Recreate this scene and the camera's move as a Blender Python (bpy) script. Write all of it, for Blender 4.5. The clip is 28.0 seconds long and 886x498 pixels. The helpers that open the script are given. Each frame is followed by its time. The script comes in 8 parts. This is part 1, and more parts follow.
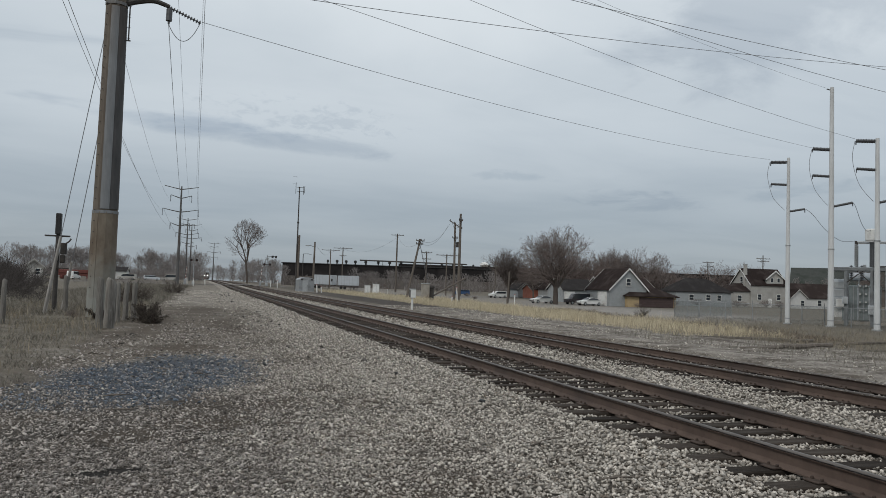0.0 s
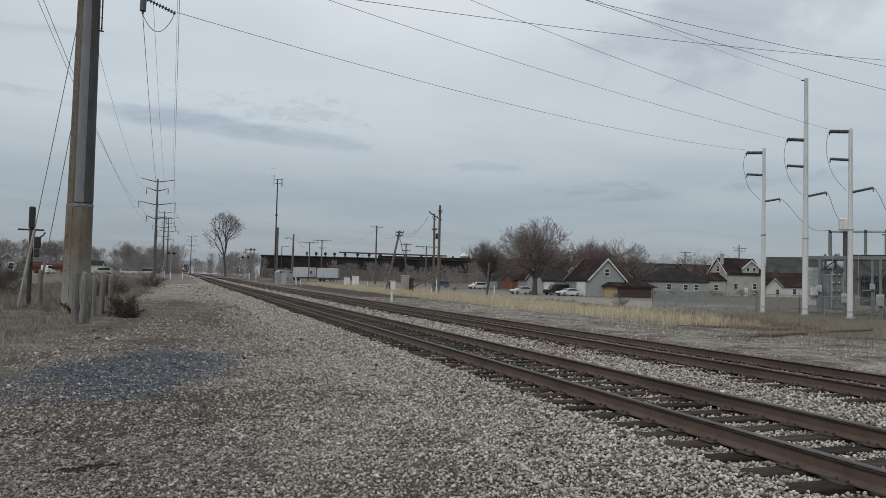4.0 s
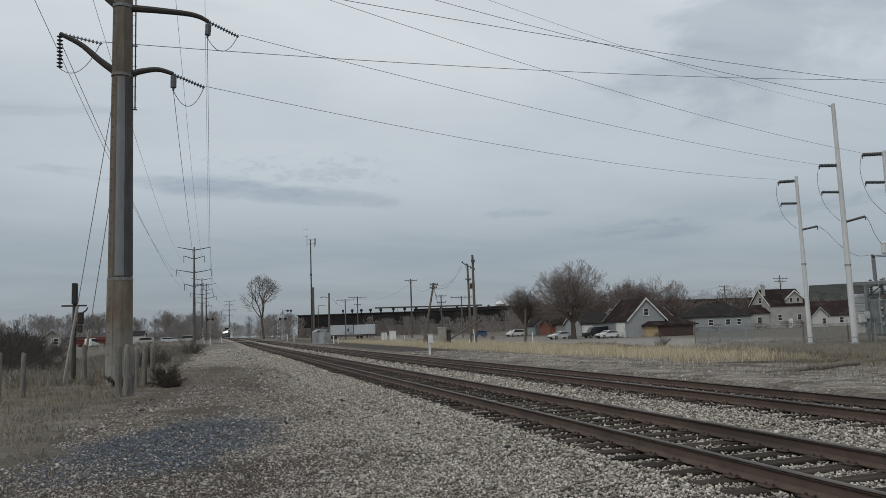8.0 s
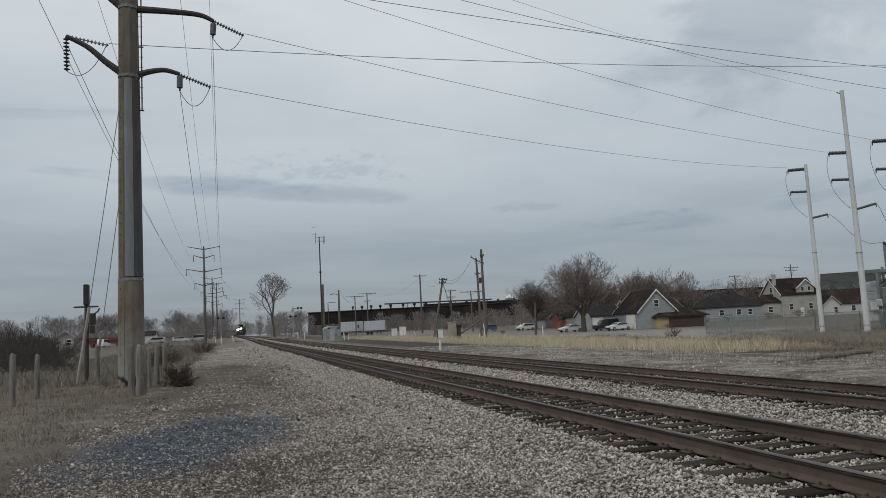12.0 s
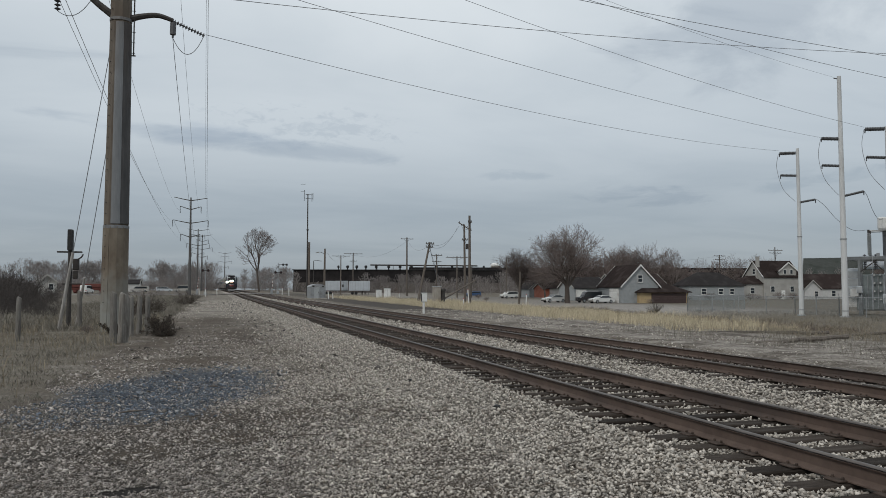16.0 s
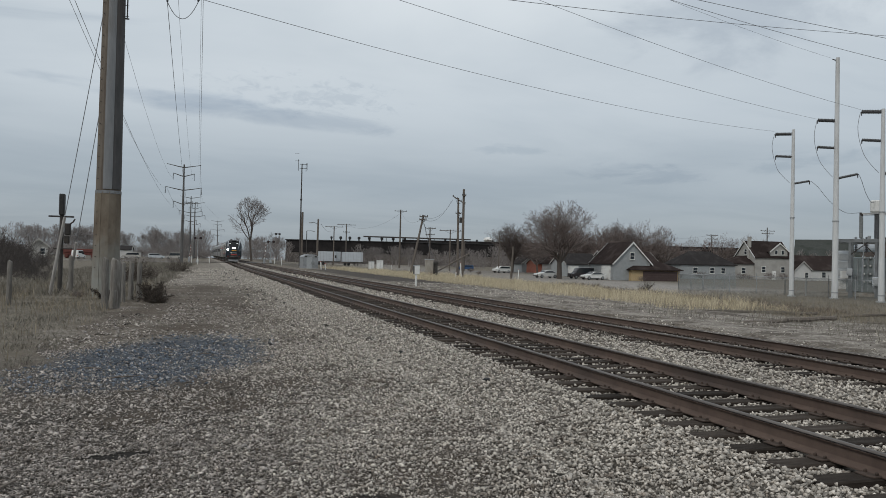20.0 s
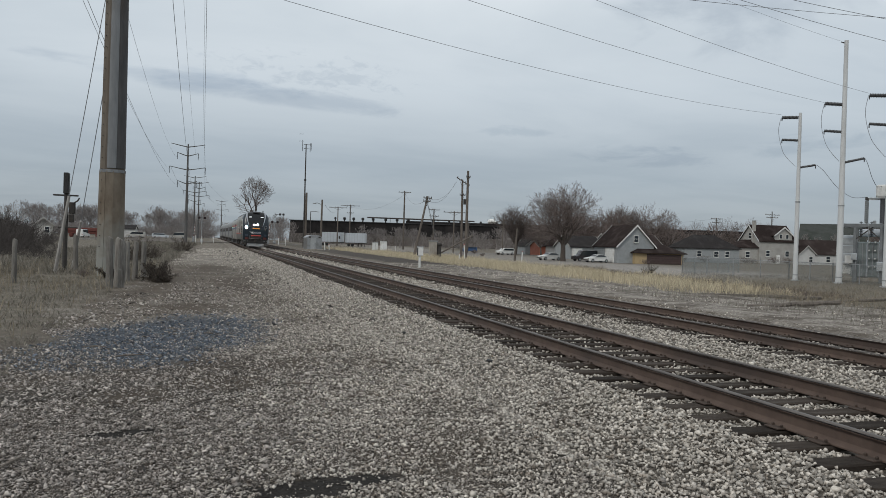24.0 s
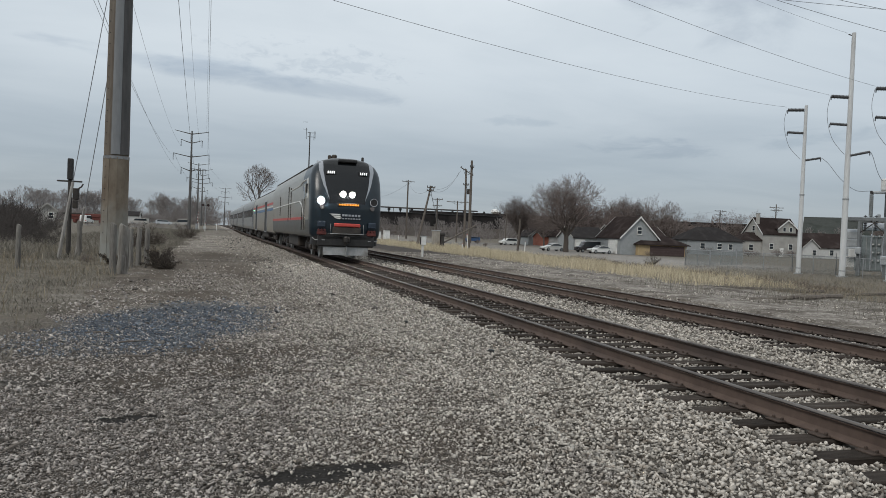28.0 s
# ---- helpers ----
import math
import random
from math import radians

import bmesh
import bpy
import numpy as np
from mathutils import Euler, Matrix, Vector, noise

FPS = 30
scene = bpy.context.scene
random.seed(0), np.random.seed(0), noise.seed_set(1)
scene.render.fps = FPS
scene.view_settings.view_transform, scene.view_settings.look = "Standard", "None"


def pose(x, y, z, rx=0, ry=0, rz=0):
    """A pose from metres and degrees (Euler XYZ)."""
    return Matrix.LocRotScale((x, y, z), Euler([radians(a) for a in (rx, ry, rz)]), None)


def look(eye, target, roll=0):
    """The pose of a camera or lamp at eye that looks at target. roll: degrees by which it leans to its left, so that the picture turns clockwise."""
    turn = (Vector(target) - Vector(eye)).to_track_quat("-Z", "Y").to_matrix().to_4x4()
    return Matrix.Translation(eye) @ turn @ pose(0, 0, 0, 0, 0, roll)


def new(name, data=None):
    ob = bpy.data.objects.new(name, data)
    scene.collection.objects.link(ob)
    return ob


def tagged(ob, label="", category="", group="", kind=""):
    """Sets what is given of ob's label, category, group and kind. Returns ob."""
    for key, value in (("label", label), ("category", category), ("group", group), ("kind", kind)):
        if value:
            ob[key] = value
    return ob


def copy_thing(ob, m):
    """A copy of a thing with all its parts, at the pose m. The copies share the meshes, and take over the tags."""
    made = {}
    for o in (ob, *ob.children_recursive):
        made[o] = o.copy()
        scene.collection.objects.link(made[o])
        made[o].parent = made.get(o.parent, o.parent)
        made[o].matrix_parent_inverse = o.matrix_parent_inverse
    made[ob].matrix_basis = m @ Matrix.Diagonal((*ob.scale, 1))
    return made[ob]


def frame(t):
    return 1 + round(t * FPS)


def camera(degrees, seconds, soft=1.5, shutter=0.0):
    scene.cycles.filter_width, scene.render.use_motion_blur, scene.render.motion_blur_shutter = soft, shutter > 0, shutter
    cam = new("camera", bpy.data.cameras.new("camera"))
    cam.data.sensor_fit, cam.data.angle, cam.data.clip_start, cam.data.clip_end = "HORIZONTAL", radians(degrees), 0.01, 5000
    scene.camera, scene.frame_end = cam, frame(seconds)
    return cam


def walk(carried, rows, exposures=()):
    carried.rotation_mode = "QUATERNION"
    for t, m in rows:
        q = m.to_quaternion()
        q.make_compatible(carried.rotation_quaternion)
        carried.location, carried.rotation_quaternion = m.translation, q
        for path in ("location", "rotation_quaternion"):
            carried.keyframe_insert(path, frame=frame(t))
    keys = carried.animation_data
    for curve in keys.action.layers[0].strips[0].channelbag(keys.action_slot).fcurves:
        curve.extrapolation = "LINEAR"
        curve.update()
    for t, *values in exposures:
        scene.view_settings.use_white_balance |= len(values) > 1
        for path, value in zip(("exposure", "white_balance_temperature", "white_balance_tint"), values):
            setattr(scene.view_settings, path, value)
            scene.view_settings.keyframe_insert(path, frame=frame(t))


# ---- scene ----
cam = camera(61.0, 28.0, soft=0.8)

# seconds, place, tilt, roll and turn of the camera in the standing operator's grip
PATH = [
    (0.0, 0.0, 0.0, 1.544, 92.97, -1.87, -17.21),
    (0.5, 0.0, 0.0, 1.544, 92.87, -1.57, -17.65),
    (1.0, 0.0, 0.0, 1.544, 92.87, -1.91, -17.79),
    (1.5, 0.0, 0.0, 1.544, 92.88, -2.62, -18.15),
    (2.0, 0.0, 0.0, 1.544, 92.56, -3.08, -18.39),
    (2.5, 0.0, 0.0, 1.544, 92.23, -3.29, -18.80),
    (3.0, 0.0, 0.0, 1.544, 92.02, -3.02, -19.07),
    (3.5, 0.0, 0.0, 1.544, 92.12, -2.12, -18.90),
    (5.5, 0.0, 0.0, 1.544, 92.86, -0.22, -19.28),
    (6.0, 0.0, 0.0, 1.544, 92.85, 0.29, -19.56),
    (6.5, 0.0, 0.0, 1.564, 93.50, 0.88, -18.47),
    (7.0, 0.0, 0.0, 1.584, 94.91, 1.17, -17.15),
    (7.5, 0.0, 0.0, 1.604, 95.79, 1.60, -16.54),
    (8.0, 0.0, 0.0, 1.604, 96.20, 2.03, -15.94),
    (8.5, 0.0, 0.0, 1.604, 96.41, 2.25, -15.65),
    (9.0, 0.0, 0.0, 1.604, 96.44, 2.50, -15.37),
    (9.5, 0.0, 0.0, 1.604, 96.48, 2.64, -15.23),
    (10.0, 0.0, 0.0, 1.604, 96.47, 2.88, -15.11),
    (10.5, 0.0, 0.0, 1.604, 96.35, 2.93, -15.10),
    (11.0, 0.0, 0.0, 1.604, 96.29, 2.99, -15.05),
    (11.5, 0.0, 0.0, 1.604, 96.09, 3.05, -15.09),
    (12.0, 0.0, 0.0, 1.604, 95.85, 2.98, -15.18),
    (12.5, 0.0, 0.0, 1.604, 95.27, 2.37, -15.61),
    (14.5, 0.0, 0.0, 1.604, 94.02, -0.25, -16.59),
    (15.0, 0.0, 0.0, 1.604, 93.70, -0.23, -16.52),
    (15.5, 0.0, 0.0, 1.604, 93.43, -0.19, -16.43),
    (16.0, 0.0, 0.0, 1.604, 93.12, -0.02, -16.36),
    (16.5, 0.0, 0.0, 1.604, 93.04, 0.10, -16.32),
    (17.0, 0.0, 0.0, 1.604, 93.04, 0.15, -16.41),
    (17.5, 0.0, 0.0, 1.604, 93.02, 0.15, -16.58),
    (18.0, 0.0, 0.0, 1.604, 92.89, 0.02, -16.58),
    (18.5, 0.0, 0.0, 1.604, 92.71, -0.26, -16.51),
    (19.0, 0.0, 0.0, 1.604, 92.45, -0.46, -16.40),
    (19.5, 0.0, 0.0, 1.604, 91.80, -1.14, -16.35),
    (20.0, 0.0, 0.0, 1.604, 91.08, -1.30, -16.92),
    (20.5, 0.0, 0.0, 1.604, 91.11, -1.49, -16.54),
    (21.0, 0.0, 0.0, 1.604, 90.96, -1.44, -16.42),
    (21.5, 0.0, 0.0, 1.604, 90.77, -1.44, -16.40),
    (23.5, 0.0, 0.0, 1.604, 89.85, -1.63, -16.55),
    (24.0, 0.0, 0.0, 1.604, 89.67, -1.73, -16.64),
    (24.5, 0.0, 0.0, 1.604, 89.49, -1.74, -16.70),
    (25.0, 0.0, 0.0, 1.604, 89.42, -1.74, -16.69),
    (25.5, 0.0, 0.0, 1.604, 89.24, -1.83, -16.64),
    (26.0, 0.0, 0.0, 1.604, 89.11, -1.87, -16.70),
    (26.5, 0.0, 0.0, 1.604, 88.99, -2.09, -16.82),
    (27.0, 0.0, 0.0, 1.604, 88.75, -2.09, -16.86),
    (27.5, 0.0, 0.0, 1.604, 88.66, -2.33, -16.77),
    (28.0, 0.0, 0.0, 1.604, 88.87, -2.30, -16.41),
]
# the film brightens and darkens a little as the sky fills more or less of it
EXPOSURES = ((0, 0.17), (6, 0.17), (8, 0.04), (12, 0.02), (15, 0.14), (20, 0.17), (24, 0.26), (28, 0.34))
walk(cam, [(t, pose(*row)) for t, *row in PATH], EXPOSURES)


# ---- world, sun ----
def sky_world():
    w = bpy.data.worlds.new("overcast_sky")
    scene.world = w
    w.use_nodes = True
    nt = w.node_tree
    nt.nodes.clear()
    N = nt.nodes.new
    L = nt.links.new
    out = N("ShaderNodeOutputWorld")
    sky = N("ShaderNodeTexSky")
    sky.sky_type, sky.sun_disc = "NISHITA", False
    sky.sun_elevation, sky.sun_rotation = radians(38), radians(-130)
    bg_sky = N("ShaderNodeBackground")
    bg_sky.inputs["Strength"].default_value = 0.06
    L(sky.outputs[0], bg_sky.inputs["Color"])
    tc = N("ShaderNodeTexCoord")
    sep = N("ShaderNodeSeparateXYZ")
    L(tc.outputs["Generated"], sep.inputs[0])
    # flat cloud deck: direction divided by its height
    zc = N("ShaderNodeMath"); zc.operation = "MAXIMUM"; zc.inputs[1].default_value = 0.0
    L(sep.outputs["Z"], zc.inputs[0])
    za = N("ShaderNodeMath"); za.operation = "ADD"; za.inputs[1].default_value = 0.10
    L(zc.outputs[0], za.inputs[0])
    dx = N("ShaderNodeMath"); dx.operation = "DIVIDE"; L(sep.outputs["X"], dx.inputs[0]); L(za.outputs[0], dx.inputs[1])
    dy = N("ShaderNodeMath"); dy.operation = "DIVIDE"; L(sep.outputs["Y"], dy.inputs[0]); L(za.outputs[0], dy.inputs[1])
    comb = N("ShaderNodeCombineXYZ"); L(dx.outputs[0], comb.inputs[0]); L(dy.outputs[0], comb.inputs[1])

    def cloud(scale, detail, stretch, lo, hi, shift):
        mp = N("ShaderNodeMapping")
        mp.inputs["Scale"].default_value = stretch
        mp.inputs["Location"].default_value = shift
        mp.inputs["Rotation"].default_value = (0, 0, radians(-12))
        L(comb.outputs[0], mp.inputs[0])
        nz = N("ShaderNodeTexNoise")
        nz.inputs["Scale"].default_value, nz.inputs["Detail"].default_value, nz.inputs["Roughness"].default_value = scale, detail, 0.55
        nz.inputs["Distortion"].default_value = 0.4
        L(mp.outputs[0], nz.inputs["Vector"])
        rp = N("ShaderNodeMapRange")
        rp.inputs["From Min"].default_value, rp.inputs["From Max"].default_value = lo, hi
        rp.interpolation_type = "SMOOTHSTEP"
        L(nz.outputs["Fac"], rp.inputs["Value"])
        return rp.outputs[0]

    # brightness of the deck over height
    grad = N("ShaderNodeValToRGB")
    el = grad.color_ramp.elements
    el[0].position, el[0].color = 0.0, (0.30, 0.337, 0.365, 1)
    el[1].position, el[1].color = 1.0, (0.76, 0.79, 0.81, 1)
    for p, c in ((0.09, (0.36, 0.412, 0.458, 1)), (0.20, (0.52, 0.575, 0.62, 1)), (0.36, (0.665, 0.715, 0.75, 1))):
        e = grad.color_ramp.elements.new(p)
        e.color = c
    L(zc.outputs[0], grad.inputs["Fac"])
    soft = cloud(0.55, 5, (1.0, 1.5, 1), 0.30, 0.72, (3.1, 1.7, 0))
    streak = cloud(1.0, 9, (0.42, 1.9, 1), 0.55, 0.70, (0.2, 0.9, 0))
    m1 = N("ShaderNodeMixRGB"); m1.blend_type = "MULTIPLY"
    m1.inputs["Color2"].default_value = (0.84, 0.86, 0.88, 1)
    L(soft, m1.inputs["Fac"]); L(grad.outputs[0], m1.inputs["Color1"])
    m2 = N("ShaderNodeMixRGB"); m2.blend_type = "MULTIPLY"
    m2.inputs["Color2"].default_value = (0.83, 0.85, 0.875, 1)
    lowfade = N("ShaderNodeMapRange")
    lowfade.inputs["From Min"].default_value, lowfade.inputs["From Max"].default_value = 0.10, 0.28
    L(zc.outputs[0], lowfade.inputs["Value"])
    faded = N("ShaderNodeMath"); faded.operation = "MULTIPLY"
    L(streak, faded.inputs[0]); L(lowfade.outputs[0], faded.inputs[1])
    L(faded.outputs[0], m2.inputs["Fac"]); L(m1.outputs[0], m2.inputs["Color1"])
    # long low cloud bars: a soft window over azimuth and elevation, broken up by noise
    def m(kind, a, b=None):
        n = N("ShaderNodeMath")
        n.operation = kind
        for k, v in enumerate((a, b)):
            if isinstance(v, (int, float)):
                n.inputs[k].default_value = v
            elif v is not None:
                L(v, n.inputs[k])
        return n.outputs[0]

    az = m("MULTIPLY", m("ARCTAN2", sep.outputs["X"], sep.outputs["Y"]), 57.296)
    alt = m("MULTIPLY", m("ARCSINE", sep.outputs["Z"]), 57.296)
    plane = N("ShaderNodeCombineXYZ")
    L(az, plane.inputs[0]); L(alt, plane.inputs[1])

    def bar(az0, half_az, alt0, slope, half_alt, scale, stretch, lo, hi, seed):
        mp = N("ShaderNodeMapping")
        mp.inputs["Scale"].default_value = (1.0 / stretch, 1.0, 1.0)
        mp.inputs["Location"].default_value = (seed, seed * 0.7, seed)
        L(plane.outputs[0], mp.inputs[0])
        nz = N("ShaderNodeTexNoise")
        nz.inputs["Scale"].default_value, nz.inputs["Detail"].default_value, nz.inputs["Roughness"].default_value = scale, 6, 0.6
        nz.inputs["Distortion"].default_value = 0.5
        L(mp.outputs[0], nz.inputs["Vector"])
        dx = m("DIVIDE", m("SUBTRACT", az, az0), half_az)
        dy = m("DIVIDE", m("SUBTRACT", m("SUBTRACT", alt, alt0), m("MULTIPLY", m("SUBTRACT", az, az0), slope)), half_alt)
        d2 = m("ADD", m("MULTIPLY", dx, dx), m("MULTIPLY", dy, dy))
        rp = N("ShaderNodeMapRange")
        rp.interpolation_type = "SMOOTHSTEP"
        rp.inputs["From Min"].default_value, rp.inputs["From Max"].default_value = lo, hi
        L(m("SUBTRACT", nz.outputs["Fac"], m("MULTIPLY", d2, 0.30)), rp.inputs["Value"])
        return rp.outputs[0]

    layers = (bar(1.5, 14.5, 10.75, -0.075, 0.85, 0.55, 4.0, 0.20, 0.50, 3.0),
              bar(-0.5, 8.0, 11.2, -0.05, 1.0, 0.5, 3.0, 0.25, 0.55, 9.0),
              bar(6.0, 11.0, 12.3, -0.04, 2.0, 1.9, 2.2, 0.40, 0.62, 5.0),
              bar(31.0, 6.5, 7.0, -0.06, 0.95, 0.8, 3.5, 0.28, 0.52, 7.0),
              bar(23.0, 5.0, 8.6, -0.05, 0.6, 0.9, 3.0, 0.34, 0.56, 12.0),
              bar(42.0, 6.5, 7.6, 0.08, 0.9, 0.8, 3.5, 0.32, 0.56, 15.0),
              bar(40.0, 13.0, 19.0, 0.1, 5.0, 0.22, 2.5, 0.22, 0.48, 18.0))
    shade = m2.outputs[0]
    for k, fac in enumerate(layers):
        mm = N("ShaderNodeMixRGB"); mm.blend_type = "MULTIPLY"
        mm.inputs["Color2"].default_value = ((0.80, 0.825, 0.86, 1), (0.82, 0.85, 0.89, 1), (0.87, 0.885, 0.905, 1), (0.84, 0.86, 0.89, 1), (0.88, 0.90, 0.92, 1), (0.87, 0.89, 0.91, 1), (0.78, 0.80, 0.83, 1))[k]
        L(fac, mm.inputs["Fac"]); L(shade, mm.inputs["Color1"])
        shade = mm.outputs[0]
    bg_cl = N("ShaderNodeBackground")
    bg_cl.inputs["Strength"].default_value = 1.0
    L(shade, bg_cl.inputs["Color"])
    mix = N("ShaderNodeMixShader")
    mix.inputs[0].default_value = 0.93
    L(bg_sky.outputs[0], mix.inputs[1]); L(bg_cl.outputs[0], mix.inputs[2])
    L(mix.outputs[0], out.inputs[0])


sky_world()
sun = new("sun", bpy.data.lights.new("sun", "SUN"))
sun.data.energy, sun.data.angle, sun.data.color = 0.9, radians(14), (1.0, 0.95, 0.88)
sun.matrix_world = look((-60, -50, 62), (0, 0, 0))


# ---- materials ----
def principled(name, rough=0.7, metal=0.0):
    m = bpy.data.materials.new(name)
    m.use_nodes = True
    b = m.node_tree.nodes["Principled BSDF"]
    b.inputs["Roughness"].default_value, b.inputs["Metallic"].default_value = rough, metal
    return m, m.node_tree, b


def surf_mat(name, a, b, scale=6.0, rough=0.7, metal=0.0, bump=0.3, fine=60.0, stain=None, stain_scale=1.5, vary=0.0, island=0.0, stretch=(1, 1, 1), spec=0.4, dist=0.01):
    """Two-tone grain at one scale, stains at a larger one, fine relief; vary: from object to object; island: from piece to piece."""
    m, nt, bs = principled(name, rough, metal)
    N, L = nt.nodes.new, nt.links.new
    tc = N("ShaderNodeTexCoord")
    mp = N("ShaderNodeMapping")
    mp.inputs["Scale"].default_value = stretch
    L(tc.outputs["Object"], mp.inputs[0])
    nz = N("ShaderNodeTexNoise")
    nz.inputs["Scale"].default_value, nz.inputs["Detail"].default_value, nz.inputs["Roughness"].default_value = scale, 8, 0.65
    L(mp.outputs[0], nz.inputs["Vector"])
    rp = N("ShaderNodeMapRange")
    rp.inputs["From Min"].default_value, rp.inputs["From Max"].default_value = 0.3, 0.7
    L(nz.outputs["Fac"], rp.inputs["Value"])
    mx = N("ShaderNodeMixRGB")
    mx.inputs["Color1"].default_value, mx.inputs["Color2"].default_value = (*a, 1), (*b, 1)
    L(rp.outputs[0], mx.inputs["Fac"])
    col = mx.outputs[0]
    if stain:
        n2 = N("ShaderNodeTexNoise")
        n2.inputs["Scale"].default_value, n2.inputs["Detail"].default_value = stain_scale, 6
        L(mp.outputs[0], n2.inputs["Vector"])
        r2 = N("ShaderNodeMapRange")
        r2.inputs["From Min"].default_value, r2.inputs["From Max"].default_value = 0.5, 0.72
        L(n2.outputs["Fac"], r2.inputs["Value"])
        m2 = N("ShaderNodeMixRGB")
        m2.inputs["Color2"].default_value = (*stain, 1)
        L(r2.outputs[0], m2.inputs["Fac"])
        L(col, m2.inputs["Color1"])
        col = m2.outputs[0]
    for amount, node, socket in ((vary, "ShaderNodeObjectInfo", "Random"), (island, "ShaderNodeNewGeometry", "Random Per Island")):
        if amount:
            src = N(node)
            r3 = N("ShaderNodeMapRange")
            r3.inputs["To Min"].default_value, r3.inputs["To Max"].default_value = 1 - amount, 1 + amount
            L(src.outputs[socket], r3.inputs["Value"])
            hs = N("ShaderNodeHueSaturation")
            L(r3.outputs[0], hs.inputs["Value"])
            L(col, hs.inputs["Color"])
            col = hs.outputs[0]
    L(col, bs.inputs["Base Color"])
    bs.inputs["Specular IOR Level"].default_value = spec
    if bump:
        n4 = N("ShaderNodeTexNoise")
        n4.inputs["Scale"].default_value, n4.inputs["Detail"].default_value = fine, 5
        L(mp.outputs[0], n4.inputs["Vector"])
        bp = N("ShaderNodeBump")
        bp.inputs["Strength"].default_value, bp.inputs["Distance"].default_value = bump, dist
        L(n4.outputs["Fac"], bp.inputs["Height"])
        L(bp.outputs[0], bs.inputs["Normal"])
    return m


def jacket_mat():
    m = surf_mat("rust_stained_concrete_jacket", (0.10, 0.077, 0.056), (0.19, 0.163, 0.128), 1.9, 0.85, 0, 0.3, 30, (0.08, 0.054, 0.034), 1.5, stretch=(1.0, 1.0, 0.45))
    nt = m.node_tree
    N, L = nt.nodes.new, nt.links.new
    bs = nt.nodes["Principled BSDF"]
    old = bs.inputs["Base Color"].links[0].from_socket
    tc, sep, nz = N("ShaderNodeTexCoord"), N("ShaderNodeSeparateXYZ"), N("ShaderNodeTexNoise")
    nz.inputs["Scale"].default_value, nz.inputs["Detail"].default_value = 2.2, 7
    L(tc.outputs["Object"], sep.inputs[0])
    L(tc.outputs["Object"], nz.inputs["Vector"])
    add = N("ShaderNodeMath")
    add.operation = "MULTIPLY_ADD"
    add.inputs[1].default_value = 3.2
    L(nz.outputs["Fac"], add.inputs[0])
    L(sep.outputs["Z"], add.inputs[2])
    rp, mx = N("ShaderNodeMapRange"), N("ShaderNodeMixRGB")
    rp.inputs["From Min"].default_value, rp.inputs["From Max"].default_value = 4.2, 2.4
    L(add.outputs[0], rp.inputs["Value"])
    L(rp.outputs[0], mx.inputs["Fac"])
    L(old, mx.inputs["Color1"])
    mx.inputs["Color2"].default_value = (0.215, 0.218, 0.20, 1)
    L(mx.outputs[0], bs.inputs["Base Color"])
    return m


def glow_mat(name, colour, strength):
    m, nt, bs = principled(name, 0.3)
    bs.inputs["Base Color"].default_value = (*colour, 1)
    bs.inputs["Emission Color"].default_value = (*colour, 1)
    bs.inputs["Emission Strength"].default_value = strength
    return m


def glass_mat(name, tint=(0.02, 0.025, 0.03), rough=0.06, spec=0.6):
    m, nt, bs = principled(name, rough)
    bs.inputs["Base Color"].default_value = (*tint, 1)
    bs.inputs["IOR"].default_value = 1.5
    bs.inputs["Specular IOR Level"].default_value = spec
    return m


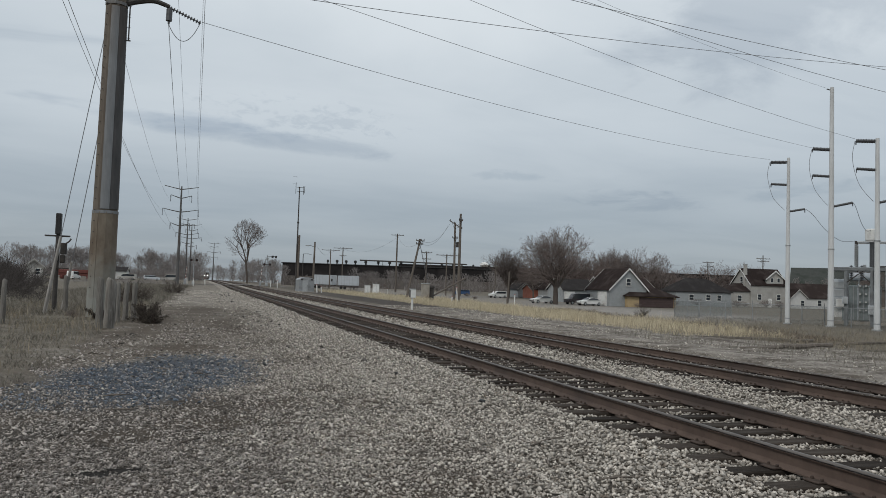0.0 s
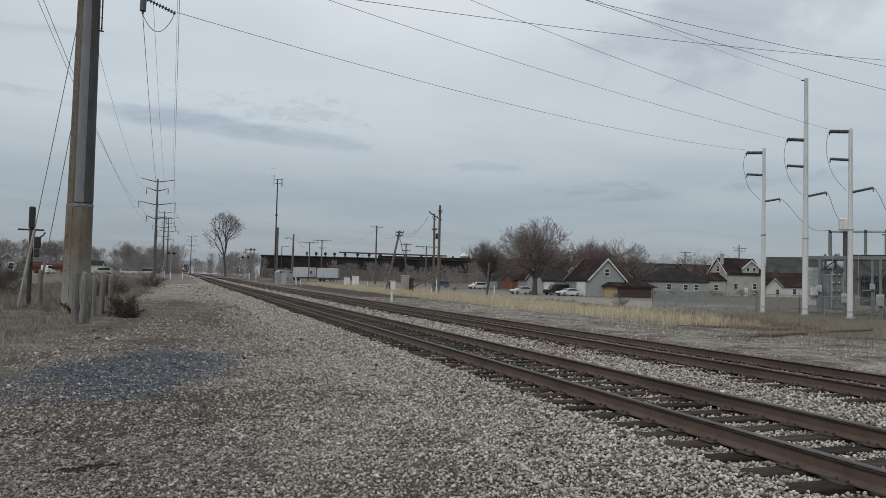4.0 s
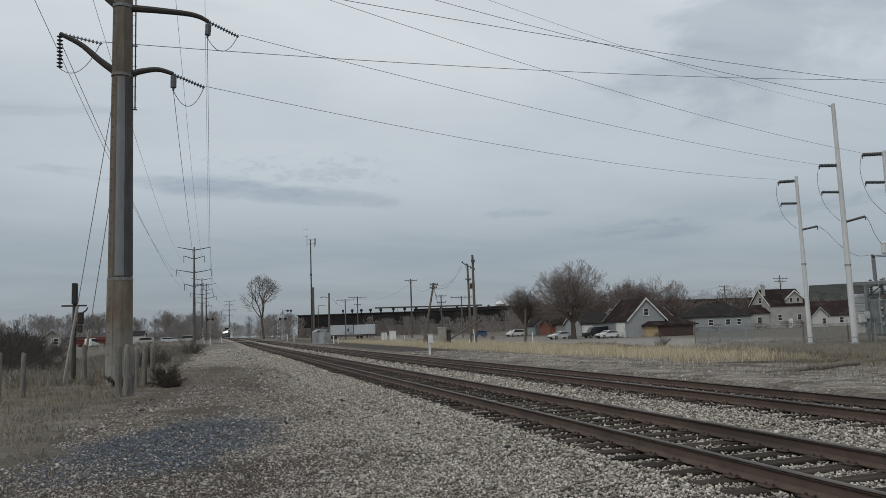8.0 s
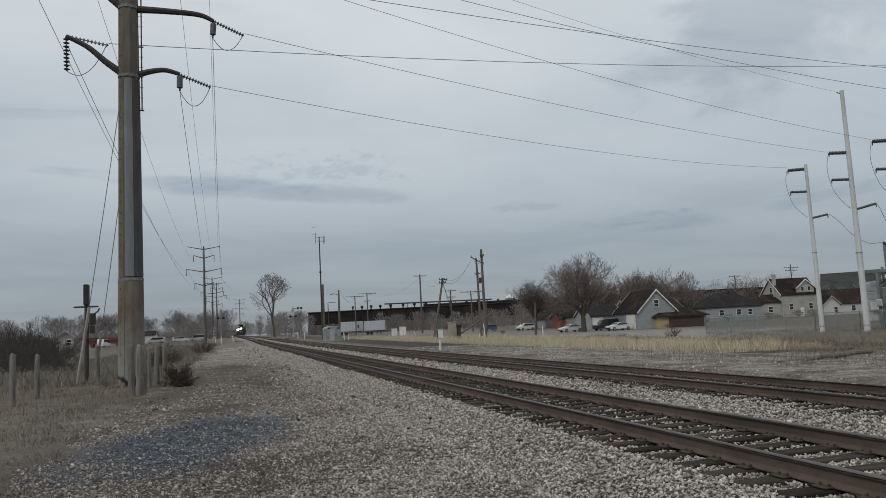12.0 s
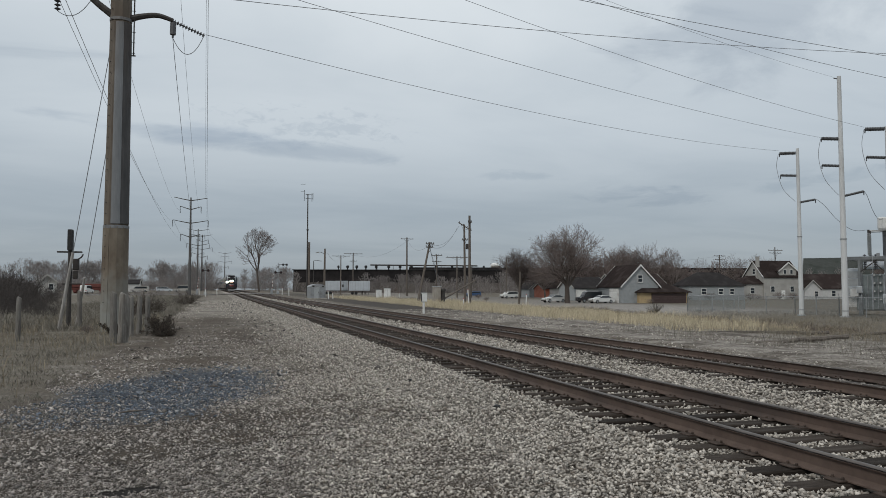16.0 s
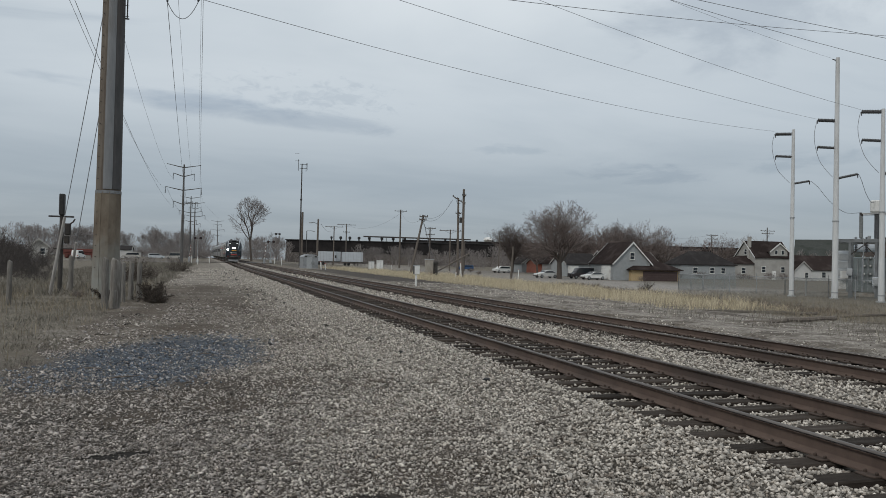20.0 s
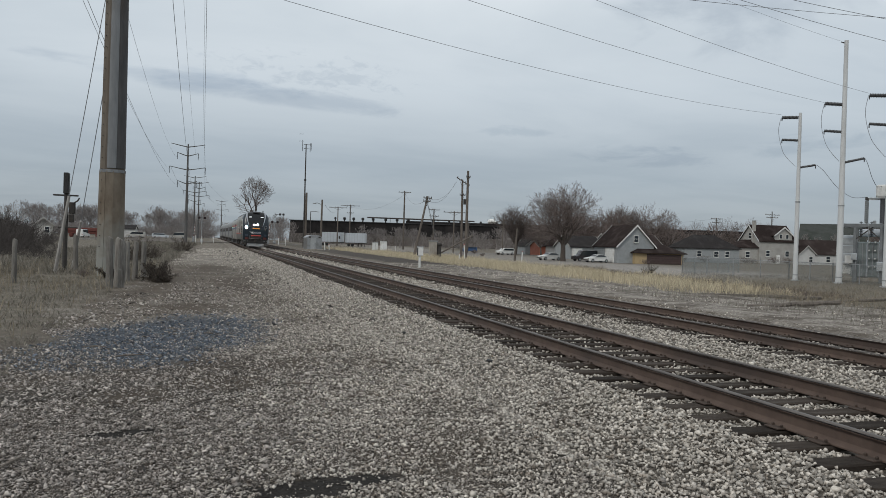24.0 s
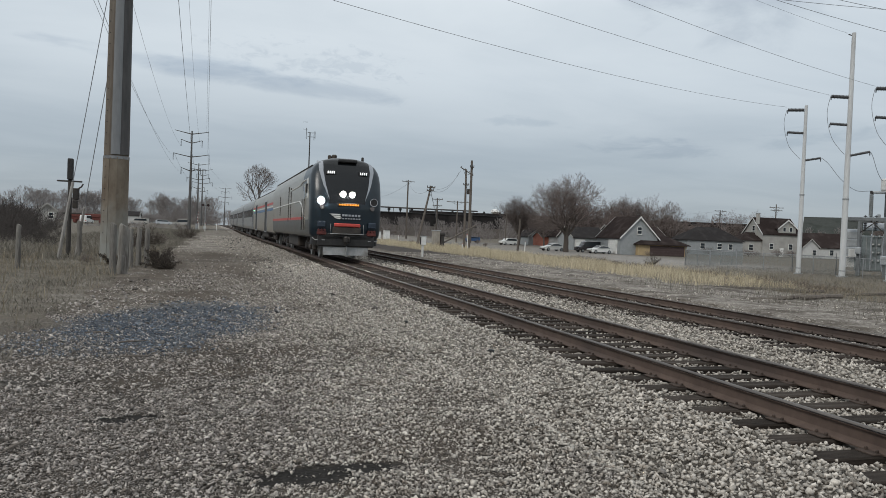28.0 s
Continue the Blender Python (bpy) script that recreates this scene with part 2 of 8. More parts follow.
MAT = {
    "rail_side": surf_mat("rusty_rail_side", (0.070, 0.047, 0.037), (0.112, 0.078, 0.061), 5, 0.7, 0.0, 0.2, 80, (0.052, 0.038, 0.032), 0.5),
    "rail_head": surf_mat("worn_rail_head", (0.075, 0.062, 0.054), (0.125, 0.107, 0.095), 3, 0.5, 0.4, 0.1, 60, (0.06, 0.045, 0.036), 0.6),
    "tie": surf_mat("creosoted_tie_wood", (0.020, 0.016, 0.0135), (0.058, 0.047, 0.039), 4, 0.85, 0, 0.6, 30, (0.070, 0.060, 0.051), 1.4, vary=0.4, stretch=(1, 9, 9), spec=0.12, dist=0.012),
    "plate": surf_mat("rusty_tie_plate", (0.035, 0.025, 0.02), (0.075, 0.052, 0.04), 14, 0.8, 0, 0.3, 90),
    "stone": surf_mat("crushed_limestone", (0.31, 0.284, 0.25), (0.56, 0.52, 0.465), 26, 0.92, 0, 0.5, 140, (0.15, 0.122, 0.097), 9, island=0.50, spec=0.2, dist=0.004),
    "gravel": surf_mat("dusty_path_gravel", (0.205, 0.185, 0.168), (0.455, 0.416, 0.382), 26, 0.94, 0, 0.5, 140, (0.085, 0.07, 0.058), 9, island=0.70, spec=0.15, dist=0.004),
    "slate": surf_mat("blue_grey_slate_chips", (0.062, 0.078, 0.10), (0.155, 0.182, 0.22), 18, 0.85, 0, 0.3, 120, (0.34, 0.33, 0.315), 9, island=0.6, spec=0.3, dist=0.004),
    "steel_pole": surf_mat("weathered_grey_pole_steel", (0.13, 0.138, 0.145), (0.20, 0.208, 0.215), 3, 0.6, 0.1, 0.1, 40, (0.10, 0.075, 0.055), 0.7, stretch=(1, 1, 0.25)),
    "rust_pole": surf_mat("rust_brown_pole_facet", (0.088, 0.072, 0.057), (0.15, 0.127, 0.102), 3, 0.8, 0.0, 0.15, 40, (0.09, 0.068, 0.05), 0.9, stretch=(1, 1, 0.3)),
    "base_pole": surf_mat("stained_concrete_pole_jacket", (0.24, 0.215, 0.18), (0.36, 0.335, 0.295), 2.2, 0.85, 0, 0.2, 30, (0.15, 0.095, 0.055), 0.75, stretch=(1, 1, 0.45)),
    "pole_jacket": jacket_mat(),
    "pole_dark": surf_mat("dark_weathered_pole_side", (0.042, 0.042, 0.043), (0.085, 0.083, 0.082), 3, 0.7, 0.1, 0.1, 40, (0.07, 0.05, 0.038), 0.8, stretch=(1, 1, 0.25)),
    "tower_grey": surf_mat("weathered_tower_steel", (0.07, 0.069, 0.068), (0.12, 0.118, 0.115), 2, 0.6, 0.2, 0.1, 30, (0.07, 0.055, 0.045), 0.4),
    "dark_steel": surf_mat("dark_weathered_steel", (0.03, 0.028, 0.027), (0.065, 0.058, 0.052), 6, 0.6, 0.2, 0.1, 50),
    "white_pole": surf_mat("white_painted_steel_pole", (0.47, 0.48, 0.48), (0.60, 0.61, 0.61), 3, 0.5, 0, 0.05, 30, (0.40, 0.40, 0.395), 0.8, stretch=(1, 1, 0.2)),
    "wire": surf_mat("dull_aluminium_wire", (0.17, 0.174, 0.185), (0.235, 0.24, 0.255), 3, 0.6, 0.3, 0),
    "wire_light": surf_mat("pale_static_wire", (0.16, 0.17, 0.18), (0.2, 0.21, 0.22), 3, 0.6, 0.3, 0),
    "insul": surf_mat("grey_polymer_insulator", (0.05, 0.052, 0.056), (0.09, 0.092, 0.098), 8, 0.45, 0, 0.05),
    "insul_glass": surf_mat("grey_glass_insulator", (0.16, 0.17, 0.17), (0.26, 0.27, 0.27), 8, 0.3, 0, 0.05),
    "wood_pole": surf_mat("weathered_wooden_pole", (0.075, 0.062, 0.052), (0.16, 0.138, 0.118), 5, 0.9, 0, 0.5, 25, (0.055, 0.046, 0.04), 1.2, vary=0.2, stretch=(6, 6, 0.5)),
    "post_wood": surf_mat("grey_weathered_post_wood", (0.12, 0.112, 0.10), (0.245, 0.232, 0.213), 5, 0.92, 0, 0.6, 25, (0.065, 0.056, 0.048), 1.5, vary=0.2, stretch=(7, 7, 0.6)),
    "bark": surf_mat("grey_brown_bark", (0.055, 0.045, 0.038), (0.12, 0.10, 0.086), 9, 0.95, 0, 0.5, 30, vary=0.15, stretch=(3, 3, 0.6)),
    "twig": surf_mat("bare_brown_twigs", (0.12, 0.097, 0.089), (0.18, 0.149, 0.137), 2, 0.95, 0, 0, vary=0.22, spec=0.08),
    "guard_wood": surf_mat("pale_sunbleached_guard", (0.25, 0.24, 0.225), (0.38, 0.365, 0.345), 4, 0.9, 0, 0.3, 25, (0.17, 0.155, 0.14), 1.2, stretch=(4, 4, 0.6)),
    "galv": surf_mat("galvanised_steel", (0.26, 0.27, 0.275), (0.36, 0.37, 0.375), 6, 0.5, 0.5, 0.05, 40, (0.2, 0.2, 0.2), 1.2),
    "white": surf_mat("weathered_white_paint", (0.58, 0.58, 0.56), (0.72, 0.72, 0.70), 4, 0.6, 0, 0.08, 30, (0.45, 0.43, 0.40), 1.0, vary=0.08),
    "grey_paint": surf_mat("light_grey_equipment_paint", (0.30, 0.315, 0.32), (0.40, 0.415, 0.42), 4, 0.55, 0, 0.06, 30, (0.23, 0.235, 0.235), 1.0),
    "green_grey": surf_mat("grey_green_transformer_paint", (0.20, 0.235, 0.235), (0.28, 0.31, 0.31), 4, 0.55, 0, 0.06, 30, (0.15, 0.17, 0.17), 1.0),
    "frame_steel": surf_mat("weathered_grey_frame_steel", (0.13, 0.14, 0.145), (0.20, 0.21, 0.215), 3, 0.6, 0.2, 0.06, 30, (0.10, 0.10, 0.098), 0.8),
    "black": surf_mat("sooty_black_paint", (0.012, 0.012, 0.013), (0.03, 0.029, 0.028), 6, 0.6, 0, 0.1, 40),
    "red": surf_mat("faded_red_paint", (0.32, 0.035, 0.03), (0.42, 0.06, 0.05), 4, 0.5, 0, 0.05),
    "glass": glass_mat("dark_window_glass"),
}


# ---- building helpers ----
class Shape:
    """Collects the pieces of one part and links them as one mesh."""

    def __init__(self):
        self.v, self.f = [], []

    def add(self, verts, faces, m=None):
        n = len(self.v)
        self.v.extend(tuple(m @ Vector(p)) if m is not None else tuple(p) for p in verts)
        self.f.extend(tuple(n + i for i in f) for f in faces)
        return self

    def box(self, c, s, bev=0.0, m=None):
        """A box with chamfered edges, centre c and full size s."""
        hx, hy, hz = s[0] / 2, s[1] / 2, s[2] / 2
        b = min(bev, 0.45 * min(s))
        if b <= 0:
            vs = [(c[0] + x * hx, c[1] + y * hy, c[2] + z * hz) for x in (-1, 1) for y in (-1, 1) for z in (-1, 1)]
            return self.add(vs, [(0, 1, 3, 2), (4, 6, 7, 5), (0, 4, 5, 1), (2, 3, 7, 6), (0, 2, 6, 4), (1, 5, 7, 3)], m)
        vs, at = [], {}
        for x in (-1, 1):
            for y in (-1, 1):
                for z in (-1, 1):
                    for k in range(3):
                        e = [hx - b, hy - b, hz - b]
                        e[k] += b
                        at[x, y, z, k] = len(vs)
                        vs.append((c[0] + x * e[0], c[1] + y * e[1], c[2] + z * e[2]))
        fs = []
        for k in range(3):
            i, j = (k + 1) % 3, (k + 2) % 3
            for s1 in (-1, 1):
                quad = []
                for a, d in ((-1, -1), (1, -1), (1, 1), (-1, 1)):
                    q = [0, 0, 0]
                    q[k], q[i], q[j] = s1, a, d
                    quad.append(at[(*q, k)])
                fs.append(tuple(quad if s1 > 0 else quad[::-1]))
            for a in (-1, 1):
                for d in (-1, 1):
                    quad = []
                    for s1, kk in ((-1, i), (1, i), (1, j), (-1, j)):
                        q = [0, 0, 0]
                        q[k], q[i], q[j] = s1, a, d
                        quad.append(at[(*q, kk)])
                    fs.append(tuple(quad if a * d < 0 else quad[::-1]))
        for x in (-1, 1):
            for y in (-1, 1):
                for z in (-1, 1):
                    tri = [at[x, y, z, k] for k in range(3)]
                    fs.append(tuple(tri if x * y * z > 0 else tri[::-1]))
        return self.add(vs, fs, m)

    def tube(self, points, radii, n=8, caps=True, m=None, spin=0.0):
        """A round or many-sided bar along points; radii: one or one a point."""
        pts = [Vector(p) for p in points]
        if not hasattr(radii, "__len__"):
            radii = [radii] * len(pts)
        vs, fs = [], []
        side = None
        for k, p in enumerate(pts):
            d = (pts[min(k + 1, len(pts) - 1)] - pts[max(k - 1, 0)]).normalized()
            if side is None:
                ref = Vector((0, 0, 1)) if abs(d.z) < 0.9 else Vector((1, 0, 0))
                side = d.cross(ref).normalized()
            else:
                side = (side - d * side.dot(d)).normalized()
            up = d.cross(side)
            for i in range(n):
                a = 2 * math.pi * i / n + spin
                vs.append(p + (side * math.cos(a) + up * math.sin(a)) * radii[k])
        for k in range(len(pts) - 1):
            for i in range(n):
                j = (i + 1) % n
                fs.append((k * n + i, k * n + j, (k + 1) * n + j, (k + 1) * n + i))
        if caps:
            fs.append(tuple(range(n))[::-1])
            fs.append(tuple(range((len(pts) - 1) * n, len(pts) * n)))
        return self.add(vs, fs, m)

    def sweep(self, profile, stations, closed=True, caps=True):
        """profile: list of (a, b); stations: list of functions' results, each a list of the profile's places."""
        n = len(profile)
        vs = [p for st in stations for p in st]
        fs = []
        for k in range(len(stations) - 1):
            for i in range(n if closed else n - 1):
                j = (i + 1) % n
                fs.append((k * n + i, k * n + j, (k + 1) * n + j, (k + 1) * n + i))
        if caps and closed:
            fs.append(tuple(range(n))[::-1])
            fs.append(tuple(range((len(stations) - 1) * n, len(stations) * n)))
        return self.add(vs, fs)

    def mesh(self, name, material, smooth=False):
        me = bpy.data.meshes.new(name)
        me.from_pydata([tuple(p) for p in self.v], [], self.f)
        me.materials.append(material)
        if smooth:
            me.polygons.foreach_set("use_smooth", [True] * len(me.polygons))
            me.set_sharp_from_angle(angle=radians(38))
        me.update()
        return me


def part(name, shape, material, parent, label="", smooth=False):
    """Links a shape as one mesh under a thing or a part."""
    ob = new(name, shape.mesh(name, material, smooth) if isinstance(shape, Shape) else shape)
    ob.parent = parent
    if label:
        ob["label"] = label
    return ob


def thing(name, label, category, m=None, group="", kind=""):
    ob = new(name)
    ob.empty_display_size = 0.2
    if m is not None:
        ob.matrix_basis = m
    return tagged(ob, label, category, group, kind)


def solid(name, shape, material, label, category, m=None, group="", kind="", smooth=False):
    ob = new(name, shape.mesh(name, material, smooth) if isinstance(shape, Shape) else shape)
    if m is not None:
        ob.matrix_basis = m
    return tagged(ob, label, category, group, kind)


def fast_mesh(name, verts, faces, material, smooth=False):
    """A mesh from arrays of triangles."""
    me = bpy.data.meshes.new(name)
    nv, nf = len(verts), len(faces)
    me.vertices.add(nv)
    me.vertices.foreach_set("co", np.asarray(verts, np.float32).ravel())
    me.loops.add(nf * 3)
    me.polygons.add(nf)
    me.loops.foreach_set("vertex_index", np.asarray(faces, np.int32).ravel())
    me.polygons.foreach_set("loop_start", np.arange(0, nf * 3, 3, dtype=np.int32))
    me.materials.append(material)
    if smooth:
        me.polygons.foreach_set("use_smooth", [True] * nf)
    me.update(calc_edges=True)
    return me


# ---- the lie of the land: tracks run along +y, rail tops at 0.18 ----
def smooth01(x):
    x = np.clip(x, 0.0, 1.0)
    return x * x * (3 - 2 * x)


BEND_Y = np.array([0, 36, 55, 75, 95, 115, 140, 172, 195, 215, 250, 300, 362, 418, 513, 600, 1000, 1600.0])
BEND_X = np.array([0, 0.08, 0.28, 0.57, 0.89, 1.19, 1.45, 1.72, 1.98, 2.35, 3.2, 4.3, 5.5, 6.6, 8.0, 9.2, 14.5, 22.0])
FINE_Y = np.arange(-60, 1600, 5.0)
FINE_X = np.convolve(np.pad(np.interp(FINE_Y, BEND_Y, BEND_X), 6, mode="edge"), np.ones(13) / 13, mode="valid")


def bend(y):
    """How far the tracks have curved to the left at y."""
    return np.interp(y, FINE_Y, FINE_X)


def rise(y):
    return 1.6 * smooth01((np.asarray(y, float) - 20) / 380.0)


NEAR_C, FAR_C, RAIL_TOP = 5.887, 10.205, 0.18


def bed_z(u):
    """Ballast height over the land, by the distance u across from the curve's origin."""
    return np.interp(u, [2.2, 3.4, 4.5, 7.3, 8.0, 8.8, 11.7, 12.4, 13.2], [-0.12, -0.07, -0.055, -0.055, -0.075, -0.05, -0.05, -0.10, -0.16])


def ground_z(x, y):
    x, y = np.asarray(x, float), np.asarray(y, float)
    z = rise(y) - 1.0 * smooth01((x - 13) / 27.0)
    u = x + bend(y)
    z = z - 0.10 * smooth01((3.0 - u) / 1.5)
    return z


def surface_z(x, y):
    """Top of ballast where it lies, else the ground."""
    u = np.asarray(x, float) + bend(y)
    inside = (u > 2.2) & (u < 13.2)
    return np.where(inside, np.maximum(bed_z(u) + rise(y) + 0.035 * smooth01((u - 2.6) / 0.8), ground_z(x, y) - 0.25 * smooth01((u - 2.6) / 0.8) * smooth01((12.9 - u) / 0.8)), ground_z(x, y))


def gz(x, y):
    return float(ground_z(x, y))


def ground_sheet():
    def axis(lo, hi, knots):
        out = [0.0]
        step_at = lambda d: np.interp(abs(d), [0, 30, 100, 300, 1000, 4000], knots)
        while out[-1] < hi:
            out.append(out[-1] + step_at(out[-1]))
        neg = [0.0]
        while neg[-1] > lo:
            neg.append(neg[-1] - step_at(neg[-1]))
        return np.array(neg[:0:-1] + out)
    xs = axis(-3500, 3500, [0.5, 0.8, 3, 12, 60, 400])
    ys = axis(-400, 3800, [0.6, 1.1, 4, 12, 60, 400])
    gx, gy = np.meshgrid(xs, ys)
    z = ground_z(gx, gy)
    u = gx + bend(gy)
    z = z - 0.25 * smooth01((u - 2.6) / 0.8) * smooth01((12.9 - u) / 0.8)
    near = np.exp(-((gx / 40) ** 2 + ((gy - 20) / 45) ** 2))
    rough = np.array([noise.noise((a * 0.7, b * 0.7, 0.0)) * 0.012 + noise.noise((a * 2.3, b * 2.3, 4.0)) * 0.006 for a, b in zip(gx.ravel(), gy.ravel())]).reshape(gx.shape)
    waste = smooth01((u - 13.0) / 1.5) * smooth01((70 - gy) / 25) * smooth01((45 - gx) / 15)
    humps = np.array([noise.noise((a * 0.33, b * 0.33, 8.0)) * 0.09 + noise.noise((a * 1.1, b * 1.1, 2.0)) * 0.05 for a, b in zip(gx.ravel(), gy.ravel())]).reshape(gx.shape)
    z = z + rough * near + humps * waste
    nx, ny = len(xs), len(ys)
    verts = np.stack([gx, gy, z], -1).reshape(-1, 3)
    i = (np.arange(ny - 1)[:, None] * nx + np.arange(nx - 1)[None, :]).ravel()
    faces = np.concatenate([np.stack([i, i + 1, i + nx + 1], 1), np.stack([i, i + nx + 1, i + nx], 1)])
    return fast_mesh("ground", verts, faces, ground_mat(), smooth=True)


# damp hollows on the path, and patches of bare soil: middle and half widths
POOLS = ((0.58, 5.16, 0.40, 0.17), (1.0, 5.30, 0.32, 0.11), (-0.82, 6.92, 0.23, 0.14), (-0.64, 7.0, 0.20, 0.09))
DIRT = ((0.45, 10.5, 1.0, 0.45), (-0.9, 8.4, 0.45, 0.5), (0.2, 9.2, 0.6, 0.45), (-2.4, 23.5, 0.7, 2.2), (-1.9, 31.0, 0.6, 6.0), (0.7, 30.0, 0.8, 5.0), (-0.4, 44.0, 0.9, 5.0), (-0.5, 19.5, 1.1, 1.2), (1.6, 11.8, 0.5, 0.4), (1.7, 5.9, 0.7, 0.5), (2.4, 7.2, 0.5, 0.5), (1.5, 21.5, 0.6, 1.6), (0.9, 26.0, 0.5, 2.0))


def ground_mat():
    """Dirt, dry turf, path gravel and the patch of blue slate chips, by place on the plan."""
    m, nt, bs = principled("dry_ground", 0.95)
    N, L = nt.nodes.new, nt.links.new
    geo = N("ShaderNodeNewGeometry")
    sep = N("ShaderNodeSeparateXYZ")
    L(geo.outputs["Position"], sep.inputs[0])

    def noise_tex(scale, detail=6, rough=0.6):
        n = N("ShaderNodeTexNoise")
        n.inputs["Scale"].default_value, n.inputs["Detail"].default_value, n.inputs["Roughness"].default_value = scale, detail, rough
        L(geo.outputs["Position"], n.inputs["Vector"])
        return n.outputs["Fac"]

    def rng(src, lo, hi, to0=0.0, to1=1.0):
        r = N("ShaderNodeMapRange")
        r.inputs["From Min"].default_value, r.inputs["From Max"].default_value = lo, hi
        r.inputs["To Min"].default_value, r.inputs["To Max"].default_value = to0, to1
        L(src, r.inputs["Value"])
        return r.outputs[0]

    def op(kind, a, b):
        n = N("ShaderNodeMath")
        n.operation = kind
        for k, s in enumerate((a, b)):
            if isinstance(s, (int, float)):
                n.inputs[k].default_value = s
            else:
                L(s, n.inputs[k])
        return n.outputs[0]

    def mix(fac, a, b):
        n = N("ShaderNodeMixRGB")
        L(fac, n.inputs["Fac"])
        for k, s in (("Color1", a), ("Color2", b)):
            if isinstance(s, tuple):
                n.inputs[k].default_value = (*s, 1)
            else:
                L(s, n.inputs[k])
        return n.outputs[0]

    wob = noise_tex(0.45, 5)
    fine = noise_tex(9, 8)
    grit = noise_tex(38, 6)
    x = op("ADD", sep.outputs["X"], rng(wob, 0, 1, -2.2, 2.2))
    y = op("ADD", sep.outputs["Y"], rng(noise_tex(0.3, 5), 0, 1, -3, 3))
    # stones too small to build
    vor = N("ShaderNodeTexVoronoi")
    vor.inputs["Scale"].default_value = 24
    L(geo.outputs["Position"], vor.inputs["Vector"])
    stone_tone = rng(vor.outputs["Color"], 0.1, 0.9)
    dirt = mix(rng(fine, 0.3, 0.7), (0.066, 0.054, 0.043), (0.145, 0.121, 0.097))
    # near tone darkened: shade between the built stones is put into it
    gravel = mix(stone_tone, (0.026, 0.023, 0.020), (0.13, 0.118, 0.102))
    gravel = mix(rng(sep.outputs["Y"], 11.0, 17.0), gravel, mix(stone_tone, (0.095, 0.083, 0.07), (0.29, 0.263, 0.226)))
    turf = mix(rng(noise_tex(5, 8, 0.7), 0.35, 0.65), (0.078, 0.068, 0.053), (0.20, 0.178, 0.142))
    turf = mix(op("MULTIPLY", rng(noise_tex(1.1, 8, 0.7), 0.46, 0.62), 0.6), turf, mix(stone_tone, (0.06, 0.05, 0.042), (0.26, 0.238, 0.205)))
    patch = op("ADD", op("MULTIPLY", op("ADD", wob, noise_tex(1.3, 6, 0.65)), 0.5), op("MULTIPLY", op("SUBTRACT", fine, 0.5), 0.5))
    worn = op("SUBTRACT", patch, op("MULTIPLY", rng(sep.outputs["Y"], 14.0, 30.0), op("MULTIPLY", rng(sep.outputs["X"], 2.0, 0.0), 0.07)))
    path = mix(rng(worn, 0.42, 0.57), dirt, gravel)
    path = mix(op("MULTIPLY", rng(noise_tex(3.2, 7, 0.7), 0.52, 0.68), 0.55), path, (0.062, 0.051, 0.042))
    left = op("MULTIPLY", rng(x, -3.0, -4.2), rng(y, 60, 20, 1.0, 1.0))
    col = mix(left, path, turf)
    right = op("MAXIMUM", rng(x, 18.0, 21.0), op("MULTIPLY", rng(x, 13.2, 15.0), rng(sep.outputs["Y"], 56.0, 40.0)))
    col = mix(right, col, turf)
    scrub = op("MULTIPLY", op("MULTIPLY", rng(x, 13.0, 13.8), rng(x, 23.0, 19.0)), rng(sep.outputs["Y"], 36.0, 56.0))
    col = mix(op("MULTIPLY", scrub, rng(noise_tex(0.7, 6), 0.25, 0.42)), col, mix(rng(fine, 0.3, 0.7), (0.042, 0.036, 0.032), (0.085, 0.074, 0.065)))
    lot = op("MULTIPLY", op("MULTIPLY", rng(x, 42.0, 45.0), rng(x, 75.0, 62.0)), rng(sep.outputs["Y"], 62.0, 78.0))
    # waste ground past the far track: dark soil with drifts of pale gravel
    waste = op("MULTIPLY", op("MULTIPLY", rng(x, 12.6, 13.4), rng(x, 30.0, 23.0)), rng(sep.outputs["Y"], 62.0, 44.0))
    drift = op("ADD", op("MULTIPLY", noise_tex(0.55, 7, 0.7), 0.6), op("MULTIPLY", noise_tex(2.6, 8, 0.75), 0.4))
    soil = mix(rng(fine, 0.3, 0.7), (0.055, 0.045, 0.038), (0.135, 0.115, 0.095))
    col = mix(waste, col, mix(rng(drift, 0.44, 0.55), soil, mix(stone_tone, (0.14, 0.126, 0.11), (0.40, 0.367, 0.325))))
    # pale gravel spilt beside the track towards the crossing
    spill = op("MULTIPLY", op("MULTIPLY", rng(x, -3.4, -2.2), rng(x, 6.0, 4.0)), rng(sep.outputs["Y"], 46.0, 54.0))
    col = mix(op("MULTIPLY", spill, rng(noise_tex(0.5, 7, 0.7), 0.40, 0.56)), col, mix(stone_tone, (0.15, 0.135, 0.115), (0.36, 0.33, 0.29)))
    col = mix(lot, col, mix(rng(noise_tex(1.6, 9, 0.75), 0.34, 0.62), (0.15, 0.138, 0.124), (0.33, 0.31, 0.285)))
    far = rng(sep.outputs["Y"], 90.0, 150.0)
    col = mix(op("MULTIPLY", far, 0.5), col, turf)
    # damp trodden soil close to the stand, with gap shade painted in
    damp_gap_shade = op("MULTIPLY", rng(sep.outputs["Y"], 12.0, 7.0), rng(x, 3.5, 1.0))
    col = mix(op("MULTIPLY", damp_gap_shade, 0.4), col, (0.034, 0.030, 0.027))
